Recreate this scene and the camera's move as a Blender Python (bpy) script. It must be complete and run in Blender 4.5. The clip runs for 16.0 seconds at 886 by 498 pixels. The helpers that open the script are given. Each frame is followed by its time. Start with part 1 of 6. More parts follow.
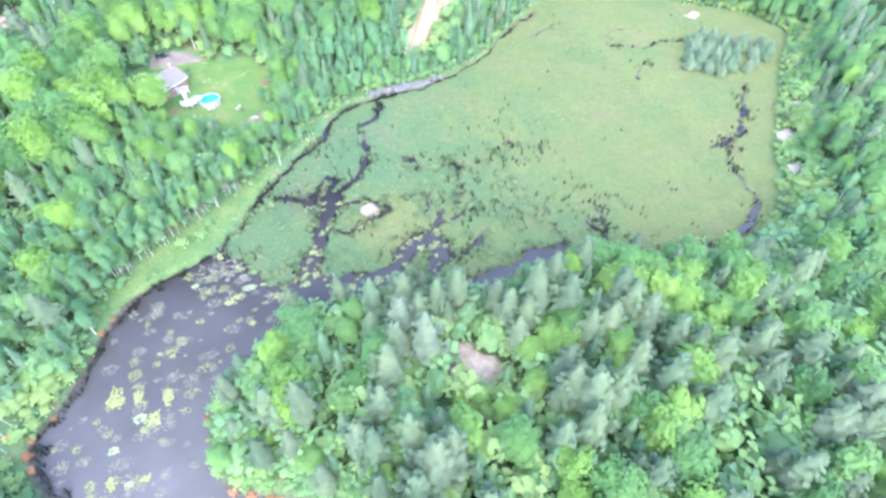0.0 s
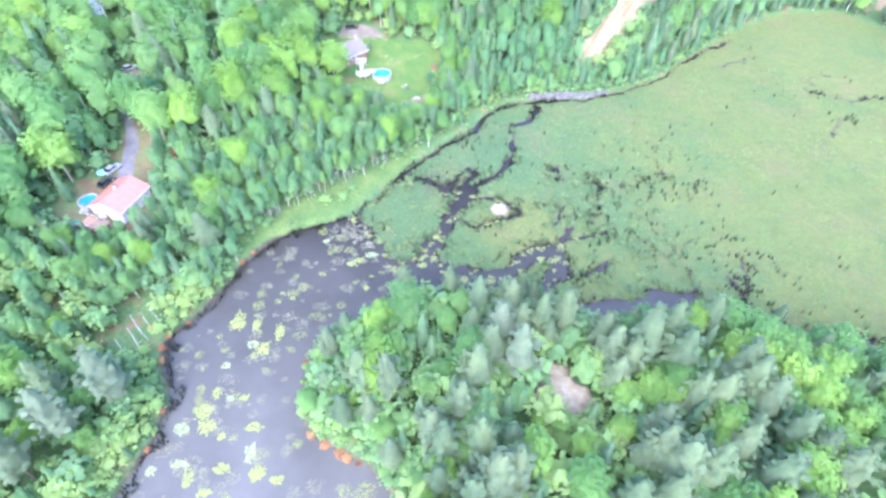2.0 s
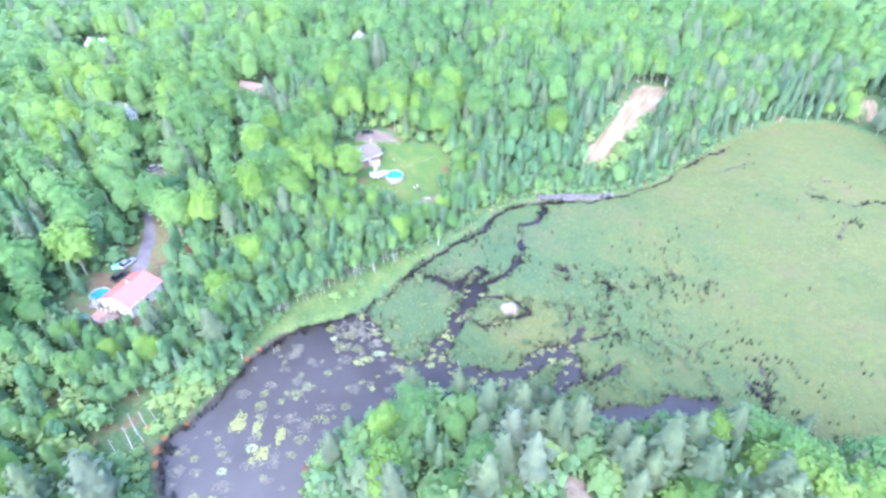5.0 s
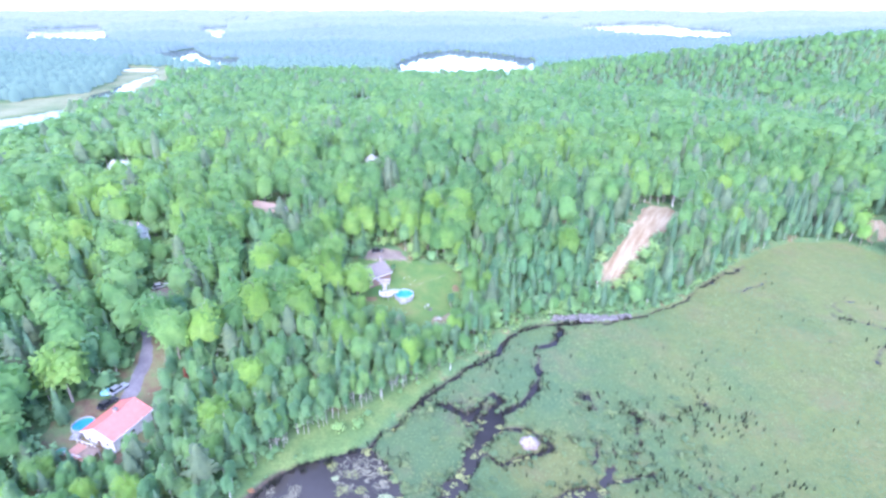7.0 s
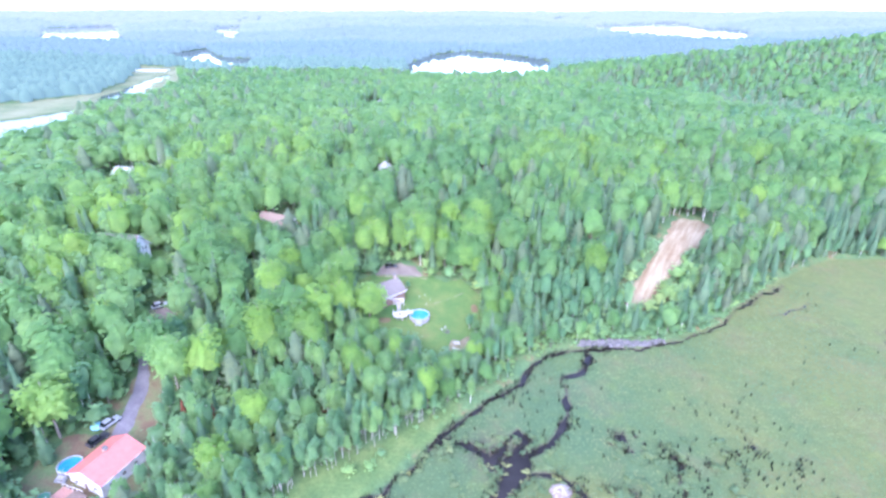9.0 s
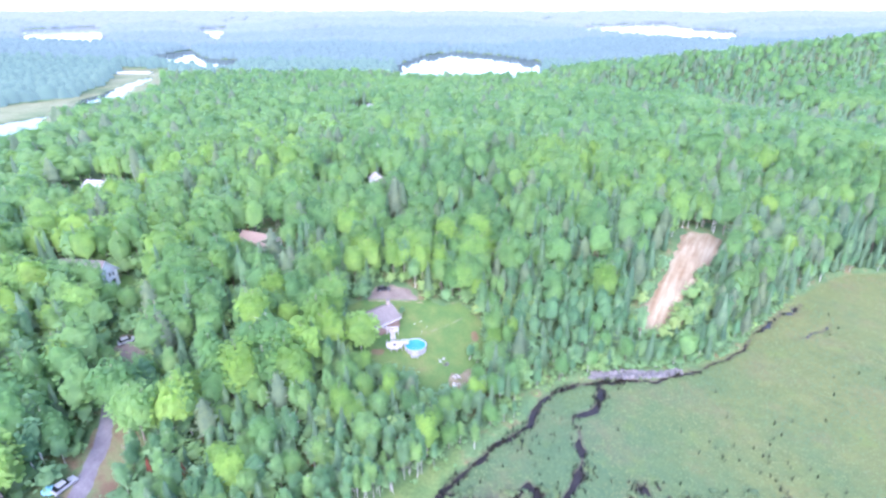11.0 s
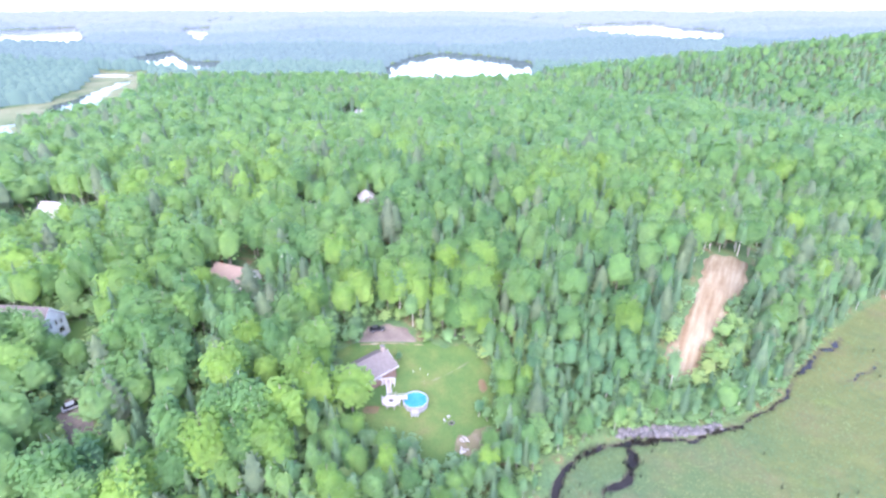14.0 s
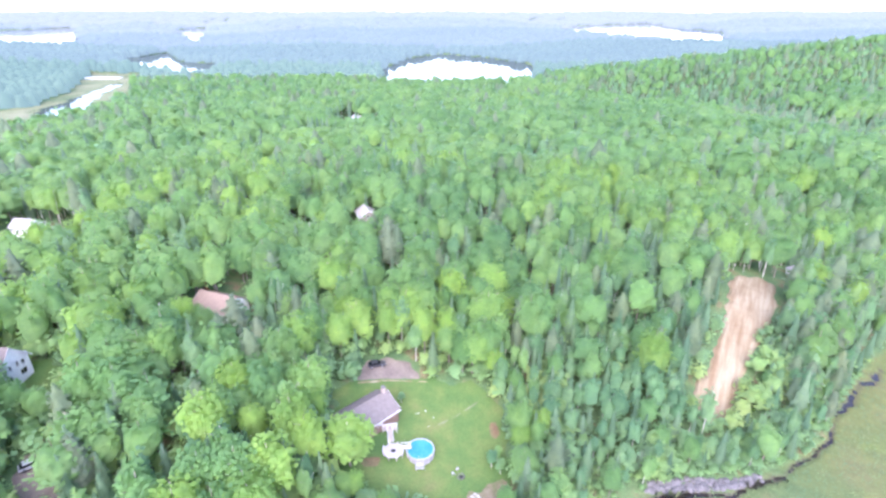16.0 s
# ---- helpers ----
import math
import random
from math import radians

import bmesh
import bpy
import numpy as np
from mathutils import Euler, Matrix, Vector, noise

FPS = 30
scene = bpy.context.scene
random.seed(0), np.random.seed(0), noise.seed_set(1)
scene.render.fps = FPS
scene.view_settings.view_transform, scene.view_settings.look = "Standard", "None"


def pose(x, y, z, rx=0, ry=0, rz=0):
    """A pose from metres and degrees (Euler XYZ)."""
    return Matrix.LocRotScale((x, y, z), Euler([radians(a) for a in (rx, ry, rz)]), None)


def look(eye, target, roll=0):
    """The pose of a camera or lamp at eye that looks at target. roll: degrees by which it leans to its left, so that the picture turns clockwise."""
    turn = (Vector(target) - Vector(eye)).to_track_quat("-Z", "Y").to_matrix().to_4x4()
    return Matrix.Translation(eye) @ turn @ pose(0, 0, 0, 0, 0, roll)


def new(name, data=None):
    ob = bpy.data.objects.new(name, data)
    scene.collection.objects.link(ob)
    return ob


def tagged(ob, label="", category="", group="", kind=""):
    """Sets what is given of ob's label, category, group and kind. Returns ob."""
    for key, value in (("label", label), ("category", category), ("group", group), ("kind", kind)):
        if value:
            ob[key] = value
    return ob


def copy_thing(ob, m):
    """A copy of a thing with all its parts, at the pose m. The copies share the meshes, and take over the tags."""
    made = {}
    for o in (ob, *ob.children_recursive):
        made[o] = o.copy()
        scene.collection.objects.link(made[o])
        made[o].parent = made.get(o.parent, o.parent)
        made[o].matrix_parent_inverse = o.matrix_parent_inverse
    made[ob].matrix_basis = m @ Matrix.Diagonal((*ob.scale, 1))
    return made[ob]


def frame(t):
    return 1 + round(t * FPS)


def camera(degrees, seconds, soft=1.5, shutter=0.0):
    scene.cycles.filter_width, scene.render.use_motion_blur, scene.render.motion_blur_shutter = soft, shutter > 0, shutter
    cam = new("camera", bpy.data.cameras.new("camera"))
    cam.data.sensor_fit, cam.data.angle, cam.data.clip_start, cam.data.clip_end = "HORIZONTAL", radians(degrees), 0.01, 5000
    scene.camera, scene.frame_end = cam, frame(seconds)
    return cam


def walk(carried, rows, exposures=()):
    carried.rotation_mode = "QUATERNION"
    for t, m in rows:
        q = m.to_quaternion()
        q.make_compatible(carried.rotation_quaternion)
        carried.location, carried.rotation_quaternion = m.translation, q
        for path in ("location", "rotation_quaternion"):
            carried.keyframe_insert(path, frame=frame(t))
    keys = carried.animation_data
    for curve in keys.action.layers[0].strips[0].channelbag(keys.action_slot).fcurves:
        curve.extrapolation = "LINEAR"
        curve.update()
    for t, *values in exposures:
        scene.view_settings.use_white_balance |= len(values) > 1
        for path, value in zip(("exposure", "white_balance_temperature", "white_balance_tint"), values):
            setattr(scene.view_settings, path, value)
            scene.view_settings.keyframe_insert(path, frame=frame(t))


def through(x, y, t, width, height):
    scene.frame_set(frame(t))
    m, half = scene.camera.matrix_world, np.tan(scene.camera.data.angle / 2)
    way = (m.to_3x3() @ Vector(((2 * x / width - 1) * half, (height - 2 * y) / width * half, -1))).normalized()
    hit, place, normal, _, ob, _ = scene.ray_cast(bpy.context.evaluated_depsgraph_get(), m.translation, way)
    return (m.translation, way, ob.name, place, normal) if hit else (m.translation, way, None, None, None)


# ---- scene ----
cam = camera(80.0, 16.0, soft=2.75)
# seconds, x, y, z, yaw, pitch, roll
PATH = [
    (0, 13.07, -75.25, 95, -20.7, -46.98, 0.09),
    (0.5, 13.48, -75.14, 95.13, -9.42, -47.11, 0.01),
    (1, 13.8, -75.03, 95.23, -3.61, -47.16, -0.05),
    (1.5, 13.98, -74.99, 95.35, -1.88, -47.14, -0.02),
    (2, 14.06, -74.98, 95.49, -1.03, -47.08, -0.01),
    (2.5, 14.07, -74.98, 95.66, -0.51, -47.07, 0),
    (3, 14.05, -74.94, 95.82, -0.26, -46.98, -0.01),
    (3.5, 13.99, -74.87, 95.99, -0.2, -46.21, 0.02),
    (4, 13.92, -74.7, 96.13, -0.1, -44.11, -0.02),
    (4.5, 13.8, -74.39, 96.19, 0, -41.17, -0.01),
    (5, 13.64, -73.83, 96.16, 0.08, -36.98, -0.02),
    (5.2, 13.56, -73.57, 96.14, 0.13, -35.18, -0.05),
    (5.5, 13.4, -73.05, 96.05, 0.2, -32.5, 0),
    (6, 13, -71.75, 95.7, 0.33, -28.6, 0),
    (6.5, 12.35, -69.85, 95.3, 0.47, -25.9, 0),
    (7, 11.35, -67.55, 95, 0.62, -24.75, 0),
    (7.3, 10.84, -65.91, 94.92, 0.74, -24.6, -0.07),
    (7.5, 10.53, -64.63, 94.92, 0.97, -24.62, -0.07),
    (8, 9.76, -61.31, 94.95, 1.52, -24.67, -0.11),
    (8.5, 8.98, -57.79, 94.96, 1.77, -24.72, -0.05),
    (9, 8.26, -54.16, 94.97, 1.77, -24.73, -0.03),
    (10, 7, -46.5, 95.2, 1.25, -24.74, 0),
    (10.7, 6.15, -41, 95.4, 0.8, -24.74, 0),
    (11.5, 5.22, -34.56, 95.56, 0.32, -24.74, 0.06),
    (12, 4.49, -30.8, 95.59, 0.02, -24.72, 0.1),
    (12.5, 3.85, -27.05, 95.62, -0.22, -24.74, 0.11),
    (13, 3.28, -23.29, 95.67, -0.43, -24.76, 0.06),
    (13.5, 2.72, -19.47, 95.73, -0.54, -24.75, 0.02),
    (14, 2.17, -15.62, 95.86, -0.68, -24.74, 0.04),
    (14.5, 1.65, -11.77, 96.01, -0.75, -24.73, 0.02),
    (15, 1.12, -7.87, 96.15, -0.82, -24.7, 0.02),
    (15.5, 0.56, -3.94, 96.28, -0.88, -24.68, 0),
    (16, 0, 0, 96.37, -0.97, -24.68, -0.01),
]
walk(cam, [(t, pose(x, y, z, 90 + p, r, w)) for t, x, y, z, w, p, r in PATH],
     exposures=[(0.0, 3.05, 5750, 20), (5.5, 3.02, 5450, 29), (7.3, 2.73, 5350, 33), (16.0, 2.67, 6100, 34)])

# ---- light ----
world = bpy.data.worlds.new("overcast_sky")
world.use_nodes = True
scene.world = world
_n = world.node_tree.nodes
_sky = _n.new("ShaderNodeTexSky")
_sky.sky_type, _sky.sun_disc = "NISHITA", False
_sky.sun_elevation, _sky.sun_rotation = radians(38), radians(194)
_sky.air_density, _sky.dust_density, _sky.ozone_density = 1.0, 1.0, 1.5
_n["Background"].inputs[1].default_value = 0.15
world.node_tree.links.new(_sky.outputs[0], _n["Background"].inputs[0])
sun = new("sun", bpy.data.lights.new("sun", "SUN"))
sun.data.energy, sun.data.angle, sun.data.color = 1.4, radians(85), (1.0, 0.98, 0.94)
sun.matrix_world = look((-60, -240, 193), (0, 0, 0))


# ---- materials ----
class Mat:
    """A small writer of node materials."""

    def __init__(self, name, rough=0.9, spec=0.2, metal=0.0):
        self.m = bpy.data.materials.new(name)
        self.m.use_nodes = True
        self.t = self.m.node_tree
        self.b = self.t.nodes["Principled BSDF"]
        self.b.inputs["Roughness"].default_value = rough
        self.b.inputs["Specular IOR Level"].default_value = spec
        self.b.inputs["Metallic"].default_value = metal

    def node(self, kind, **sets):
        n = self.t.nodes.new(kind)
        for k, v in sets.items():
            if k == "op":
                n.operation = v
            elif k == "attr":
                n.attribute_name = v
        return n

    def link(self, a, b):
        self.t.links.new(a, b)

    def pos(self):
        return self.node("ShaderNodeNewGeometry").outputs["Position"]

    def noise(self, scale, detail=4.0, rough=0.6, local=False):
        n = self.node("ShaderNodeTexNoise")
        n.inputs["Scale"].default_value, n.inputs["Detail"].default_value = scale, detail
        n.inputs["Roughness"].default_value = rough
        self.link(self.node("ShaderNodeTexCoord").outputs["Object"] if local else self.pos(), n.inputs["Vector"])
        return n.outputs["Fac"]

    def ramp(self, fac, *stops):
        n = self.node("ShaderNodeValToRGB")
        e = n.color_ramp.elements
        while len(e) < len(stops):
            e.new(0.5)
        for el, (p, c) in zip(e, stops):
            el.position, el.color = p, (*c, 1)
        self.link(fac, n.inputs[0])
        return n.outputs[0]

    def mix(self, fac, a, b, kind="MIX"):
        n = self.node("ShaderNodeMix")
        n.data_type, n.blend_type, n.clamp_factor = "RGBA", kind, True
        for sock, v in ((n.inputs[0], fac), (n.inputs[6], a), (n.inputs[7], b)):
            if isinstance(v, (int, float)):
                sock.default_value = v
            elif isinstance(v, tuple):
                sock.default_value = (*v, 1)
            else:
                self.link(v, sock)
        return n.outputs[2]

    def math(self, op, a, b=0.0):
        n = self.node("ShaderNodeMath", op=op)
        for sock, v in zip(n.inputs, (a, b)):
            if isinstance(v, (int, float)):
                sock.default_value = v
            else:
                self.link(v, sock)
        return n.outputs[0]

    def attr(self, name):
        return self.node("ShaderNodeAttribute", attr=name).outputs["Fac"]

    def random(self):
        return self.node("ShaderNodeObjectInfo").outputs["Random"]

    def island(self):
        return self.node("ShaderNodeNewGeometry").outputs["Random Per Island"]

    def bump(self, height, strength=0.4, dist=0.1):
        n = self.node("ShaderNodeBump")
        n.inputs["Strength"].default_value, n.inputs["Distance"].default_value = strength, dist
        self.link(height, n.inputs["Height"])
        self.link(n.outputs[0], self.b.inputs["Normal"])
        return self

    def color(self, c):
        if isinstance(c, tuple):
            self.b.inputs["Base Color"].default_value = (*c, 1)
        else:
            self.link(c, self.b.inputs["Base Color"])
        return self


def surface(name, a, b, scale=2.0, rough=0.85, spec=0.2, metal=0.0, fine=18.0, bump=0.25):
    """A plain material of two near tones with coarse stains and fine grain."""
    m = Mat(name, rough, spec, metal)
    big = m.noise(scale, 3, local=True)
    small = m.noise(fine, 3, local=True)
    both = m.math("ADD", m.math("MULTIPLY", big, 0.65), m.math("MULTIPLY", small, 0.35))
    m.color(m.ramp(both, (0.35, a), (0.65, b)))
    m.bump(small, bump, 0.02)
    return m.m


def foliage(name, tones, per_tree, through=1.55):
    """Leaves: one tone a tree, small changes from leaf to leaf, light both thrown back and let through."""
    m = Mat(name, 0.75, 0.15)
    tree = m.random() if per_tree else m.attr("tint")
    base = m.ramp(tree, *[(k / (len(tones) - 1), c) for k, c in enumerate(tones)])
    leaf = m.ramp(m.island(), (0.0, (0.94, 0.95, 0.95)), (0.5, (1.0, 1.0, 1.0)), (1.0, (1.06, 1.05, 1.02)))
    col = m.mix(1.0, base, leaf, "MULTIPLY")
    bough, clump = m.noise(0.38, 2, 0.5), m.noise(1.6, 3, 0.6)
    col = m.mix(1.0, col, m.ramp(bough, (0.34, (0.86, 0.89, 0.92)), (0.66, (1.13, 1.10, 1.04))), "MULTIPLY")
    col = m.mix(1.0, col, m.ramp(clump, (0.32, (0.93, 0.94, 0.95)), (0.68, (1.06, 1.05, 1.03))), "MULTIPLY")
    m.bump(clump, 0.3, 0.3)
    m.color(col)
    tr = m.node("ShaderNodeBsdfTranslucent")
    m.link(m.mix(1.0, col, (through, through, through), "MULTIPLY"), tr.inputs[0])
    both = m.node("ShaderNodeAddShader")
    m.link(m.b.outputs[0], both.inputs[0])
    m.link(tr.outputs[0], both.inputs[1])
    m.link(both.outputs[0], m.t.nodes["Material Output"].inputs[0])
    return m.m


TONES = {  # from deep to bright
    "maple": ((0.056, 0.116, 0.043), (0.070, 0.137, 0.046), (0.083, 0.146, 0.053), (0.090, 0.158, 0.043), (0.108, 0.176, 0.041)),
    "birch": ((0.058, 0.120, 0.059), (0.070, 0.136, 0.063), (0.084, 0.143, 0.070), (0.083, 0.151, 0.058), (0.099, 0.165, 0.058)),
    "pine": ((0.066, 0.100, 0.058), (0.074, 0.107, 0.061), (0.084, 0.112, 0.068), (0.080, 0.115, 0.062), (0.090, 0.120, 0.068)),
    "spruce": ((0.052, 0.098, 0.055), (0.062, 0.110, 0.061), (0.076, 0.118, 0.070), (0.070, 0.122, 0.064), (0.086, 0.130, 0.072)),
}
LEAF = {k: foliage(k + "_leaves", v, True) for k, v in TONES.items()}
WOODS = {k: foliage(k + "_woods_leaves", v, False) for k, v in TONES.items()}
LIME_LEAF = foliage("lime_maple_leaves", ((0.088, 0.152, 0.042), (0.102, 0.168, 0.045), (0.116, 0.182, 0.048)), True)
BARK = surface("grey_bark", (0.180, 0.153, 0.126), (0.360, 0.315, 0.270), 3, 0.95)
BIRCH_BARK = surface("pale_birch_bark", (0.468, 0.450, 0.405), (0.750, 0.720, 0.666), 4, 0.8)
RED_LEAF = foliage("rust_red_dead_needles", ((0.15, 0.052, 0.032), (0.19, 0.068, 0.038)), True, 0.3)
DEAD_WOOD = surface("bleached_dead_wood", (0.38, 0.36, 0.33), (0.56, 0.54, 0.50), 4, 0.9)


def ground_material():
    m = Mat("ground_cover", 0.95, 0.1)
    n30, n6, n1 = m.noise(0.03, 3), m.noise(0.17, 4), m.noise(1.3, 5, 0.7)
    zone = m.math("ADD", m.math("ADD", m.math("MULTIPLY", n30, 0.45), m.math("MULTIPLY", n6, 0.25)), m.math("MULTIPLY", m.attr("dry"), 0.30))
    marsh = m.ramp(zone, (0.30, (0.070, 0.120, 0.057)), (0.42, (0.085, 0.130, 0.054)), (0.56, (0.116, 0.141, 0.052)), (0.72, (0.139, 0.151, 0.057)))
    marsh = m.mix(m.ramp(m.noise(0.075, 6, 0.62), (0.50, (0, 0, 0)), (0.70, (0.45, 0.45, 0.45))), marsh, (0.160, 0.134, 0.074))
    marsh = m.mix(m.ramp(m.noise(0.11, 4, 0.6), (0.58, (0, 0, 0)), (0.72, (0.5, 0.5, 0.5))), marsh, (0.128, 0.172, 0.050))
    marsh = m.mix(1.0, marsh, m.ramp(n1, (0.3, (0.84, 0.86, 0.84)), (0.7, (1.14, 1.12, 1.08))), "MULTIPLY")
    marsh = m.mix(1.0, marsh, m.ramp(m.noise(0.42, 3), (0.35, (0.92, 0.94, 0.94)), (0.65, (1.07, 1.05, 1.04))), "MULTIPLY")
    litter = m.ramp(n6, (0.35, (0.072, 0.132, 0.058)), (0.55, (0.098, 0.155, 0.062)), (0.72, (0.195, 0.125, 0.075)))
    litter = m.mix(1.0, litter, m.ramp(n1, (0.3, (0.72, 0.72, 0.72)), (0.7, (1.3, 1.3, 1.3))), "MULTIPLY")
    sward = m.ramp(n6, (0.32, (0.078, 0.138, 0.050)), (0.5, (0.104, 0.164, 0.056)), (0.7, (0.140, 0.190, 0.066)))
    sward = m.mix(1.0, sward, m.ramp(n1, (0.3, (0.66, 0.70, 0.68)), (0.7, (1.22, 1.18, 1.15))), "MULTIPLY")
    mud = m.ramp(n1, (0.35, (0.042, 0.036, 0.033)), (0.65, (0.112, 0.087, 0.068)))
    c = m.mix(m.attr("marsh"), litter, marsh)
    c = m.mix(m.attr("sward"), c, sward)
    c = m.mix(m.attr("mud"), c, mud)
    m.color(c).bump(n1, 0.6, 0.3)
    return m.m


GROUND = ground_material()


def water_material():
    m = Mat("still_dark_water", 0.06, 0.5)
    m.b.inputs["IOR"].default_value = 1.33
    c = m.ramp(m.noise(0.09, 5, 0.65), (0.35, (0.016, 0.013, 0.009)), (0.65, (0.030, 0.026, 0.022)))
    # paler towards the open south end: silt, plus sky reflection put into the base colour
    y = m.node("ShaderNodeSeparateXYZ")
    m.link(m.pos(), y.inputs[0])
    silt_and_sky = m.math("MULTIPLY", m.math("ADD", m.math("MULTIPLY", y.outputs[1], -0.013), 0.42), m.ramp(m.noise(0.06, 4), (0.3, (0.6, 0.6, 0.6)), (0.7, (1.2, 1.2, 1.2))))
    c = m.mix(silt_and_sky, c, (0.128, 0.122, 0.112))
    m.color(c).bump(m.noise(0.8, 3), 0.05, 0.03)
    return m.m


WATER = water_material()


# ---- shaping helpers ----


def mesh_of(name, verts, quads=None, tris=None, mats=(), quad_mat=None, tri_mat=None, attrs=None, smooth=False, normals=None):
    """A mesh from number arrays."""
    verts = np.asarray(verts, np.float32)
    quads = np.zeros((0, 4), np.int32) if quads is None else np.asarray(quads, np.int32)
    tris = np.zeros((0, 3), np.int32) if tris is None else np.asarray(tris, np.int32)
    me = bpy.data.meshes.new(name)
    me.vertices.add(len(verts))
    me.vertices.foreach_set("co", verts.ravel())
    nl = quads.size + tris.size
    me.loops.add(nl)
    me.loops.foreach_set("vertex_index", np.concatenate([quads.ravel(), tris.ravel()]))
    npoly = len(quads) + len(tris)
    me.polygons.add(npoly)
    total = np.concatenate([np.full(len(quads), 4), np.full(len(tris), 3)]).astype(np.int32)
    me.polygons.foreach_set("loop_start", np.concatenate([[0], np.cumsum(total)[:-1]]).astype(np.int32))
    for mt in mats:
        me.materials.append(mt)
    if quad_mat is not None or tri_mat is not None:
        qm = np.zeros(len(quads), np.int32) if quad_mat is None else np.asarray(quad_mat, np.int32)
        tm = np.zeros(len(tris), np.int32) if tri_mat is None else np.asarray(tri_mat, np.int32)
        me.polygons.foreach_set("material_index", np.concatenate([qm, tm]))
    for k, v in (attrs or {}).items():
        a = me.attributes.new(k, "FLOAT", "POINT")
        a.data.foreach_set("value", np.asarray(v, np.float32))
    me.polygons.foreach_set("use_smooth", np.full(npoly, smooth))
    me.update()
    if normals is not None:
        me.polygons.foreach_set("use_smooth", np.full(npoly, True))
        me.normals_split_custom_set_from_vertices(np.asarray(normals, np.float32))
    return me


def inside(px, py, poly):
    """Which points lie in a polygon."""
    res = np.zeros(np.shape(px), bool)
    n = len(poly)
    for i in range(n):
        (x1, y1), (x2, y2) = poly[i], poly[(i + 1) % n]
        if y1 == y2:
            continue
        cut = (y1 > py) != (y2 > py)
        res ^= cut & (px < (x2 - x1) * (py - y1) / (y2 - y1) + x1)
    return res


def to_line(px, py, line, closed=False):
    """The distance from points to a polyline."""
    best = np.full(np.shape(px), 1e9)
    pts = list(line) + ([line[0]] if closed else [])
    for (x1, y1), (x2, y2) in zip(pts[:-1], pts[1:]):
        dx, dy = x2 - x1, y2 - y1
        s = np.clip(((px - x1) * dx + (py - y1) * dy) / max(dx * dx + dy * dy, 1e-9), 0, 1)
        best = np.minimum(best, np.hypot(px - x1 - s * dx, py - y1 - s * dy))
    return best


_LAT = np.random.default_rng(3).random((256, 256))


def vnoise(x, y, size, seed=0):
    """Smooth noise from 0 to 1 with features of that size in metres."""
    u, v = np.asarray(x) / size + seed * 17.3, np.asarray(y) / size + seed * 31.7
    i, j = np.floor(u).astype(int), np.floor(v).astype(int)
    f, g = u - i, v - j
    f, g = f * f * (3 - 2 * f), g * g * (3 - 2 * g)
    a, b = _LAT[i % 256, j % 256], _LAT[(i + 1) % 256, j % 256]
    c, d = _LAT[i % 256, (j + 1) % 256], _LAT[(i + 1) % 256, (j + 1) % 256]
    return (a * (1 - f) + b * f) * (1 - g) + (c * (1 - f) + d * f) * g


def lake_part(x, y):
    """Open lake water, with the treeless strip before each far lake."""
    res = np.zeros(np.shape(x), bool)
    r = np.hypot(x, y + 40)
    for k, lake in enumerate(LAKES):
        for push in (0, 60, 120, 180) if k in (0, 4) else (0, 80, 160, 240, 320) if k < 5 else (0,):
            res |= inside(x + push * x / r, y + push * (y + 40) / r, lake)
    return res


def ease(v):
    v = np.clip(v, 0, 1)
    return v * v * (3 - 2 * v)


# ---- the plan ----
WEST_SHORE = [(-45, -90), (-40, -72), (-43, -55), (-41, -42), (-38, -33), (-38, -25), (-42.3, -17), (-43, -11.6), (-39.6, -7.2), (-35.2, 0.5),
              (-32, 9.5), (-28.2, 15.4), (-22.5, 20.6), (-12.5, 24), (-7.5, 27.5), (-1, 35.5), (6.5, 47)]
NORTH_SHORE = [(16.5, 56.5), (25.5, 65), (31.5, 74.5), (39, 79.3), (46, 80.6), (47.6, 82.2), (68, 83.5), (76, 86), (86, 90.5), (95, 95.6),
               (104.5, 105.5), (114.5, 114), (129, 125.5), (137, 131), (152, 141), (164, 146.5), (185, 146)]
EAST_SHORE = [(196, 126), (190, 107), (209, 87), (212, 68), (188, 48), (170, 30), (154, 15), (140, -1), (130, -10.5), (118, -16), (102, -17),
              (92, -14.5), (82, -11.5), (72, -8), (60, -8.5), (51, -9), (45, -7.5)]
SOUTH_SHORE = [(37, -3), (30, 0), (23, 0), (11.3, 0.5), (3.6, -1.2), (-2.5, -5.5), (-9.1, -10.7), (-12.7, -16), (-13.4, -22), (-13, -28),
               (-10.4, -33), (-4.8, -36), (1.7, -39.6), (6, -45), (8, -55), (5, -66), (10, -78), (9, -90)]
BASIN = WEST_SHORE + NORTH_SHORE + EAST_SHORE + SOUTH_SHORE
POND_WEST = [(-50, -90), (-45, -72), (-48, -55), (-46, -42), (-41, -33), (-41, -25), (-45, -17), (-46, -10), (-42, -6), (-38, 2), (-34.5, 11),
             (-30, 17.5), (-24, 23), (-12.5, 24.6), (-6.7, 24.2), (-2, 20.7), (1.3, 14.7)]
POND_EAST = [(1.5, 11), (5.1, 8.2), (8.4, 10), (13.2, 14.7), (15.9, 9.1), (19.3, 5.8), (22.5, 2.9), (26.9, 0.8), (37, -0.9), (42, -6), (22, -6),
             (6, -8), (-2, -14), (-6, -24), (-4, -32), (4, -37), (10, -44), (14, -90)]
POND = POND_WEST + POND_EAST
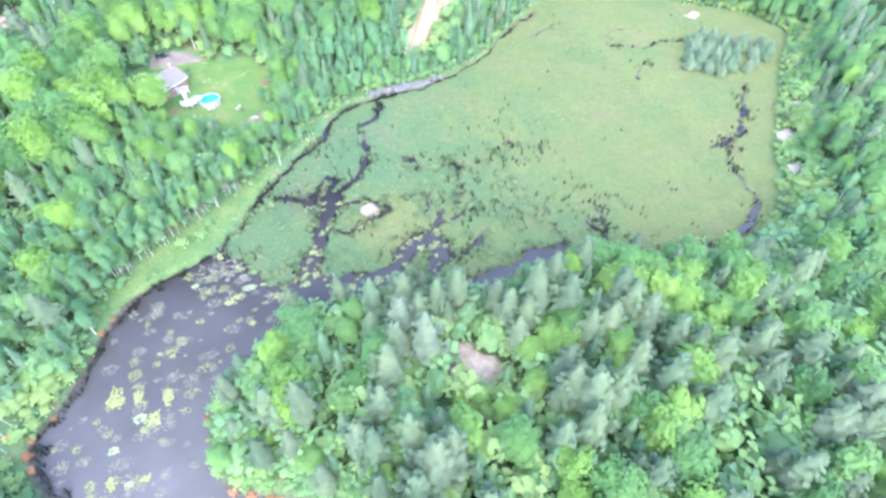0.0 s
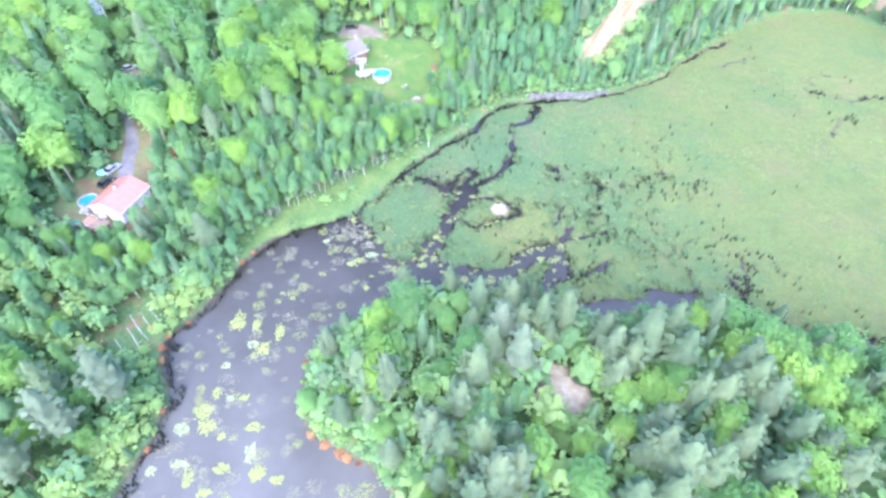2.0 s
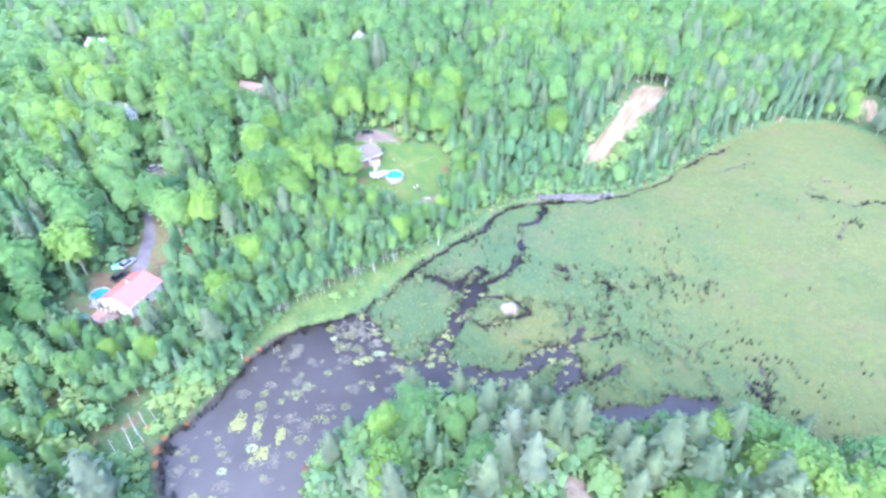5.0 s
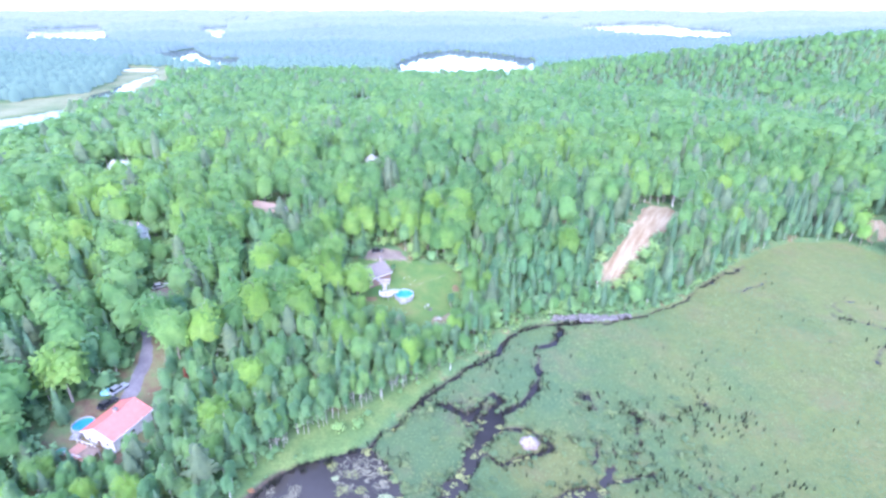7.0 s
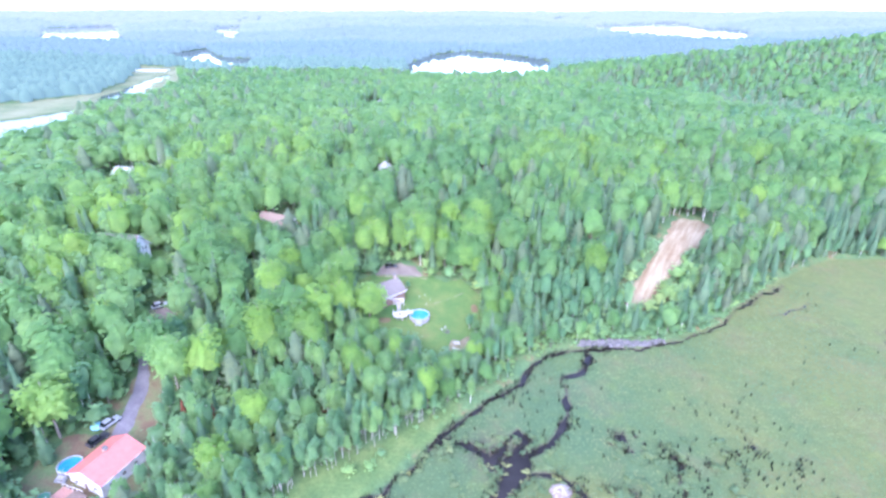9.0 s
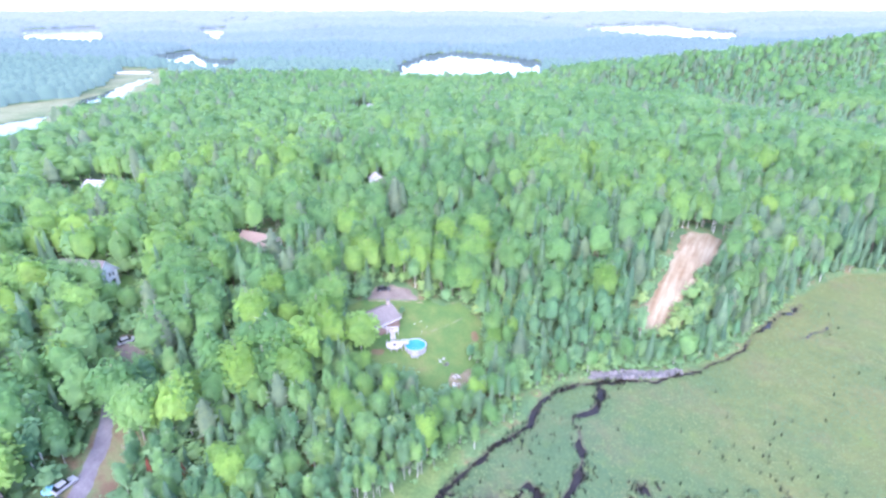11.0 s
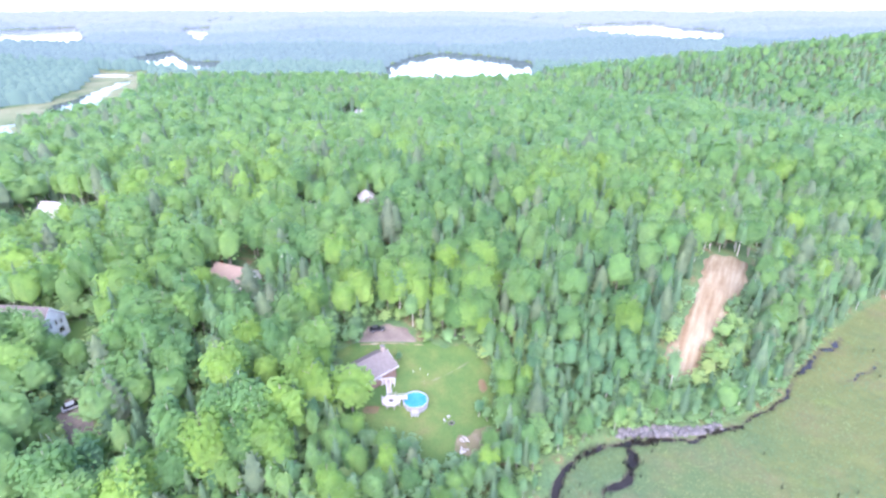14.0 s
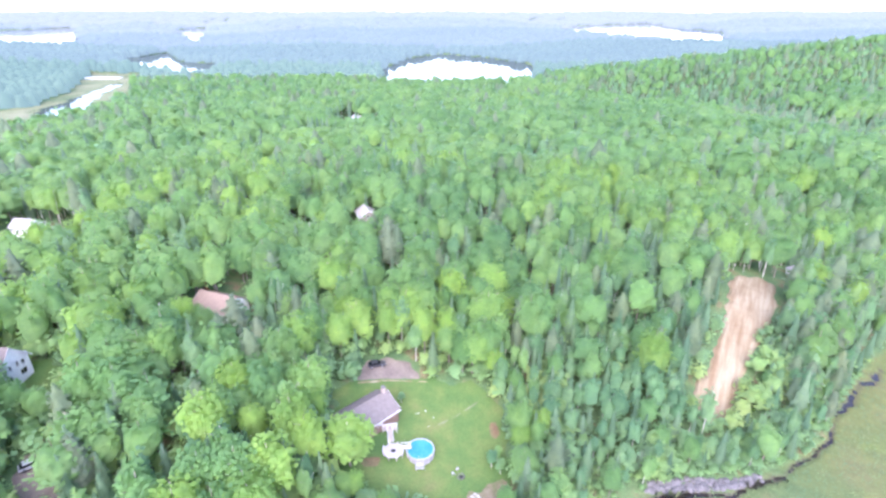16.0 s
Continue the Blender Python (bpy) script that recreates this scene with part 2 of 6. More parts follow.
# winding open water in the sedge: width, points
BANK_CHANNELS = [
    (0.62, [(-7, 25), (-3, 31), (0, 34.9), (7.4, 46), (17.4, 55.5), (26.4, 64.2), (32.4, 73.2), (40.1, 77.6), (46, 78.3), (56, 80), (68, 81.8)]),
    (0.42, [(68, 82), (75.4, 84.8), (86.2, 89.3), (95, 94.6), (105, 104.7), (114.5, 113), (129.8, 124)]),
    (0.75, [(47.5, 77), (47.2, 72.5), (44.3, 68.8), (38, 65.5)]),
    (0.85, [(37.3, 65), (37.6, 60), (37.1, 56.8), (35.8, 48.5), (30, 41.3), (23.3, 34.8)]),
    (2.7, [(23.3, 34.8), (19.2, 29.1), (16.9, 22.7), (15.3, 16.6), (9.8, 11.9), (3.2, 5.6)]),
]
POND_ARMS = [
    (0.7, [(2, 38), (6.8, 41.4), (14, 38.4), (18.6, 34.8), (21, 37), (25.1, 40.9), (23.8, 45.9)]),
    (0.6, [(21.6, 30.9), (27.7, 31.6), (32, 30.8), (37.1, 27.6), (34.2, 24.6), (29.4, 23), (24.1, 21.6), (18.4, 25.9)]),
    (3.3, [(19.2, 5.2), (27.3, 5.3), (34.5, 9.6), (38.8, 11.5), (44.2, 10.6), (42, 4), (37, -1)]),
    (1.2, [(44.2, 10.6), (46, 16.5), (48.7, 20.9)]),
    (0.8, [(46, 16.5), (53.8, 17.6), (57, 18.5)]),
    (0.55, [(47.4, 5.5), (52.7, 6.9), (57.5, 9.2)]),
    (0.3, [(43.1, 28.9), (47.2, 27.6), (45.9, 22.1)]),
    (0.3, [(53.6, 22.0), (58.4, 33.5), (58.6, 38.5)]),
    (1.0, [(16.2, 34.7), (19, 38), (23.2, 44.9)]),
    (2.9, [(30.2, 1.2), (37.6, -1.8), (46.2, -5), (55, -5.4), (63, -3.4), (71, -2.5)]),
]
EAST_CHANNELS = [
    (0.35, [(71, -2.2), (73.4, -0.8), (73.7, 5.2)]),
    (0.75, [(70, -4), (82.3, -8.6), (92.1, -12), (100.8, -14.8), (114, -13.6), (121.7, -11.4), (128.5, -8), (131.2, -3.8)]),
    (0.35, [(131.2, -4), (131.6, 1), (134.8, 9.2), (138.9, 16.8)]),
    (0.95, [(138.9, 16.8), (144.4, 20.2), (152, 25.5), (158.7, 33.7)]),
    (0.4, [(158.7, 33.7), (169.6, 43.6)]),
    (0.1, [(141.7, 13.6), (138.9, 16.8), (134.5, 18)]),
    (0.1, [(155.2, 95.2), (145, 93.6), (146.2, 85.5)]),
    (0.1, [(142.1, 92.2), (142.1, 84.5), (147.9, 82.3), (153.1, 76.5), (162.5, 79.4), (173.5, 77)]),
    (0.1, [(138.1, 60.9), (148.4, 68.8)]),
    (0.1, [(116.4, 102.6), (125.3, 104.8), (132.5, 110.5)]),
    (0.1, [(83.7, -9.1), (84.8, -1.2), (87.3, 6.9)]),
    (0.9, [(-30, 14), (-25.5, 15.6), (-24.8, 19)]),
]
CHANNELS = BANK_CHANNELS + POND_ARMS + EAST_CHANNELS
FAR_LAKES = [
    [(-90, 880), (-67, 1104), (15, 1260), (112, 1153), (178, 1020), (165, 880)],
    [(440, 2090), (690, 3050), (1390, 3640), (1172, 2694), (1220, 2384), (830, 1500), (690, 1440), (790, 1918)],
    [(-1930, 2500), (-1800, 2946), (-980, 1614), (-1180, 1490)],
    [(-1170, 2583), (-1123, 2900), (-680, 1640)],
    [(-640, 1130), (-600, 1290), (-480, 1080), (-360, 1020), (-420, 960)],
]
NEAR_WATERS = [
    [(-418, 396), (-384, 441), (-375, 461), (-327, 393), (-310, 345), (-290, 271), (-380, 290)],
    [(-437, 776), (-424, 697), (-411, 615), (-402, 552), (-380, 520), (-345, 505), (-352, 545), (-378, 600), (-406, 680), (-424, 764)],
]
LAKES = FAR_LAKES + NEAR_WATERS
RIVER_MEADOW = [(-245, 224), (-248, 280), (-258, 318), (-332, 410), (-330, 448), (-302, 442), (-304, 486), (-316, 532), (-335, 600), (-400, 740), (-436, 860), (-530, 868), (-492, 766), (-446, 679), (-420, 576), (-448, 523), (-482, 468), (-500, 300)]
BEYOND_RIVER = [(-500, 250), (-482, 462), (-448, 518), (-420, 570), (-446, 676), (-490, 760), (-526, 860), (-526, 900), (-1500, 900), (-1500, 250)]
EAST_VALLEY = [(200, 575), (240, 530), (277, 492), (304, 414), (322, 340), (345, 270)]
LAWN = [(-26, 104.5), (-24.3, 107), (-13.3, 110.6), (-1.7, 112.4), (12, 111), (16.5, 105), (17, 98), (17, 91.5), (17, 84), (15.5, 78), (9.5, 72.5), (4, 70), (0, 71), (-9, 77), (-20, 80), (-22, 92)]
GRAVEL_YARD = [(-20.5, 109), (-18.5, 116), (-12, 118), (-6.5, 117.3), (-4, 111.8), (-12, 110.8)]
SAND = [(69, 97.5), (64.8, 101), (66, 107.5), (72, 113.6), (77.6, 121), (84.3, 129.6), (91.4, 141.8), (96.2, 151), (103.5, 157.5), (111, 158.5), (115, 155), (111.5, 149), (104.8, 138.6), (99.2, 131.6), (94, 127), (88.8, 120.4), (84, 114.2), (80.2, 109.2), (75, 103)]
DRIVE = [(-69.5, 31.5), (-65.6, 31.5), (-67, 40), (-68.4, 48.4), (-70.2, 53.6), (-73, 58), (-78.6, 64), (-80.4, 62.8), (-75.4, 57.4), (-73.4, 52.6), (-72, 47), (-71.2, 39.6)]
RED_YARD = [(-80, 22), (-76, 16), (-57, 15), (-56, 30), (-60, 33), (-62, 42), (-64, 51), (-67, 58), (-74, 60), (-73, 52), (-73, 36), (-78.5, 32)]
SOUTH_ROCK = [(34.2, -19.8), (38.4, -21), (40.4, -24.3), (43, -27.5), (45.2, -29.6), (41.3, -31.5), (38.3, -32.5), (35.5, -33.2), (31.6, -29.8), (32, -27.2), (33.4, -24)]
EAST_ROCK = [(105, -58), (110, -60), (104, -69), (97, -66)]
SHORE_ROCKS = [(45.5, 81.4), (47.6, 83.7), (57, 84.6), (66, 84.3), (73, 85.4), (73, 84), (66, 82.2), (57, 81.6)]
WEST_HOUSE_YARD = [(-110, 91), (-92, 90), (-84, 92), (-84, 103), (-92, 105), (-110, 104)]
GABLE_LAWN = [(-97, 92), (-84, 91), (-84, 103), (-95, 104)]
NORTH_YARD = [(-66, 123), (-52, 124), (-51, 134), (-64, 134)]
HILL_GAPS = [[(-160, 168), (-128, 152), (-120, 164), (-136, 184), (-156, 188)], [(-30, 176), (-23, 176), (-22, 188), (-31, 188)],
             [(-72, 372), (-40, 372), (-38, 420), (-74, 430)], [(121, 158), (133, 158), (133, 172), (121, 172)], [(262, 245), (295, 245), (292, 276), (262, 276)],
             [(192, 143), (208, 144), (217, 166), (203, 170)]]
MEADOW = [(-32, 12), (-35.4, 17.8), (-30.3, 23.4), (-25.5, 28.8), (-19, 34), (-13, 38), (-6, 43), (2, 50), (8, 54), (9, 50), (3, 42), (-3, 34), (-10, 26), (-20, 21.5), (-28, 15)]
EAST_SHORE_ROCKS = [[(171, 22.5), (169.5, 25.5), (174, 29.5), (178.5, 29), (177, 25.5)], [(156, 9.5), (154.5, 13), (158, 17), (162.5, 17), (161, 12)],
                    [(146, -4), (144.5, -0.5), (148, 3), (151.5, 2), (150.5, -2)], [(187, 92), (185, 96), (191, 99), (194, 95)]]
WOOD_YARD = [(-74.5, 65), (-69.5, 64.5), (-68.5, 68), (-74, 76), (-77, 81), (-82.5, 80), (-81, 74)]
STEM_GAP = [(-45, -17), (-45, -3), (-53, -3), (-55, -16)]
CLEARINGS = HILL_GAPS + EAST_SHORE_ROCKS + [STEM_GAP, MEADOW, LAWN, GRAVEL_YARD, SAND, DRIVE, RED_YARD, WOOD_YARD, SOUTH_ROCK, EAST_ROCK, SHORE_ROCKS, WEST_HOUSE_YARD, NORTH_YARD, RIVER_MEADOW]


def height(x, y):
    """The lie of the land."""
    x, y = np.asarray(x, float), np.asarray(y, float)
    d = np.where(inside(x, y, BASIN), 0.0, to_line(x, y, BASIN, True))
    hill = 19.0 * ease(d / 130.0)
    hill = hill + 9.0 * np.exp(-((x - 96) ** 2 + (y - 142) ** 2) / (2 * 33.0 ** 2)) * ease(d / 25.0)
    hill = hill + 5.0 * (vnoise(x, y, 90, 1) - 0.5) * ease((d - 60) / 120)
    fall = ease((y - 210) / 520.0)
    hill = hill * (1 - 0.92 * fall)
    west = ease((-x - 170 - 0.12 * y) / 130.0) * ease((y - 180) / 120)
    hill = hill * (1 - west) + 1.2 * west
    # a valley east of the hill, and the ridge that shuts it in
    valley = np.exp(-(to_line(x, y, EAST_VALLEY) / 62.0) ** 2)
    hill = hill * (1 - 0.8 * valley)
    ridge = (15.0 + 0.092 * np.clip(x - 174, 0, 900)) * ease((x - 90) / 130.0)
    hill = hill + ridge * np.exp(-((y - 665 - 0.10 * np.maximum(x - 300, 0)) / 105.0) ** 2)
    low = 2.6 * ease(d / 18.0)
    south = ease((2.0 - y) / 14.0) * ease((x + 22.0) / 16.0)
    hill = hill * (1 - south) + low * south
    far = ease((y - 800) / 160.0)
    shore_far = np.full(np.shape(x), 1e9)
    for lake in LAKES:
        shore_far = np.minimum(shore_far, to_line(x, y, lake, True))
    roll = 4.0 + 16.0 * vnoise(x, y, 420, 5) + 10.0 * vnoise(x, y, 170, 6) + 0.008 * np.maximum(y - 1500, 0)
    roll = 1.0 + roll * ease(shore_far / 420.0)
    hill = hill * (1 - far) + np.maximum(hill * 0.6, roll) * far
    return 0.25 + hill + 0.5 * ease(d / 2.0)


def steps(*stretches):
    """Grid lines: (from, to, spacing) end to end."""
    out = []
    for a, b, s in stretches:
        n = max(1, int(round((b - a) / s)))
        out += [a + (b - a) * k / n for k in range(n)]
    return np.array(out + [stretches[-1][1]])


def smooth_line(line):
    """A polyline rounded through its points."""
    p = np.array([line[0], *line, line[-1]], float)
    out = []
    for k in range(1, len(p) - 2):
        for t in (0, 0.25, 0.5, 0.75):
            out.append(tuple(0.5 * (2 * p[k] + (p[k + 1] - p[k - 1]) * t + (2 * p[k - 1] - 5 * p[k] + 4 * p[k + 1] - p[k + 2]) * t * t
                                    + (3 * p[k] - p[k - 1] - 3 * p[k + 1] + p[k + 2]) * t ** 3)))
    return out + [tuple(p[-1])]


def build_ground():
    xs = steps((-4500, -2000, 85), (-2000, -1100, 40), (-1100, -600, 22), (-600, -240, 9), (-240, -48, 4.5), (-48, 98, 0.68), (98, 136, 0.95), (136, 178, 1.3), (178, 232, 2.4), (232, 1100, 22), (1100, 2000, 40), (2000, 4500, 85))
    ys = steps((-700, -95, 60), (-95, -54, 1.8), (-54, -18, 1.0), (-18, 62, 0.62), (62, 108, 0.85), (108, 160, 1.8), (160, 300, 5), (300, 900, 10), (900, 1000, 20), (1000, 2200, 32), (2200, 4700, 70))
    gx, gy = np.meshgrid(xs, ys)
    x, y = gx.ravel(), gy.ravel()
    z = height(x, y)
    basin = inside(x, y, BASIN)
    shore = to_line(x, y, BASIN, True)
    # open water: the pond, winding channels and scattered slots between the sedge
    jag = (vnoise(x, y, 2.2, 2) - 0.5) * 2.2 + (vnoise(x, y, 6.0, 3) - 0.5) * 2.0
    pond_line = to_line(x, y, POND, True)
    wet = np.where(inside(x, y, POND), pond_line, -pond_line) + jag * 1.5
    wx = x + 2.6 * (vnoise(x, y, 6.5, 15) - 0.5) + 1.3 * (vnoise(x, y, 2.4, 16) - 0.5)
    wy = y + 2.6 * (vnoise(x, y, 6.5, 17) - 0.5) + 1.3 * (vnoise(x, y, 2.4, 18) - 0.5)
    for width, line in CHANNELS:
        line = smooth_line(line)
        wid = width * ((0.15 + 1.7 * vnoise(x, y, 5.0, 8)) if width < 1.1 else (0.55 + 1.2 * vnoise(x, y, 5.0, 8)))
        wet = np.maximum(wet, wid * 0.62 - to_line(wx, wy, line) + 0.5 * jag * min(1.0, width))
    slot = vnoise(x * 2.1, y * 0.7, 1.7, 11) * 0.62 + vnoise(x, y, 9.0, 12) * 0.5
    zone = ease((62 - y) / 22.0) * ease((100 - x) / 30.0) * ease((x - 18) / 8.0) * ease((y + 6) / 6.0)
    near = np.exp(-np.maximum(-wet, 0) / 9.0)
    slots = (slot + 0.05 * near * (y < 70) - 0.93) * 7.0
    wet = np.maximum(wet, np.where((zone > 0.25) & (x > 44) & (y < 46), slots, -5))
    wet = np.where(basin, wet, -5)
    out = ~basin
    pond_edge = basin & (inside(x, y, POND))
    z = np.where(basin, 0.28 + 0.18 * vnoise(x, y, 3.0, 4), z)
    z = np.where(basin, np.where(wet > 0, -0.25 - 0.35 * np.clip(wet, 0, 2), z * np.clip(-wet / 0.5, 0.25, 1.0)), z)
    z = np.where(lake_part(x, y) & ~basin & (y > 200), -1.5, z)
    marsh = np.where(basin, 1.0, np.clip(1 - (shore - 0.2) / 0.6, 0, 1) * (x > 30))
    meadow = inside(x, y, RIVER_MEADOW)
    z = np.where(meadow & (z > 0), np.minimum(z, 1.0), z)
    marsh = np.where(meadow, 0.9, marsh)
    edge = np.where(inside(x, y, MEADOW), 1, -1) * to_line(x, y, MEADOW, True)
    west_bank = np.where(out, np.clip(0.5 + (edge + 3.0 * (vnoise(x, y, 4, 9) - 0.5)) / 2.5, 0, 1), 0)
    mud = np.clip(1 - np.abs(wet) / 0.5, 0, 1) * basin * (wet > -0.5)
    mud = np.maximum(mud, (wet > 0) * 1.0)
    bank = np.clip(1.3 - shore / 1.1, 0, 1) * out * (0.45 + 0.9 * vnoise(x, y, 3.5, 19)) * (x < 46) * (y < 19)
    mud = np.maximum(mud, np.clip(bank, 0, 1))
    brown = np.exp(-((x - 16.5) ** 2 + (y - 37.5) ** 2) / 34.0) * (vnoise(x, y, 1.6, 14) > 0.40) * 0.85
    mud = np.maximum(mud, brown * basin)
    nx, ny = len(xs), len(ys)
    i = np.arange(nx * ny).reshape(ny, nx)
    quads = np.stack([i[:-1, :-1], i[:-1, 1:], i[1:, 1:], i[1:, :-1]], -1).reshape(-1, 4)
    me = mesh_of("ground", np.stack([x, y, z], 1), quads, mats=[GROUND], smooth=True,
                 attrs={"marsh": marsh, "sward": west_bank, "mud": mud, "dry": np.clip(0.75 * ease((x - 20 + 22 * (vnoise(x, y, 26, 23) - 0.5)) / 90.0) + 0.9 * np.exp(-((x - 35) ** 2 + (y - 18) ** 2) / 190.0), 0, 1)})
    tagged(new("ground", me), "marsh sedge, grassy banks and forest floor in one sheet", "ground", kind="structure")
    return xs, ys, wet.reshape(ny, nx), z.reshape(ny, nx)


GX, GY, WET, GZ = build_ground()


def ground_z(x, y):
    """The height of the ground sheet."""
    x, y = np.asarray(x, float), np.asarray(y, float)
    i, j = np.clip(np.searchsorted(GX, x) - 1, 0, len(GX) - 2), np.clip(np.searchsorted(GY, y) - 1, 0, len(GY) - 2)
    f, g = np.clip((x - GX[i]) / (GX[i + 1] - GX[i]), 0, 1), np.clip((y - GY[j]) / (GY[j + 1] - GY[j]), 0, 1)
    return (GZ[j, i] * (1 - f) + GZ[j, i + 1] * f) * (1 - g) + (GZ[j + 1, i] * (1 - f) + GZ[j + 1, i + 1] * f) * g


def wetness(x, y):
    i, j = np.clip(np.searchsorted(GX, x), 0, len(GX) - 1), np.clip(np.searchsorted(GY, y), 0, len(GY) - 1)
    return WET[j, i]


_w = 4500
tagged(new("water", mesh_of("water", [(-_w, -700, 0), (_w, -700, 0), (_w, 4700, 0), (-_w, 4700, 0)], [(0, 1, 2, 3)], mats=[WATER])),
       "still dark violet-grey pond and lake water", "water", kind="structure")


def patch(name, poly, mat, label, category, spacing=0.6, lift=0.06, ragged=0.8, rough=0.05, kind="structure"):
    """A piece of ground cover with a ragged edge, lying on the land."""
    xs0, ys0 = [p[0] for p in poly], [p[1] for p in poly]
    xs = np.arange(min(xs0) - 1, max(xs0) + 1, spacing)
    ys = np.arange(min(ys0) - 1, max(ys0) + 1, spacing)
    gx, gy = np.meshgrid(xs, ys)
    nx, ny = len(xs), len(ys)
    d = np.where(inside(gx, gy, poly), 1, -1) * to_line(gx, gy, poly, True) + ragged * 2 * (vnoise(gx, gy, 2.5, 21) - 0.5)
    gz = ground_z(gx, gy) + lift * np.clip(d / 0.8, -2, 1) + rough * (vnoise(gx, gy, 1.5, 22) - 0.5)
    i = np.arange(nx * ny).reshape(ny, nx)
    q = np.stack([i[:-1, :-1], i[:-1, 1:], i[1:, 1:], i[1:, :-1]], -1).reshape(-1, 4)
    keep = d.ravel()[q].max(1) > -0.2
    q = q[keep]
    used, inv = np.unique(q, return_inverse=True)
    v = np.stack([gx.ravel(), gy.ravel(), gz.ravel()], 1)[used]
    me = mesh_of(name, v, inv.reshape(-1, 4), mats=[mat], smooth=True)
    return tagged(new(name, me), label, category, kind=kind)


def lawn_material():
    m = Mat("mown_lawn", 0.95, 0.1)
    big, small = m.noise(0.12, 4), m.noise(2.5, 4)
    c = m.ramp(big, (0.34, (0.068, 0.134, 0.040)), (0.50, (0.088, 0.148, 0.043)), (0.64, (0.118, 0.162, 0.050)), (0.80, (0.158, 0.154, 0.066)))
    c = m.mix(1.0, c, m.ramp(small, (0.3, (0.8, 0.8, 0.8)), (0.7, (1.15, 1.15, 1.1))), "MULTIPLY")
    return m.color(c).bump(small, 0.4, 0.1).m


def earth_material(name, a, b, c, coarse=0.22, fine=2.2):
    m = Mat(name, 0.95, 0.1)
    big, small = m.noise(coarse, 4), m.noise(fine, 5, 0.7)
    col = m.ramp(big, (0.35, a), (0.5, b), (0.65, c))
    col = m.mix(1.0, col, m.ramp(small, (0.3, (0.75, 0.75, 0.75)), (0.7, (1.18, 1.18, 1.18))), "MULTIPLY")
    return m.color(col).bump(small, 0.6, 0.15).m


LAWN_MAT = lawn_material()
def sand_material():
    """Pale sand with lengthwise wheel tracks."""
    m = Mat("pale_sand", 0.95, 0.1)
    s = m.node("ShaderNodeSeparateXYZ")
    m.link(m.pos(), s.inputs[0])
    across = m.math("SUBTRACT", m.math("MULTIPLY", s.outputs[0], 0.85), m.math("MULTIPLY", s.outputs[1], 0.53))
    along = m.math("ADD", m.math("MULTIPLY", s.outputs[0], 0.053), m.math("MULTIPLY", s.outputs[1], 0.085))
    c = m.node("ShaderNodeCombineXYZ")
    m.link(across, c.inputs[0])
    m.link(along, c.inputs[1])
    ruts = m.node("ShaderNodeTexNoise")
    ruts.inputs["Scale"].default_value, ruts.inputs["Detail"].default_value = 0.55, 3.0
    m.link(c.outputs[0], ruts.inputs["Vector"])
    small = m.noise(2.2, 5, 0.7)
    col = m.ramp(ruts.outputs["Fac"], (0.34, (0.192, 0.134, 0.076)), (0.5, (0.244, 0.194, 0.119)), (0.66, (0.308, 0.264, 0.174)))
    col = m.mix(1.0, col, m.ramp(small, (0.3, (0.82, 0.82, 0.82)), (0.7, (1.14, 1.14, 1.14))), "MULTIPLY")
    return m.color(col).bump(small, 0.6, 0.15).m


SAND_MAT = sand_material()
GRAVEL_MAT = earth_material("grey_gravel", (0.150, 0.120, 0.098), (0.188, 0.156, 0.128), (0.225, 0.182, 0.142))
DRY_EARTH = earth_material("dry_trodden_earth", (0.125, 0.140, 0.062), (0.175, 0.155, 0.088), (0.215, 0.180, 0.118), 0.5)
RUST_SOIL = earth_material("rusty_soil", (0.175, 0.105, 0.062), (0.150, 0.135, 0.065), (0.190, 0.125, 0.075))
ASPHALT = earth_material("worn_asphalt_drive", (0.140, 0.128, 0.136), (0.175, 0.162, 0.170), (0.210, 0.195, 0.198))
EARTH_MAT = earth_material("bare_brown_earth", (0.155, 0.105, 0.068), (0.165, 0.155, 0.080), (0.120, 0.170, 0.070))
ROCK_MAT = earth_material("pinkish_bedrock", (0.280, 0.212, 0.156), (0.345, 0.280, 0.215), (0.420, 0.360, 0.290), 0.4, 3.0)
patch("lawn", LAWN, LAWN_MAT, "mown lawn with dry worn patches behind the grey house", "lawn", 0.7, 0.05, 1.6)
patch("gravel_yard", GRAVEL_YARD, GRAVEL_MAT, "grey gravel parking ground at the forest edge", "gravel", 0.6, 0.12)
patch("sand_track", SAND, SAND_MAT, "pale sandy cleared track running up through the forest", "clearing", 0.6, 0.45, 0.7, 0.25)
patch("red_house_yard", RED_YARD, EARTH_MAT, "bare brown earth and thin grass round the red-roofed house", "yard", 0.7, 0.05, 1.5)
patch("forest_yard", WOOD_YARD, GRAVEL_MAT, "pinkish grey gravel opening between tall trees", "gravel", 0.6, 0.1, 0.8)
patch("driveway", DRIVE, ASPHALT, "grey asphalt driveway curving up into the forest", "driveway", 0.5, 0.13, 0.3, 0.01)
patch("south_rock", SOUTH_ROCK, ROCK_MAT, "bare pinkish bedrock opening between the trees", "bedrock", 0.45, 0.5, 1.2, 0.5)
patch("east_rock", EAST_ROCK, ROCK_MAT, "bare pinkish bedrock in the eastern woods", "bedrock", 0.6, 0.5, 1.2, 0.5)
for _poly in EAST_SHORE_ROCKS:
    patch("shore_rock", _poly, ROCK_MAT, "bare pale rock on the eastern edge of the marsh", "bedrock", 0.6, 0.4, 0.8, 0.4)
patch("west_house_yard", WEST_HOUSE_YARD, LAWN_MAT, "small lawn beside the white gabled house", "lawn", 0.8, 0.05, 1.0)
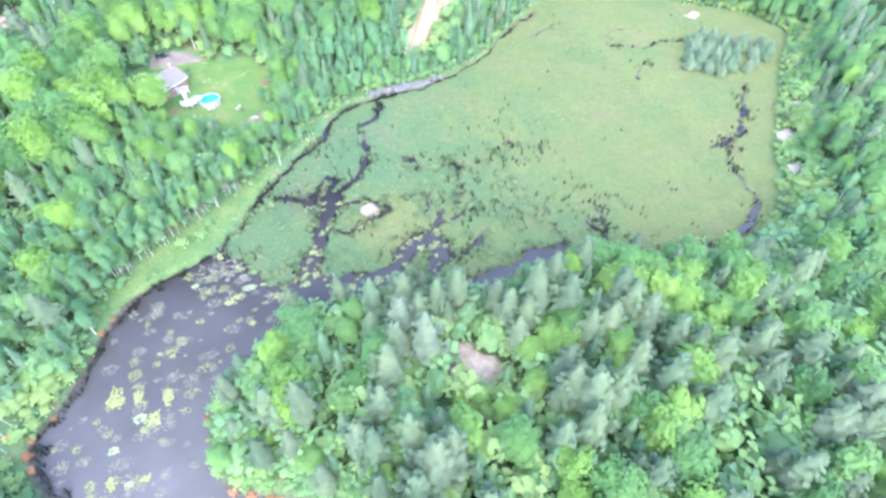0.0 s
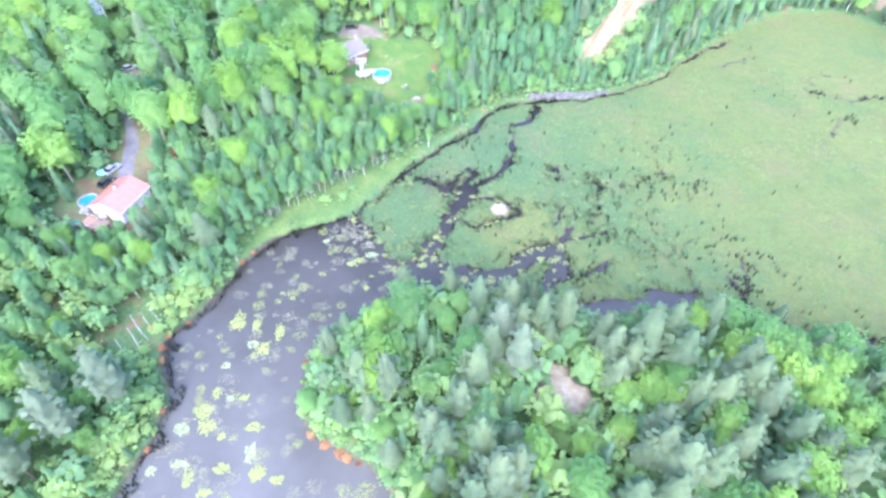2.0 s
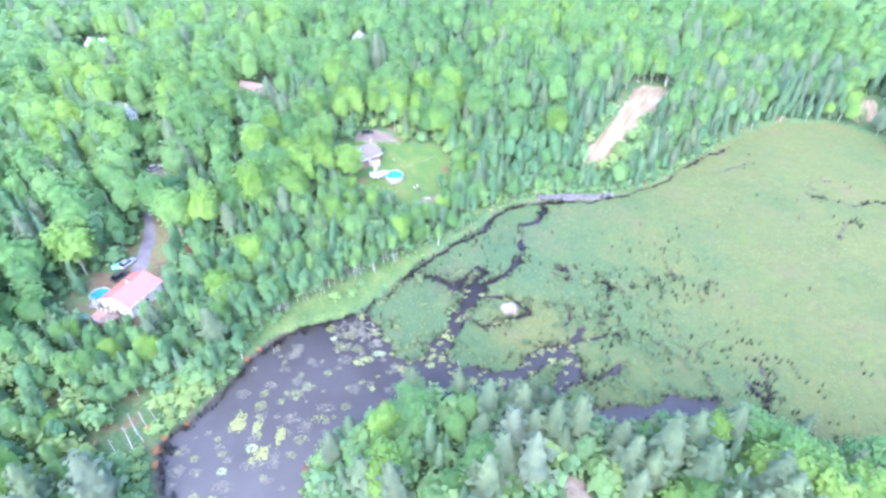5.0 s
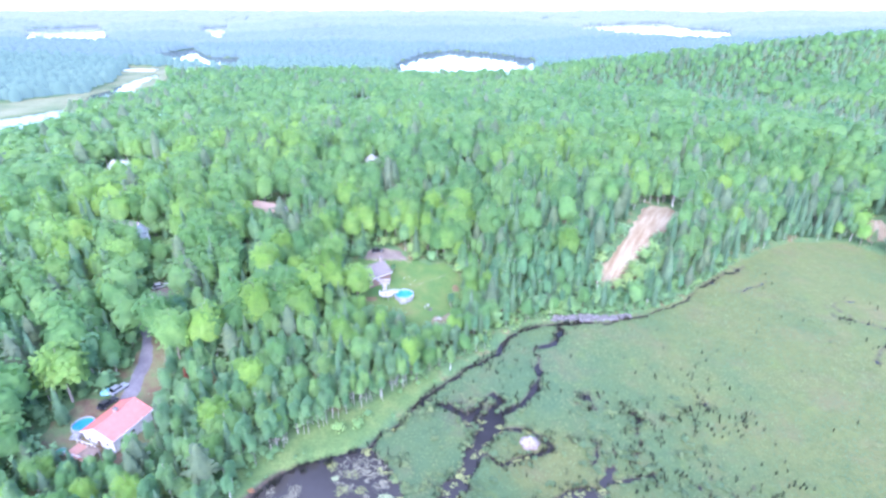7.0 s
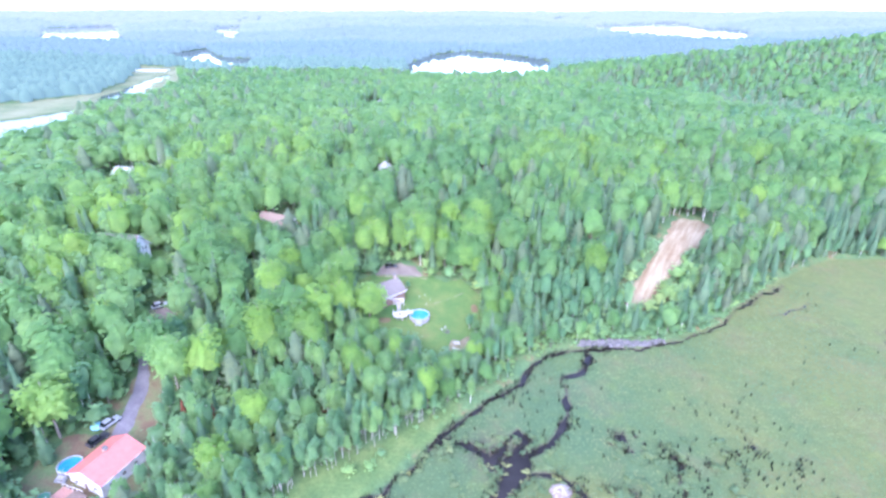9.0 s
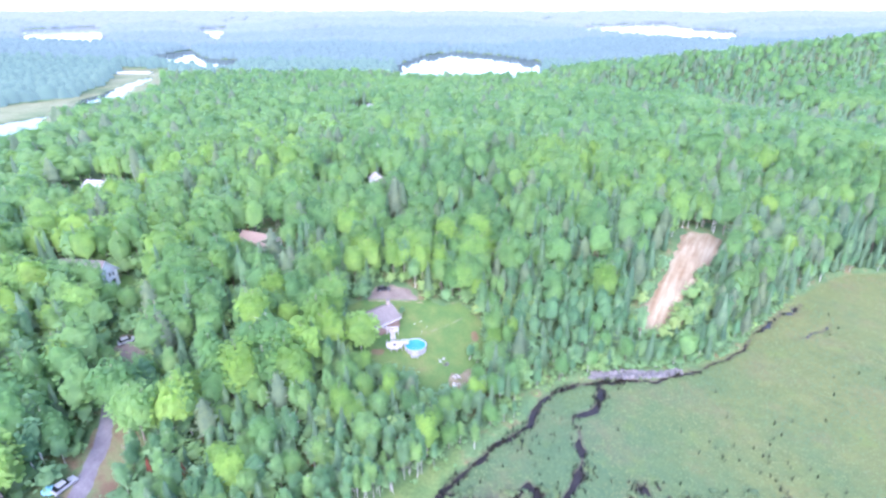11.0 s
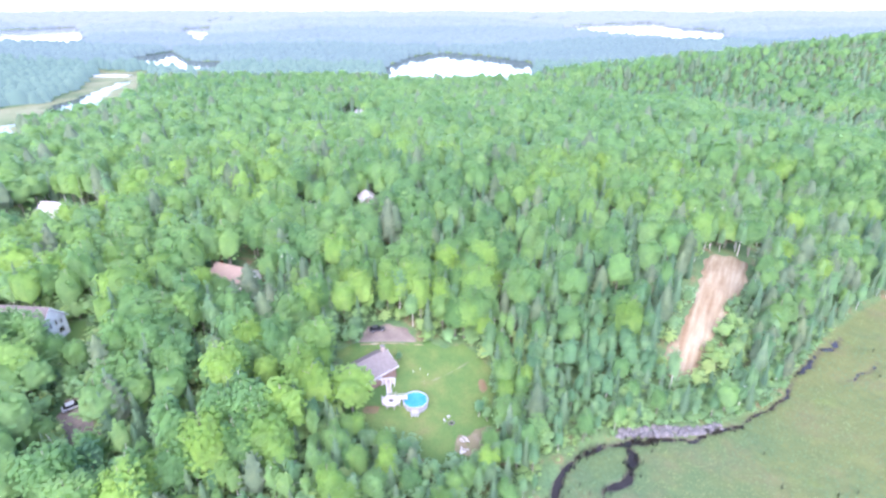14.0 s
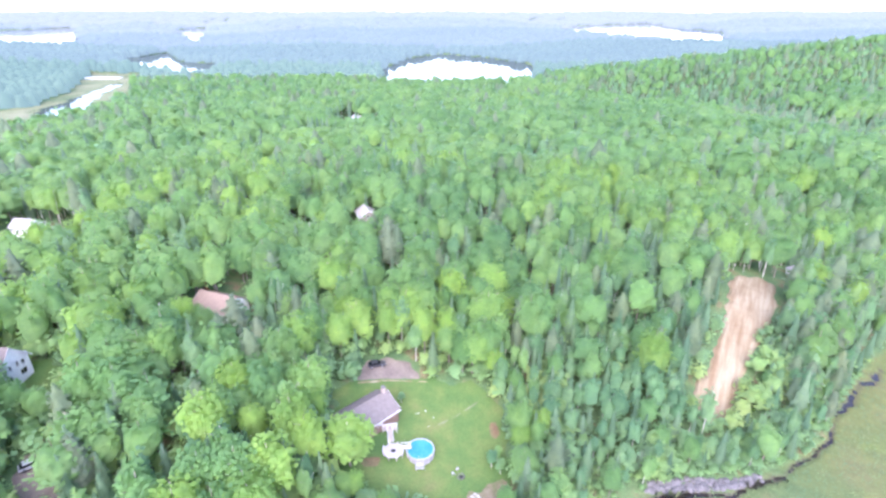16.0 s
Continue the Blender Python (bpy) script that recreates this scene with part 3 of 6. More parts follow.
CONCRETE = earth_material("pale_concrete", (0.52, 0.52, 0.50), (0.58, 0.58, 0.56), (0.64, 0.63, 0.61))
TAN_MAT = earth_material("tan_wet_meadow", (0.115, 0.150, 0.072), (0.165, 0.185, 0.095), (0.210, 0.215, 0.125), 0.02, 0.3)
patch("river_meadow", RIVER_MEADOW, TAN_MAT, "pale tan wet meadow along a winding river", "meadow", 6.0, 0.25, 3.0, 0.1)
patch("causeway", [(-450, 800), (-452, 818), (-508, 822), (-507, 806)], CONCRETE, "pale low causeway at the head of the river", "causeway", 4.0, 1.2, 0.5, 0.05)
patch("north_yard", NORTH_YARD, EARTH_MAT, "bare brown yard of the house among maples", "yard", 0.8, 0.08, 1.0)


# ---- trees ----
def leaf_faces(c, n, s, rng, stretch=1.0, face=None):
    """Irregular four-cornered leaf sprays at places c, facing n, of size s."""
    n = n / np.linalg.norm(n, axis=1, keepdims=True)
    r = rng.normal(size=c.shape)
    u = np.cross(n, r)
    u /= np.linalg.norm(u, axis=1, keepdims=True)
    v = np.cross(n, u)
    s = np.asarray(s)[:, None] if np.ndim(s) else s
    k = rng.uniform(0.55, 1.15, (len(c), 4, 1))
    q = np.stack([c + u * s * k[:, 0] * stretch, c + v * s * k[:, 1], c - u * s * k[:, 2] * stretch, c - v * s * k[:, 3]], 1)
    q = q + n[:, None] * (s[:, None] if np.ndim(s) else s) * rng.uniform(-0.25, 0.25, (len(c), 4, 1))
    face = n if face is None else face / np.linalg.norm(face, axis=1, keepdims=True)
    return q.reshape(-1, 3), np.arange(4 * len(c)).reshape(-1, 4), np.repeat(face, 4, 0)


def with_core(leaves, grid, normals):
    """Leaf sprays together with the dense inner mass of the crown, a grid of rings."""
    v, q, nn = leaves
    rings, around = grid.shape[:2]
    k = np.arange(rings * around).reshape(rings, around)
    cq = np.stack([k[:-1], np.roll(k[:-1], -1, 1), np.roll(k[1:], -1, 1), k[1:]], -1).reshape(-1, 4)
    return np.concatenate([v, grid.reshape(-1, 3)]), np.concatenate([q, cq + len(v)]), np.concatenate([nn, normals.reshape(-1, 3)])


def core_size(n):
    return (9, 13) if n > 200 else (6, 8) if n >= 40 else (4, 6) if n > 19 else (5, 8)


def unit(v):
    return v / np.linalg.norm(v, axis=-1, keepdims=True)


def broadleaf(seed, n, size, h=13.0, rad=3.4, low=0.26, lobes=11, bulge=0.30, core=-0.15):
    """The crown of a broad-leaved tree: rounded boughs heaped on one another, each clad in small leaf sprays."""
    rng = np.random.default_rng(seed)
    mid, half = h * (1 + low) / 2 - 0.06 * h, h * (1 - low) / 2 + 0.03 * h
    k = np.arange(lobes) + 0.5
    zz = -0.50 + 1.42 * k / lobes
    a = 2.4 * k + rng.uniform(-0.6, 0.6, lobes)
    rr = np.sqrt(np.maximum(0.05, 1 - np.clip(zz, -1, 1) ** 2))
    c = unit(np.stack([rr * np.cos(a), rr * np.sin(a), zz], 1)) * rng.uniform(0.40, 0.40 + bulge, lobes)[:, None]
    s = rng.uniform(0.30, 0.50, lobes)
    span = np.array([rad * rng.uniform(0.88, 1.12), rad * rng.uniform(0.88, 1.12), half])

    def shape(d, grow):
        along = d @ c.T
        inner = along ** 2 - (c * c).sum(1) + s * s
        t = np.where(inner > 0, along + np.sqrt(np.maximum(inner, 0)), 0)
        r = np.maximum(t.max(-1), 0.58)
        bough = np.where((t.max(-1) > 0.60)[..., None], d * r[..., None] - c[t.argmax(-1)], d * 0.3)
        p = d * (r * (1 + grow))[..., None] * span + np.array([0, 0, mid])
        out = unit(bough) * 0.45 + d * np.array([0.4, 0.4, 0.3]) + np.array([0, -0.35, 1.5])
        return p, out

    d = unit(rng.normal(size=(n, 3)))
    d[:, 2] = np.where(d[:, 2] < -0.45, -d[:, 2], d[:, 2])
    p, out = shape(d, rng.uniform(-0.14, 0.06, n) + 0.20 * rng.random(n) ** 4)
    leaves = leaf_faces(p, out + rng.normal(size=d.shape) * 0.6, size * rng.uniform(0.6, 1.4, n), rng, 1.3, out + rng.normal(size=d.shape) * 0.05)
    rings, around = core_size(n)
    z, t = np.meshgrid(np.sin(np.linspace(-0.75, 1.54, rings)), np.arange(around) * 2 * np.pi / around, indexing="ij")
    q = np.sqrt(1 - z * z)
    p, out = shape(np.stack([q * np.cos(t), q * np.sin(t), z], -1), core + rng.uniform(-0.03, 0.03, z.shape))
    return with_core(leaves, p, unit(out))


def conifer(seed, n, size, h=14.0, rad=2.4, low=0.16, whorls=9, droop=0.25, plume=0.0, ragged=0.22):
    """The crown of a conifer: sprays over a soft cone of whorled branches; plume rounds and lifts it as on a white pine."""
    rng = np.random.default_rng(seed)
    phases = rng.uniform(0, 6.28, whorls + 1)

    def shape(f, a, reach):
        w = np.minimum(np.floor(f * whorls), whorls).astype(int)
        phase = phases[w]
        branch = np.cos(5 * a + phase) * 0.5 + np.cos(3 * a - phase * 2.1) * 0.5
        prof = (1 - f) ** (0.85 if not plume else 0.62) * np.minimum(1.0, 0.62 + 1.6 * f)
        r = rad * np.maximum(0.04, prof) * (1 + ragged * branch + 0.16 * (0.5 - (f * whorls - w))) * reach
        z = h * (low + (1 - low) * f) + (plume - droop) * r
        side = a - 0.30 * np.sin(5 * a + phase) * ragged
        return np.stack([r * np.cos(a), r * np.sin(a), z], -1), np.stack([np.cos(side) * 0.8, np.sin(side) * 0.8 - 0.3, np.full(a.shape, 1.9)], -1), prof

    f = 1 - np.sqrt(1 - rng.random(n) * 0.999)
    f = np.where(rng.random(n) < 0.3, rng.random(n), f) * 0.99
    p, face, prof = shape(f, rng.uniform(0, 2 * np.pi, n), rng.uniform(0.84, 1.10, n) + 0.30 * rng.random(n) ** 3)
    leaves = leaf_faces(p, face + rng.normal(size=p.shape) * 0.35, size * (0.65 + 0.5 * prof) * rng.uniform(0.75, 1.25, n), rng, 1.5, face + rng.normal(size=p.shape) * 0.05)
    rings, around = core_size(n)
    around += around // 6
    fg, ag = np.meshgrid(np.linspace(0.0, 0.95, rings + 1), np.arange(around) * 2 * np.pi / around, indexing="ij")
    p, face, _ = shape(fg, ag, rng.uniform(0.70, 0.86, fg.shape))
    return with_core(leaves, p, unit(face))


def pine_crown(seed, n, size, h=16.0, rad=3.2, low=0.10, whorls=8):
    """The crown of a white pine: whorls of long boughs that sweep up at the tips, feathered with needle sprays."""
    rng = np.random.default_rng(seed)
    f = np.repeat(np.linspace(0.06, 0.96, whorls) + rng.uniform(-0.02, 0.02, whorls), 5)
    a = np.tile(np.arange(5) * 2 * np.pi / 5, whorls) + np.repeat(rng.uniform(0, 6.28, whorls), 5) + rng.uniform(-0.3, 0.3, len(f))
    reach = rad * (1 - f) ** 0.6 * np.minimum(1.0, 0.6 + 1.6 * f) * rng.uniform(0.72, 1.22, len(f))
    b = rng.choice(len(f), n, p=reach / reach.sum())
    t = rng.uniform(0.15, 1.0, n) ** 0.75
    side = rng.normal(size=n) * 0.17 * (1.25 - t)
    r, w = reach[b] * t, reach[b] * side
    ca, sa = np.cos(a[b]), np.sin(a[b])
    p = np.stack([r * ca - w * sa, r * sa + w * ca, h * (low + (1 - low) * f[b]) + 0.32 * r * t + rng.normal(size=n) * 0.14], -1)
    face = np.stack([0.75 * ca - 0.9 * side * sa, 0.75 * sa + 0.9 * side * ca - 0.3, np.full(n, 1.8)], -1)
    leaves = leaf_faces(p, face + rng.normal(size=p.shape) * 0.45, size * rng.uniform(0.6, 1.35, n), rng, 1.6, face + rng.normal(size=p.shape) * 0.05)
    rings, around = core_size(n)
    fg, ag = np.meshgrid(np.linspace(0.0, 0.95, rings), np.arange(around) * 2 * np.pi / around, indexing="ij")
    rg = rad * 0.66 * np.maximum(0.03, (1 - fg) ** 0.7) * np.minimum(1.0, 0.6 + 1.6 * fg) * rng.uniform(0.8, 1.2, fg.shape)
    core = np.stack([rg * np.cos(ag), rg * np.sin(ag), h * (low + (1 - low) * fg) + 0.2 * rg], -1)
    return with_core(leaves, core, unit(np.stack([0.75 * np.cos(ag), 0.75 * np.sin(ag) - 0.3, np.full(ag.shape, 1.8)], -1)))


CROWN = {
    "maple": lambda s, n, z: broadleaf(s, n, z, 16.0, 3.7 + 0.4 * (s % 3), 0.18, 12 + s % 4),
    "birch": lambda s, n, z: broadleaf(s, n, z, 14.0, 1.8 + 0.25 * (s % 3), 0.24, 10 + s % 3, 0.36),
    "pine": lambda s, n, z: pine_crown(s, n, z, 16.0, 4.0 + 0.4 * (s % 2), 0.26),
    "spruce": lambda s, n, z: conifer(s, n, z, 14.0, 1.7 + 0.2 * (s % 3), 0.05, 11, 0.30),
}
FULL = {"maple": (520, 0.35), "birch": (280, 0.31), "pine": (520, 0.33), "spruce": (260, 0.31)}
MIDDLE = {"maple": (115, 0.41), "birch": (85, 0.34), "pine": (130, 0.40), "spruce": (75, 0.36)}
FAR = {"maple": (16, 0.8), "birch": (10, 0.75), "pine": (16, 0.75), "spruce": (10, 0.7)}
TALL = {"maple": 16.0, "birch": 14.0, "pine": 16.0, "spruce": 14.0}
STOUT = {"maple": 0.17, "birch": 0.11, "pine": 0.18, "spruce": 0.13}


def trunk_arrays(h, r, sides=6, bend=0.0, limbs=0, seed=0):
    """A tapered trunk, with a few limbs where asked."""
    rng = np.random.default_rng(seed)
    v, q = [], []

    def tube(a, b, ra, rb, n):
        a, b = np.array(a, float), np.array(b, float)
        ax = (b - a) / np.linalg.norm(b - a)
        u = np.cross(ax, (0.3, 0.9, 0.2))
        u /= np.linalg.norm(u)
        w = np.cross(ax, u)
        o = len(v)
        for c, r0 in ((a, ra), (b, rb)):
            for k in range(n):
                t = 2 * math.pi * k / n
                v.append(c + r0 * (math.cos(t) * u + math.sin(t) * w))
        for k in range(n):
            q.append((o + k, o + (k + 1) % n, o + n + (k + 1) % n, o + n + k))

    tube((0, 0, -0.5), (bend * 0.4, 0, h * 0.45), r * 1.25, r * 0.8, sides)
    tube((bend * 0.4, 0, h * 0.45), (bend, 0.1, h * 0.92), r * 0.8, r * 0.22, sides)
    for k in range(limbs):
        a, f = 2.4 * k + rng.uniform(0, 1), rng.uniform(0.38, 0.75)
        reach = h * 0.17
        tube((bend * f, 0, h * f), (math.cos(a) * reach, math.sin(a) * reach, h * f + reach * 0.9), r * 0.42, r * 0.15, 4)
    return np.array(v), np.array(q)


def seeded(kind, count, spec, first):
    return [CROWN[kind](first + 7 * k, *spec) for k in range(count)]


def scatter(step, box, seed):
    """Places on a jittered grid."""
    rng = np.random.default_rng(seed)
    xs, ys = np.arange(box[0], box[1], step), np.arange(box[2], box[3], step)
    gx, gy = np.meshgrid(xs, ys)
    gx = gx + (np.arange(len(ys)) % 2)[:, None] * step / 2
    x = (gx + rng.uniform(-0.42, 0.42, gx.shape) * step).ravel()
    y = (gy + rng.uniform(-0.42, 0.42, gy.shape) * step).ravel()
    return x, y, rng


def wooded(x, y, margin=1.0):
    """Where trees stand."""
    ok = ~inside(x, y, BASIN)
    for poly in CLEARINGS:
        near = inside(x, y, poly) | (to_line(x, y, poly, True) < (3.0 if poly is SAND else margin))
        ok &= ~near
    ok &= ~lake_part(x, y)
    ok &= (to_line(x, y, BASIN, True) > 1.5) & (ground_z(x, y) > 0.3)
    return ok


def in_sight(x, y):
    """The stretch of country round the walk and ahead of it."""
    east = (x > 0) & (x < 430) & (y < 300) & (x < 1.8 * (y + 75) + 90)
    return ((np.abs(x - 5) < 0.98 * (y + 75) + 95) | east) & (y > -95)


def hill_country(x, y):
    """The near side: this side of the river and of the long lake."""
    return (y < np.where(x < 130, 735, 735 + 0.10 * np.maximum(x - 300, 0))) & ~inside(x, y, BEYOND_RIVER)


KINDS = ("maple", "birch", "pine", "spruce")


def choose(x, y, rng):
    """Which kind grows where, how tall, and its tone."""
    shore = to_line(x, y, BASIN, True)
    stand, stand2 = vnoise(x, y, 38, 31), vnoise(x, y, 16, 32)
    south = (y < 2) & (x > -20)
    east_slope = (x > 62) & (y > 60) & (shore < 42)
    west_bank = (shore < 45) & ~south & ~east_slope
    p = np.zeros((len(x), 4))
    p[:] = (0.76, 0.12, 0.02, 0.10)
    con = (stand * 0.6 + stand2 * 0.4 > 0.60)
    p[con] = (0.46, 0.16, 0.08, 0.30)
    p[to_line(x, y, EAST_VALLEY) < 48] = (0.12, 0.30, 0.18, 0.40)
    # more conifers on the ridge, their blue-green standing in for haze
    p[(x > 190) & (y > 500)] = (0.30, 0.30, 0.08, 0.32)
    p[(x < -200) & (y > 300)] = (0.40, 0.30, 0.08, 0.22)
    p[west_bank] = (0.16, 0.50, 0.04, 0.30)
    p[east_slope] = (0.16, 0.26, 0.16, 0.42)
    p[south] = (0.36, 0.08, 0.26, 0.30)
    p[south & (x > 58)] = (0.42, 0.18, 0.24, 0.16)
    p[(x > 112) & (y < 95)] = (0.30, 0.26, 0.20, 0.24)
    cum = np.cumsum(p / p.sum(1, keepdims=True), 1)
    kind = (rng.random((len(x), 1)) > cum).sum(1).clip(0, 3)
    scale = np.where(west_bank, 0.74, 1.0) * np.where(south, 0.80, 1.0) * np.where(shore < 7, 0.72, 1.0) * rng.uniform(0.72, 1.18, len(x))
    scale = scale * np.where((kind == 2) & south, 1.2, 1.0)
    for poly in [SAND, DRIVE, RED_YARD, WOOD_YARD, LAWN, SOUTH_ROCK]:
        for push, low in ((4, 0.30), (8, 0.42), (13, 0.54), (19, 0.70)) if poly is SAND else ((4, 0.50), (8, 0.55), (13, 0.68)):
            scale = np.where(inside(x, y + push, poly) & ~((poly is SAND) & (x > 96)), np.minimum(scale, low), scale)
    for poly in [WEST_HOUSE_YARD, NORTH_YARD] + HILL_GAPS:
        for push, low in ((5, 0.52), (10, 0.68)) if poly is not WEST_HOUSE_YARD else ((4, 0.8),):
            scale = np.where(inside(x, y + push, poly), np.minimum(scale, low), scale)
    for push in (5, 10, 15):
        scale = np.where(inside(x - 0.65 * push, y + 0.76 * push, GABLE_LAWN), np.minimum(scale, 0.42), scale)
    # a belt of low growth before the woods east of the marsh
    belt = (x > 105) & (y < 75) & (shore < 16)
    scale = np.where(belt, scale * np.clip(0.28 + 0.045 * shore, 0, 1.0), scale)
    # young growth on the western bank by the open pond
    young = (x < -36) & (x > -78) & (y < 0) & (shore < 34)
    scale = np.where(young, scale * np.minimum(0.50 + 0.018 * shore, 0.95), scale)
    kind = np.where(young & (rng.random(len(x)) < 0.8), 1, kind)
    tint = np.clip(0.45 + 0.6 * (vnoise(x, y, 24, 33) - 0.5) + 0.6 * (vnoise(x, y, 85, 34) - 0.5) + rng.normal(0, 0.22, len(x)), 0, 1)
    return kind, scale, tint


def join_trees(name, label, category, kind, templates, x, y, scale, tint, rng, stems=True, spread=(0.95, 1.3)):
    """Many trees of one kind in one mesh."""
    zs = ground_z(x, y)
    allv, allq, allm, allt, alln = [], [], [], [], []
    off = 0
    which = rng.integers(0, len(templates), len(x))
    tv, tq = trunk_arrays(TALL[kind], STOUT[kind], 3)
    tq = tq if stems else tq[:3]
    for k, (cv, cq, cn) in enumerate(templates):
        idx = np.where(which == k)[0]
        if not len(idx):
            continue
        v = np.concatenate([cv, tv])
        nrm = np.concatenate([cn, (tv * (1, 1, 0) + (1e-3, 0, 0)) / np.linalg.norm(tv * (1, 1, 0) + (1e-3, 0, 0), axis=1, keepdims=True)])
        q = np.concatenate([cq, tq + len(cv)])
        mi = np.concatenate([np.zeros(len(cq), int), np.ones(len(tq), int)])
        a = rng.uniform(0, 2 * np.pi, len(idx))
        s = scale[idx]
        wide = s * rng.uniform(*spread, len(idx))
        ca, sa = np.cos(a)[:, None], np.sin(a)[:, None]
        vx = (v[None, :, 0] * ca - v[None, :, 1] * sa) * wide[:, None] + x[idx][:, None]
        vy = (v[None, :, 0] * sa + v[None, :, 1] * ca) * wide[:, None] + y[idx][:, None]
        vz = v[None, :, 2] * s[:, None] + zs[idx][:, None]
        allv.append(np.stack([vx, vy, vz], -1).reshape(-1, 3))
        allq.append((q[None] + (off + np.arange(len(idx)) * len(v))[:, None, None]).reshape(-1, 4))
        alln.append(np.stack([nrm[None, :, 0] * ca - nrm[None, :, 1] * sa, nrm[None, :, 0] * sa + nrm[None, :, 1] * ca,
                              np.repeat(nrm[None, :, 2], len(idx), 0)], -1).reshape(-1, 3))
        allm.append(np.tile(mi, len(idx)))
        allt.append(np.repeat(tint[idx], len(v)))
        off += len(idx) * len(v)
    if not allv:
        return
    me = mesh_of(name, np.concatenate(allv), np.concatenate(allq), mats=[WOODS[kind], BIRCH_BARK if kind == "birch" else BARK],
                 quad_mat=np.concatenate(allm), attrs={"tint": np.concatenate(allt)}, normals=np.concatenate(alln))
    tagged(new(name, me), label, category, kind="stuff")


TREE_NAMES = {"maple": ("maple_tree", "broad-leaved maple with a full fresh-green crown", "deciduous tree"),
              "birch": ("birch_tree", "slender pale-stemmed birch with an airy green crown", "deciduous tree"),
              "pine": ("white_pine", "grey-green white pine with feathery ragged plumes", "pine tree"),
              "spruce": ("spruce_tree", "narrow dark blue-green spruce with drooping branches", "spruce tree")}


def tree_models(kind):
    """Models of one kind: a trunk that carries its crown."""
    out = []
    name, label, category = TREE_NAMES[kind]
    for k in range(4):
        cv, cq, cn = CROWN[kind](3 + 11 * k, *FULL[kind])
        tv, tq = trunk_arrays(TALL[kind], STOUT[kind], 6, 0.25 * (k % 3), 4 if kind in ("maple", "birch") else 0, k)
        crown = mesh_of("crown", cv, cq, mats=[LEAF[kind]], normals=cn)
        trunk = mesh_of("trunk", tv, tq, mats=[BIRCH_BARK if kind == "birch" else BARK], smooth=True)
        out.append((trunk, crown))
    return out


MODELS = {k: tree_models(k) for k in KINDS}
LIME_CROWNS = []
for _, _crown in MODELS["maple"]:
    _c = _crown.copy()
    _c.materials[0] = LIME_LEAF
    LIME_CROWNS.append(_c)
PALE_LEAF = foliage("ailing_pine_needles", ((0.083, 0.112, 0.073), (0.093, 0.119, 0.080), (0.104, 0.126, 0.090)), True)
PALE_CROWNS = []
for _, _crown in MODELS["pine"]:
    _c = _crown.copy()
    _c.materials[0] = PALE_LEAF
    PALE_CROWNS.append(_c)
TREE_COUNT = dict.fromkeys(KINDS, 0)


def plant(kind, x, y, scale, turn, wide=1.0, lime=False, pale=False, text=None):
    """One tree as a thing with its trunk and crown."""
    name, usual, category = TREE_NAMES[kind]
    trunk, crown = MODELS[kind][TREE_COUNT[kind] % 4]
    if lime:
        crown, text = LIME_CROWNS[TREE_COUNT[kind] % 4], "young maple with a bright lime-green crown"
    if pale:
        crown, text = PALE_CROWNS[TREE_COUNT[kind] % 4], "ailing white pine with whitish grey needles"
    TREE_COUNT[kind] += 1
    root = new(name)
    root.matrix_basis = pose(x, y, float(ground_z(x, y)), 0, 0, turn) @ Matrix.Diagonal((scale * wide, scale * wide, scale, 1))
    root.empty_display_size = 0.5
    for nm, me in (("trunk", trunk), ("crown", crown)):
        ob = new(nm, me)
        ob.parent = root
    tagged(root, text or usual, category, "trees of the wood")
    return root


# the trees of the near shore that stand out one by one
PINES = [(0, -26, 15.4), (-3, -32, 12.6), (2, -32, 11.2), (1, -28, 12.6), (26, -18, 16.8), (29, -24, 18.2), (21, -27, 16.8), (18, -33, 15.4), (13, -37, 15.4), (15, -40, 16.8), (26, -39, 12.6), (34, -16, 16.8), (39, -14, 16.8), (30, -17, 15.4), (46.5, -22.5, 15.4), (46, -28, 14), (23, -46, 19.6), (26, -45, 18.2)]
PINES_EAST = [(-53.0, 10.6, 12), (49, -42, 18.2), (51, -45, 19.6), (56, -45, 18.2), (52, -22, 21), (57, -20, 19.6), (58, -25, 18.2), (67, -16, 16.8), (62, -33, 16.8), (69, -30, 16.8), (71, -33, 15.4), (21, -16, 12.6), (49, -25, 15.4), (47, -42, 14), (73, -39, 15.4), (63, -41, 15.4), (-45.5, -26.4, 19), (-51.6, -33.4, 18), (-56, -40.5, 18), (-57, -26.5, 15)]
MAPLES = [(47, -31, 10.8), (52, -30, 12), (56, -31, 10.8), (38, -40, 9.6), (69, -24, 14.4), (74, -24, 14.4), (78, -29, 14.4), (80, -32, 13.2), (32, -34, 7.2), (71, -46, 15), (59, -53, 15), (64.5, -51, 14), (78, -43, 14), (85, -26, 13), (6, -24, 9.6), (9, -14, 9.6), (16, -14, 9.6), (5, -35, 9.6), (24, -26, 8.4), (12, -28, 9.6), (45, -37, 9.6), (65, -35, 9.6), (84, -37, 12)]
MAPLES_NORTH = [(-18.6, 84.6, 13.5), (55.8, 110.8, 18), (-21, 121, 16), (-13, 123, 16), (-3, 121.5, 16), (-25, 116, 15), (-64, -24, 14), (-60, 52, 14), (-79.6, 32.4, 17)]
MAPLES_WEST = [(-68.2, 55, 17.5), (-103.9, 88.7, 16), (-99.2, 90.3, 16), (-92.7, 88.8, 16), (-87.7, 88.1, 11), (-82.8, 87.6, 11), (-90.6, 86.5, 11), (-72.9, 88.9, 18), (-70.4, 95.6, 18), (-65.7, 98.9, 18), (-61.8, 101.6, 18), (-66.2, 88.9, 18), (-64.5, 117.5, 13), (-59.5, 117, 11)]
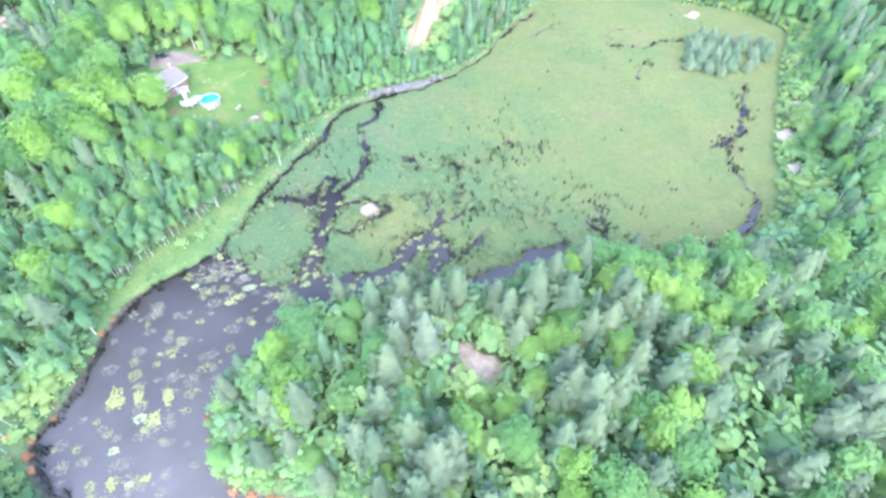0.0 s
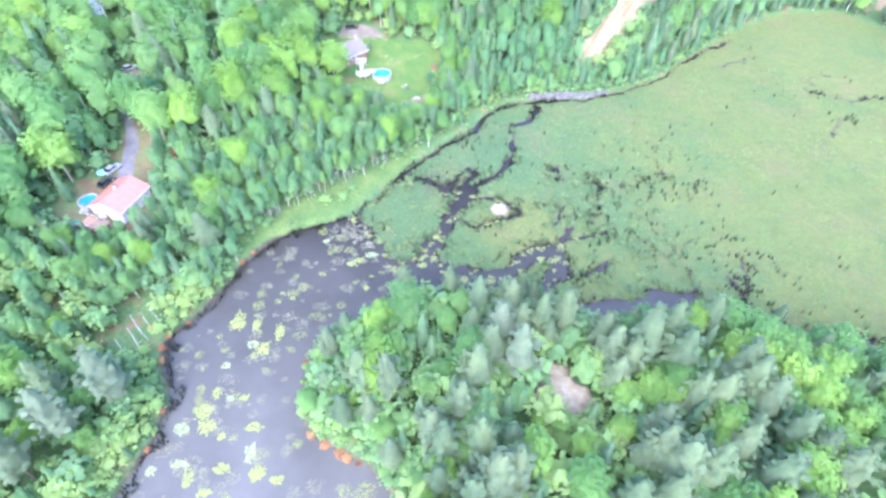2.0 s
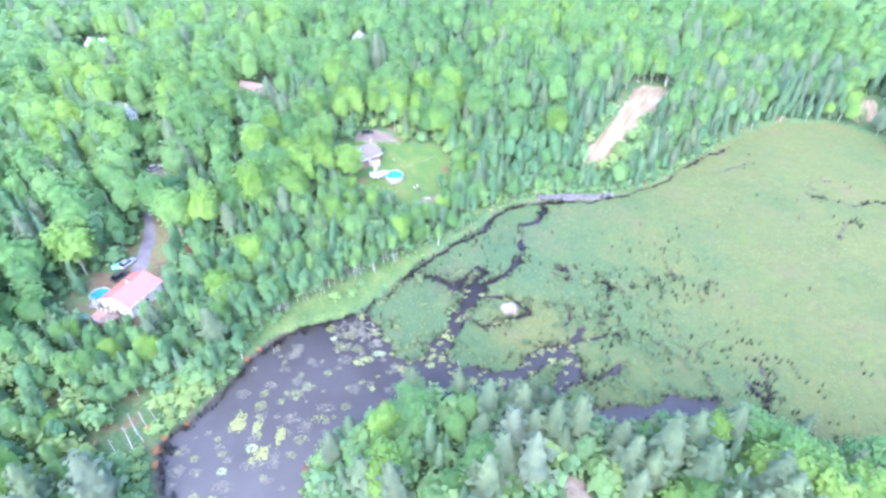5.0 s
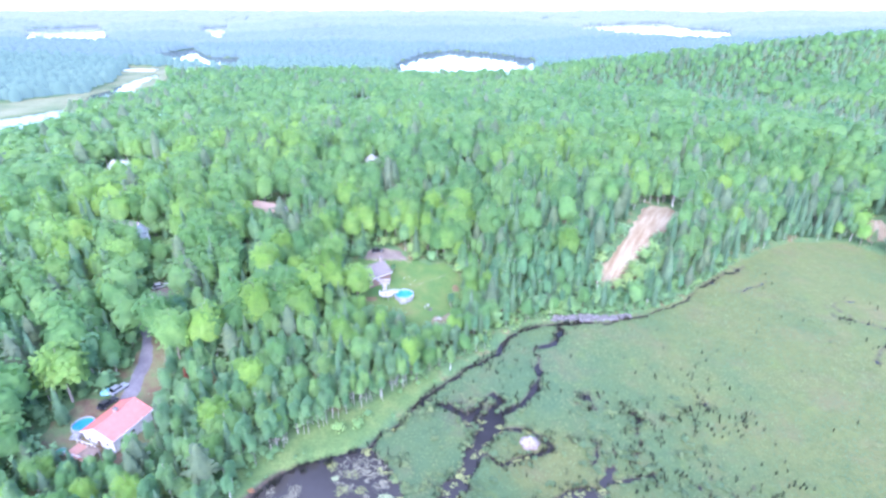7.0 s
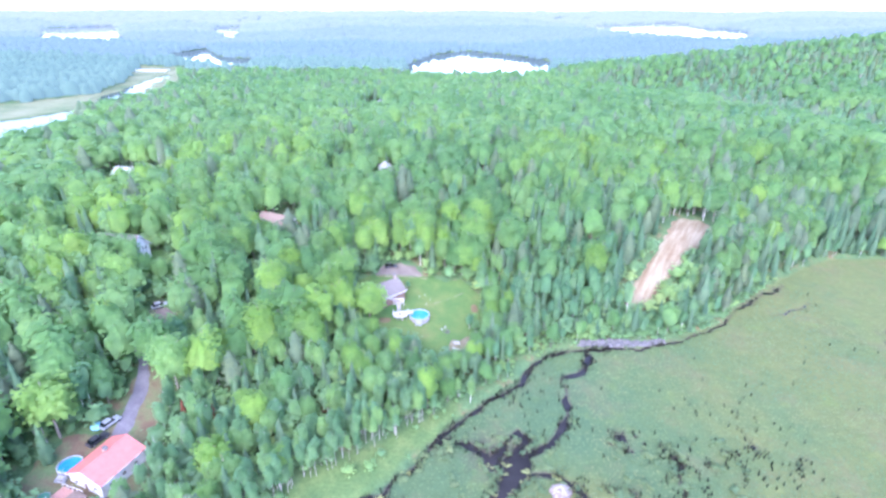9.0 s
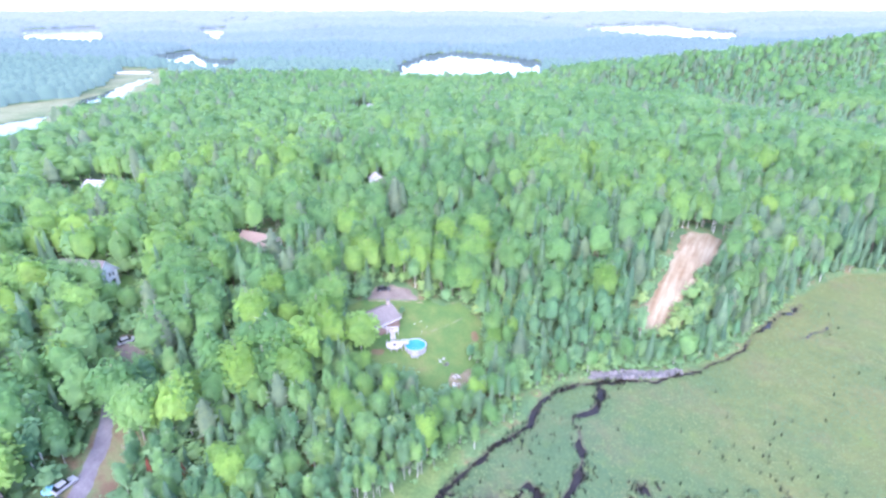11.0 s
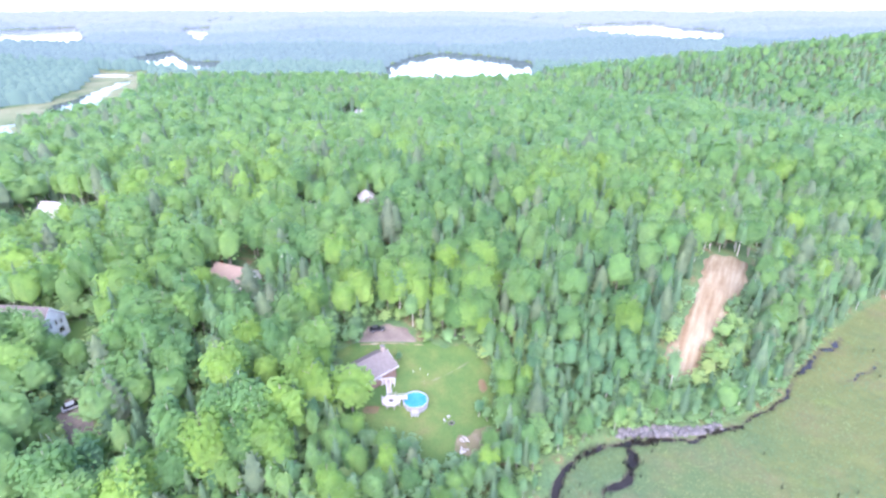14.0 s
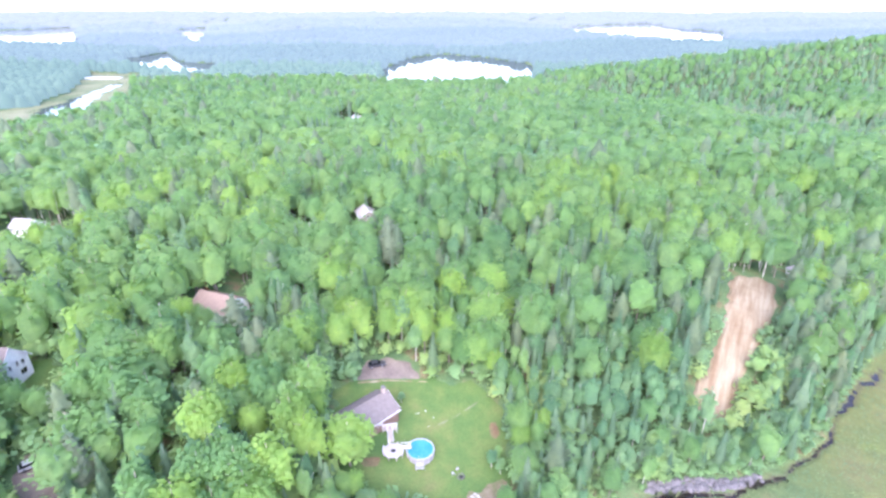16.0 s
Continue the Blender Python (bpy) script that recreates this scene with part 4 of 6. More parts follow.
BROAD = {(-18.6, 84.6): 1.6, (-68.2, 55): 1.25, (-79.6, 32.4): 1.35, (-60, 52): 1.2}
SPRUCES = [(24, -37, 9.8), (26, -33, 11.2), (11, -33, 12.6), (8, -38, 11.2), (37, -15, 11.2), (41, -34, 9.8), (13, -21, 11.2), (34, -46, 11.2), (30, -44, 11.2), (41, -42, 12.6), (63, -27, 14), (58, -35, 12.6), (10, -13, 11.2), (-23, 87, 12), (-77.6, 26, 11)]
PALE_PINES = [(26, -18), (29, -24), (-45.5, -26.4), (-51.6, -33.4)]
NAMED = [("pine", *p) for p in PINES + PINES_EAST] + [("maple", *p) for p in MAPLES + MAPLES_NORTH + MAPLES_WEST] + [("spruce", *p) for p in SPRUCES]


def build_woods():
    rng = np.random.default_rng(11)
    spots = NAMED + [("dead", -55.4, 40.4, 7), ("dead", -48.2, 40.0, 7), ("dead", -24.1, 48.1, 7)]
    nx, ny = np.array([t[1] for t in spots], float), np.array([t[2] for t in spots], float)
    for kind, x, y, h in NAMED:
        plant(kind, x, y, h / TALL[kind], rng.uniform(0, 360), BROAD.get((x, y), 1.0), lime=kind == "maple" and (x, y, h) not in MAPLES_WEST and (y > 0 or x > 30), pale=(x, y) in PALE_PINES)

    def apart(x, y, gap):
        return np.min(np.hypot(x[:, None] - nx, y[:, None] - ny), 1) > gap
    # near: every tree a thing; the rest joined
    x, y, r = scatter(3.5, (-150, 230, -95, 240), 5)
    ok = wooded(x, y) & in_sight(x, y)
    x, y = x[ok], y[ok]
    slim = (to_line(x, y, BASIN, True) < 50) & (y > 2)
    keep = apart(x, y, 2.4) & (r.random(len(x)) < np.where(slim, 0.92, 0.62))
    x, y = x[keep], y[keep]
    kind, scale, tint = choose(x, y, r)
    reach = to_line(x, y, [(85, -35), (15, -40), (-48, -38), (-45, 0), (-20, 60), (-5, 115)])
    rest = np.ones(len(x), bool)
    for k, name in enumerate(KINDS):
        idx = np.where(kind == k)[0]
        idx = idx[np.argsort(reach[idx])][:300 - TREE_COUNT[name]]
        for i in idx:
            plant(name, float(x[i]), float(y[i]), float(scale[i]), r.uniform(0, 360), r.uniform(0.88, 1.18))
        rest[idx] = False
    for k, name in enumerate(KINDS):
        i = np.where(rest & (kind == k))[0]
        join_trees(name + "_woods", TREE_NAMES[name][1] + " repeated through the near woods", "woods", name, seeded(name, 4, MIDDLE[name], 40), x[i], y[i], scale[i], tint[i], r)
    # the hill and the country beyond
    x, y, r = scatter(6.9, (-330, 520, -95, 420), 6)
    ok = ~((x > -150) & (x < 230) & (y < 240)) & in_sight(x, y)
    x, y = x[ok], y[ok]
    ok = wooded(x, y)
    x2, y2, r2 = scatter(8.3, (-900, 1000, 420, 900), 8)
    ok2 = in_sight(x2, y2) & hill_country(x2, y2)
    x2, y2 = x2[ok2], y2[ok2]
    ok2 = wooded(x2, y2)
    x, y = np.concatenate([x[ok], x2[ok2]]), np.concatenate([y[ok], y2[ok2]])
    kind, scale, tint = choose(x, y, r)
    scale = scale * np.where((x > 180) & (y > 520), 0.9, 1.0)
    # far trees kept off the yellow tones: haze hinted at in leaf colour
    tint = (0.08 + 0.62 * tint) * np.where((x > 180) & (y > 450), 0.6, 1.0)
    for k, name in enumerate(KINDS):
        i = np.where(kind == k)[0]
        join_trees(name + "_hill_woods", TREE_NAMES[name][1] + " repeated over the far hill", "woods", name, seeded(name, 5, FAR[name], 80), x[i], y[i], scale[i], tint[i], r, False, (1.2, 1.55))


build_woods()


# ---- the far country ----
def far_woods(name, label, step, box, low, high, haze_glow, wide, tall, seed):
    """Distant canopy, a low dome for each group of crowns; the pale air in front of the far backdrop is painted on as
    bluish tones and emission.
    """
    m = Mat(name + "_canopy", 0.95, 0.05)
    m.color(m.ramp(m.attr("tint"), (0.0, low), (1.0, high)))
    if haze_glow:
        m.b.inputs["Emission Color"].default_value = (*haze_glow, 1)
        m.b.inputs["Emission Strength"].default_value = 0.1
    x, y, r = scatter(step, box, seed)
    ok = in_sight(x, y) & ~hill_country(x, y)
    x, y = x[ok], y[ok]
    z = ground_z(x, y)
    k = (z > -1.48) & ~lake_part(x, y) & ~inside(x, y, RIVER_MEADOW)
    x, y, z = x[k], y[k], np.maximum(z[k], -0.2)
    n = len(x)
    ring = np.array([(math.cos(a), math.sin(a)) for a in np.arange(6) * 2 * math.pi / 6])
    v = np.zeros((n, 19, 3))
    w, h = r.uniform(6, 11, n) * wide, r.uniform(9, 17, n) * tall
    for row, (wf, hf) in enumerate(((1.0, 0.0), (0.98, 0.55), (0.60, 0.86))):
        j = r.uniform(0.55, 1.4, (n, 6))
        v[:, row * 6:row * 6 + 6, 0] = x[:, None] + ring[:, 0] * w[:, None] * wf * j
        v[:, row * 6:row * 6 + 6, 1] = y[:, None] + ring[:, 1] * w[:, None] * wf * j
        v[:, row * 6:row * 6 + 6, 2] = z[:, None] + (h * hf)[:, None] * r.uniform(0.8, 1.2, (n, 6))
    v[:, 18] = np.stack([x, y, z + h], 1)
    o = (np.arange(n) * 19)[:, None, None]
    q = np.array([(g + k, g + (k + 1) % 6, g + 6 + (k + 1) % 6, g + 6 + k) for g in (0, 6) for k in range(6)])
    t = np.array([(12 + k, 12 + (k + 1) % 6, 18) for k in range(6)])
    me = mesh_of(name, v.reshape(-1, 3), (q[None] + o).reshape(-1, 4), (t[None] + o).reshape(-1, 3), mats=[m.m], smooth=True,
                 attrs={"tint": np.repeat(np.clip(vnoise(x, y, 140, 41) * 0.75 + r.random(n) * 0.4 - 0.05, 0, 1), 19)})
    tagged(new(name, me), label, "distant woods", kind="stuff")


# haze painted stronger band by band: bluer base tones and more emission
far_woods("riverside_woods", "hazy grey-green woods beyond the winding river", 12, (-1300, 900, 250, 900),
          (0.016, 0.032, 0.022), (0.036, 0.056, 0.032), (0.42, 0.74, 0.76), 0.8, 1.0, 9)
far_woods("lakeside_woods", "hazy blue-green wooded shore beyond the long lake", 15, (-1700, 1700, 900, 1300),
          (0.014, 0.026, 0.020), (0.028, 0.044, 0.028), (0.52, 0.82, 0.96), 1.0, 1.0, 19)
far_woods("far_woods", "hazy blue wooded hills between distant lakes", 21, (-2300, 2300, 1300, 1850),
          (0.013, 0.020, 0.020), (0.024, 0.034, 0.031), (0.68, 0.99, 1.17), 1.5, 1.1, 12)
far_woods("distant_woods", "pale blue hazy wooded hills behind the lakes", 38, (-3200, 3200, 1850, 2800),
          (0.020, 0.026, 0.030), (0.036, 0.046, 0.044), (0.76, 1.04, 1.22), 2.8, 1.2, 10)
far_woods("horizon_woods", "palest blue hazy wooded hills on the horizon", 70, (-4400, 4400, 2800, 4650),
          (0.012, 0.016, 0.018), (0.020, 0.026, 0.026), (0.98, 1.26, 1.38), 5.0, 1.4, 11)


# ---- making things ----
def part(name, bm, mat, parent, label=""):
    """One mesh object under a thing or a part."""
    me = bpy.data.meshes.new(name)
    bm.to_mesh(me)
    bm.free()
    me.materials.append(mat)
    ob = new(name, me)
    ob.parent = parent
    if label:
        ob["label"] = label
    return ob


def thing(name, x, y, z, turn, label, category, group=""):
    ob = new(name)
    ob.empty_display_size = 0.3
    ob.matrix_basis = pose(x, y, z, 0, 0, turn)
    return tagged(ob, label, category, group)


def add_box(bm, lo, hi):
    r = bmesh.ops.create_cube(bm, size=1.0)
    bmesh.ops.scale(bm, vec=[b - a for a, b in zip(lo, hi)], verts=r["verts"])
    bmesh.ops.translate(bm, vec=[(a + b) / 2 for a, b in zip(lo, hi)], verts=r["verts"])
    return r["verts"]


def box(lo, hi, bevel=0.0):
    bm = bmesh.new()
    add_box(bm, lo, hi)
    if bevel:
        bmesh.ops.bevel(bm, geom=bm.edges[:], offset=bevel, segments=2, affect="EDGES")
    return bm


def prism(points, axis, a, b):
    """A flat outline pushed along an axis (0 x, 1 y, 2 z) from a to b."""
    bm = bmesh.new()
    rings = []
    for w in (a, b):
        ring = []
        for u, v in points:
            co = [u, v]
            co.insert(axis, w)
            ring.append(bm.verts.new(co))
        rings.append(ring)
    n = len(points)
    for k in range(n):
        bm.faces.new((rings[0][k], rings[0][(k + 1) % n], rings[1][(k + 1) % n], rings[1][k]))
    bm.faces.new(rings[0][::-1])
    bm.faces.new(rings[1])
    bmesh.ops.recalc_face_normals(bm, faces=bm.faces[:])
    return bm


def tube_bm(a, b, ra, rb=None, n=8):
    a, b = Vector(a), Vector(b)
    bm = bmesh.new()
    d = b - a
    m = Matrix.Translation((a + b) / 2) @ d.to_track_quat("Z", "Y").to_matrix().to_4x4()
    bmesh.ops.create_cone(bm, cap_ends=True, segments=n, radius1=ra, radius2=ra if rb is None else rb, depth=d.length, matrix=m)
    return bm


WHITE_PAINT = surface("white_painted_siding", (0.600, 0.590, 0.570), (0.760, 0.745, 0.720), 1.5, 0.7)
BROWN_WALL = surface("brown_stained_siding", (0.153, 0.099, 0.076), (0.225, 0.153, 0.119), 1.5, 0.8)
BEIGE_WALL = surface("beige_siding", (0.252, 0.216, 0.180), (0.342, 0.297, 0.252), 1.5, 0.8)
RED_ROOF = surface("faded_red_metal_roof", (0.455, 0.138, 0.106), (0.535, 0.178, 0.134), 0.8, 0.55, 0.3)
GREY_ROOF = surface("grey_brown_shingles", (0.140, 0.120, 0.106), (0.188, 0.164, 0.148), 1.2, 0.9, fine=6.0, bump=0.6)
BROWN_ROOF = surface("pinkish_brown_shingles", (0.200, 0.145, 0.105), (0.250, 0.188, 0.142), 1.2, 0.9, fine=6.0, bump=0.6)
PALE_ROOF = surface("pale_grey_metal_roof", (0.306, 0.279, 0.261), (0.396, 0.369, 0.351), 1.0, 0.5, 0.3)
DECK_WOOD = surface("bleached_deck_boards", (0.306, 0.261, 0.225), (0.432, 0.378, 0.333), 3.0, 0.85)
WHITE_DECK = surface("whitewashed_deck_boards", (0.34, 0.31, 0.28), (0.46, 0.42, 0.385), 3.0, 0.8)
RED_DECK = surface("reddish_stained_deck", (0.396, 0.198, 0.144), (0.540, 0.306, 0.234), 3.0, 0.85)
GREY_PANEL = surface("grey_pool_panel", (0.20, 0.20, 0.21), (0.27, 0.27, 0.28), 3.0, 0.5)
POOL_WALL = surface("white_ribbed_pool_wall", (0.234, 0.225, 0.225), (0.360, 0.351, 0.351), 3.0, 0.5, 0.4)
DARK_METAL = surface("dark_car_paint", (0.022, 0.023, 0.027), (0.054, 0.054, 0.063), 2, 0.3, 0.5)
SILVER = surface("silver_car_paint", (0.396, 0.414, 0.432), (0.540, 0.558, 0.576), 2, 0.3, 0.5, 0.3)
RUBBER = surface("black_rubber", (0.022, 0.022, 0.022), (0.045, 0.045, 0.045), 5, 0.9)
BLUE_TARP = surface("light_blue_tarp", (0.180, 0.468, 0.648), (0.306, 0.648, 0.750), 3, 0.6)
BRICK = surface("pale_brick_chimney", (0.270, 0.216, 0.189), (0.360, 0.306, 0.270), 4, 0.9)
ORANGE = surface("orange_red_plastic_hull", (0.612, 0.117, 0.054), (0.750, 0.180, 0.090), 2, 0.5)
WHITE_PLASTIC = surface("white_plastic", (0.360, 0.360, 0.351), (0.486, 0.486, 0.468), 3, 0.5)
MUD_STICKS = surface("dry_mud_and_sticks", (0.153, 0.117, 0.095), (0.270, 0.220, 0.180), 1.2, 0.95, fine=5.0, bump=0.8)
STONE = surface("grey_shore_stone", (0.070, 0.066, 0.064), (0.190, 0.180, 0.172), 1.5, 0.9)


def glass_material():
    m = Mat("window_glass", 0.05, 0.5)
    m.color((0.02, 0.025, 0.03))
    m.b.inputs["Transmission Weight"].default_value = 0.6
    return m.m


def pool_water():
    m = Mat("pool_water_over_blue_liner", 0.05, 0.5)
    m.b.inputs["IOR"].default_value = 1.33
    m.color(m.ramp(m.noise(0.6, 3, local=True), (0.35, (0.025, 0.189, 0.333)), (0.65, (0.047, 0.243, 0.387))))
    return m.bump(m.noise(3.0, 2, local=True), 0.1, 0.02).m


GLASS, POOL_WATER = glass_material(), pool_water()


def wall_bm(length, high, thick, openings, gable=0.0, low=0.0):
    """A wall standing on the x axis, its openings going through; gable: the height of a triangle on top."""
    bm = bmesh.new()
    us = sorted({-length / 2, length / 2, *[u for o in openings for u in o[:2]]})
    vs = sorted({low, high, *[v for o in openings for v in o[2:]]})
    for u0, u1 in zip(us[:-1], us[1:]):
        for v0, v1 in zip(vs[:-1], vs[1:]):
            mu, mv = (u0 + u1) / 2, (v0 + v1) / 2
            if not any(o[0] < mu < o[1] and o[2] < mv < o[3] for o in openings):
                add_box(bm, (u0, -thick / 2, v0), (u1, thick / 2, v1))
    if gable:
        ring = [[bm.verts.new((u, s * thick / 2, v)) for u, v in ((-length / 2, high), (length / 2, high), (0, high + gable))] for s in (-1, 1)]
        bm.faces.new(ring[0])
        bm.faces.new(ring[1][::-1])
        for k in range(3):
            bm.faces.new((ring[0][k], ring[1][k], ring[1][(k + 1) % 3], ring[0][(k + 1) % 3]))
    return bm


def place(ob, x, y, z, turn=0):
    ob.matrix_basis = pose(x, y, z, 0, 0, turn)
    return ob


def window_in(parent, x, y, turn, o):
    """A framed window in an opening o (u0, u1, v0, v1) of the wall at x, y."""
    u0, u1, v0, v1 = o
    bm = bmesh.new()
    t = 0.09
    for lo, hi in (((u0, -0.14, v0), (u1, 0.14, v0 + t)), ((u0, -0.14, v1 - t), (u1, 0.14, v1)),
                   ((u0, -0.14, v0 + t), (u0 + t, 0.14, v1 - t)), ((u1 - t, -0.14, v0 + t), (u1, 0.14, v1 - t)),
                   (((u0 + u1) / 2 - 0.03, -0.05, v0 + t), ((u0 + u1) / 2 + 0.03, 0.05, v1 - t))):
        add_box(bm, lo, hi)
    w = place(part("window", bm, WHITE_PAINT, parent, "white window frame"), x, y, 0, turn)
    part("pane", box((u0 + t, -0.02, v0 + t), (u1 - t, 0.02, v1 - t)), GLASS, w, "dark window glass")
    part("sill", box((u0 - 0.08, -0.24, v0 - 0.06), (u1 + 0.08, -0.14, v0 - 0.004)), WHITE_PAINT, w)


def house(name, label, x, y, z, turn, w, l, eave, rise, wall, roof, front=(), east=(), west=(), back=(), over=0.5, door=None, chimney=None, floor=0.0):
    """A gabled house: the ridge runs along its own y, the front gable faces its own -y."""
    h = thing(name, x, y, z, turn, label, "house")
    low = -3.0
    f = list(front) + ([door] if door else [])
    sides = (("front", w, 0, -l / 2, 0, f, rise), ("back", w, 0, l / 2, 180, list(back), rise),
             ("east", l - 0.5, w / 2 - 0.12, 0, 90, list(east), 0), ("west", l - 0.5, -w / 2 + 0.12, 0, 270, list(west), 0))
    for _, length, px, py, rz, holes, g in sides:
        place(part("wall", wall_bm(length, eave, 0.24, holes, g, low), wall, h), px, py, 0, rz)
        for o in holes:
            if o is not door:
                window_in(h, px, py, rz, o)
    if door:
        u0, u1, v0, v1 = door
        d = place(part("door", box((u0 + 0.03, -0.06, v0), (u1 - 0.03, 0.02, v1 - 0.03), 0.01), BROWN_WALL, h, "brown panelled door"), 0, -l / 2, 0)
        part("handle", box((u1 - 0.2, -0.12, v0 + 0.95), (u1 - 0.08, -0.06, v0 + 1.05)), DARK_METAL, d, "dark metal handle")
    part("floor", box((-w / 2 + 0.3, -l / 2 + 0.3, floor - 0.2), (w / 2 - 0.3, l / 2 - 0.3, floor)), DECK_WOOD, h)
    k = rise / (w / 2)
    for s in (-1, 1):
        e = w / 2 + over
        part("roof", prism([(0, eave + rise + 0.06), (s * e, eave - over * k + 0.06), (s * e, eave - over * k + 0.28), (0, eave + rise + 0.30)], 1, -l / 2 - over, l / 2 + over), roof, h)
        part("gutter", box((s * e - 0.07 + s * 0.08, -l / 2 - over, eave - over * k - 0.02), (s * e + 0.07 + s * 0.08, l / 2 + over, eave - over * k + 0.12)), WHITE_PAINT, h, "white gutter")
    for yy in (-l / 2 - over - 0.05, l / 2 + over):
        for s in (-1, 1):
            e = w / 2 + over
            part("fascia", prism([(0, eave + rise - 0.02), (s * e, eave - over * k - 0.02), (s * e, eave - over * k + 0.24), (0, eave + rise + 0.26)], 1, yy, yy + 0.05), WHITE_PAINT, h, "white barge board")
    part("ridge_cap", prism([(-0.22, eave + rise + 0.26), (0.22, eave + rise + 0.26), (0.0, eave + rise + 0.40)], 1, -l / 2 - over, l / 2 + over), roof, h)
    if chimney:
        cx, cy, ch = chimney
        c = part("chimney", box((cx - 0.45, cy - 0.35, -2.0), (cx + 0.45, cy + 0.35, ch), 0.02), BRICK, h, "pale brick chimney")
        part("cap", box((cx - 0.55, cy - 0.45, ch + 0.004), (cx + 0.55, cy + 0.45, ch + 0.12)), STONE, c)
    return h


def ring_bm(r0, r1, z0, z1, n=32):
    """A ring with thickness."""
    bm = bmesh.new()
    loops = []
    for r, zz in ((r0, z0), (r1, z0), (r1, z1), (r0, z1)):
        loops.append([bm.verts.new((r * math.cos(2 * math.pi * k / n), r * math.sin(2 * math.pi * k / n), zz)) for k in range(n)])
    for a in range(4):
        for k in range(n):
            bm.faces.new((loops[a][k], loops[a][(k + 1) % n], loops[(a + 1) % 4][(k + 1) % n], loops[(a + 1) % 4][k]))
    bmesh.ops.recalc_face_normals(bm, faces=bm.faces[:])
    return bm


def round_pool(x, y, z, r, high, label):
    p = thing("swimming_pool", x, y, z, 0, label, "pool")
    part("pool_wall", ring_bm(r - 0.08, r, -0.6, high), POOL_WALL, p, "white ribbed pool wall")
    part("rim", ring_bm(r - 0.10, r + 0.08, high + 0.004, high + 0.08), WHITE_PLASTIC, p, "white top rail")
    for k in range(28):
        a = 2 * math.pi * (k + 0.5) / 28
        ob = part("panel", box((-0.12, -0.01, -0.5), (0.12, 0.035, high - 0.05)), GREY_PANEL, p, "grey wall panel")
        ob.matrix_basis = pose((r + 0.004) * math.cos(a), (r + 0.004) * math.sin(a), 0, 0, 0, math.degrees(a) - 90)
    bm = bmesh.new()
    bmesh.ops.create_circle(bm, cap_ends=True, segments=32, radius=r - 0.09)
    bmesh.ops.translate(bm, vec=(0, 0, high - 0.18), verts=bm.verts[:])
    part("pool_water", bm, POOL_WATER, p, "clear turquoise pool water")
    n = 14
    for k in range(n):
        a = 2 * math.pi * k / n
        ob = part("upright", box((-0.09, -0.05, -0.6), (0.09, 0.07, high - 0.02)), WHITE_PLASTIC, p, "white upright")
        ob.matrix_basis = pose((r + 0.02) * math.cos(a), (r + 0.02) * math.sin(a), 0, 0, 0, math.degrees(a) - 90)
    bm = bmesh.new()
    for s in (-0.28, 0.28):
        add_box(bm, (s - 0.03, -r - 0.55, -0.3), (s + 0.03, -r - 0.49, high + 0.8))
        add_box(bm, (s - 0.03, -r - 0.49, high + 0.74), (s + 0.03, -r + 0.4, high + 0.8))
    ladder = part("ladder", bm, WHITE_PLASTIC, p, "white pool ladder")
    for k in range(4):
        part("rung", box((-0.25, -r - 0.62, 0.15 + 0.3 * k), (0.25, -r - 0.46, 0.20 + 0.3 * k)), WHITE_PLASTIC, ladder)
    for s in (-0.95, 0.9):
        part("side_panel", box((s, -r - 1.5, -0.3), (s + 0.06, -r - 0.15, 0.55)), WHITE_PLASTIC, p)
    for k in range(3):
        part("step", box((-0.88, -r - 1.45 + 0.42 * k, 0.1 + 0.28 * k), (0.88, -r - 1.1 + 0.42 * k, 0.16 + 0.28 * k)), WHITE_PLASTIC, p)
    return p


def deck(x, y, z, turn, w, l, high, mat, label, steps_down=True):
    d = thing("deck", x, y, z, turn, label, "deck")
    n = int(w / 0.145)
    for k in range(n):
        u = -w / 2 + w * k / n
        part("board", box((u, -l / 2, high - 0.04), (u + w / n - 0.012, l / 2, high)), mat, d)
    for u in (-w / 2 + 0.1, 0, w / 2 - 0.1):
        for v in (-l / 2 + 0.1, l / 2 - 0.1):
            part("post", box((u - 0.07, v - 0.07, -1.2), (u + 0.07, v + 0.07, high - 0.045)), mat, d)
    for v in (-l / 2 + 0.06, l / 2 - 0.06):
        for k in range(int(w / 1.2) + 1):
            u = -w / 2 + 0.05 + k * (w - 0.1) / int(w / 1.2)
            part("rail_post", box((u - 0.045, v - 0.045, high + 0.004), (u + 0.045, v + 0.045, high + 0.95)), WHITE_PAINT, d)
        part("handrail", box((-w / 2, v - 0.06, high + 0.954), (w / 2, v + 0.06, high + 1.0)), WHITE_PAINT, d, "white handrail")
    if steps_down:
        for k in range(int(high / 0.2)):
            part("step", box((-0.6, -l / 2 - 0.3 * (k + 1), high - 0.2 * (k + 1) - 0.05), (0.6, -l / 2 - 0.3 * k - 0.01, high - 0.2 * (k + 1))), mat, d)
    return d


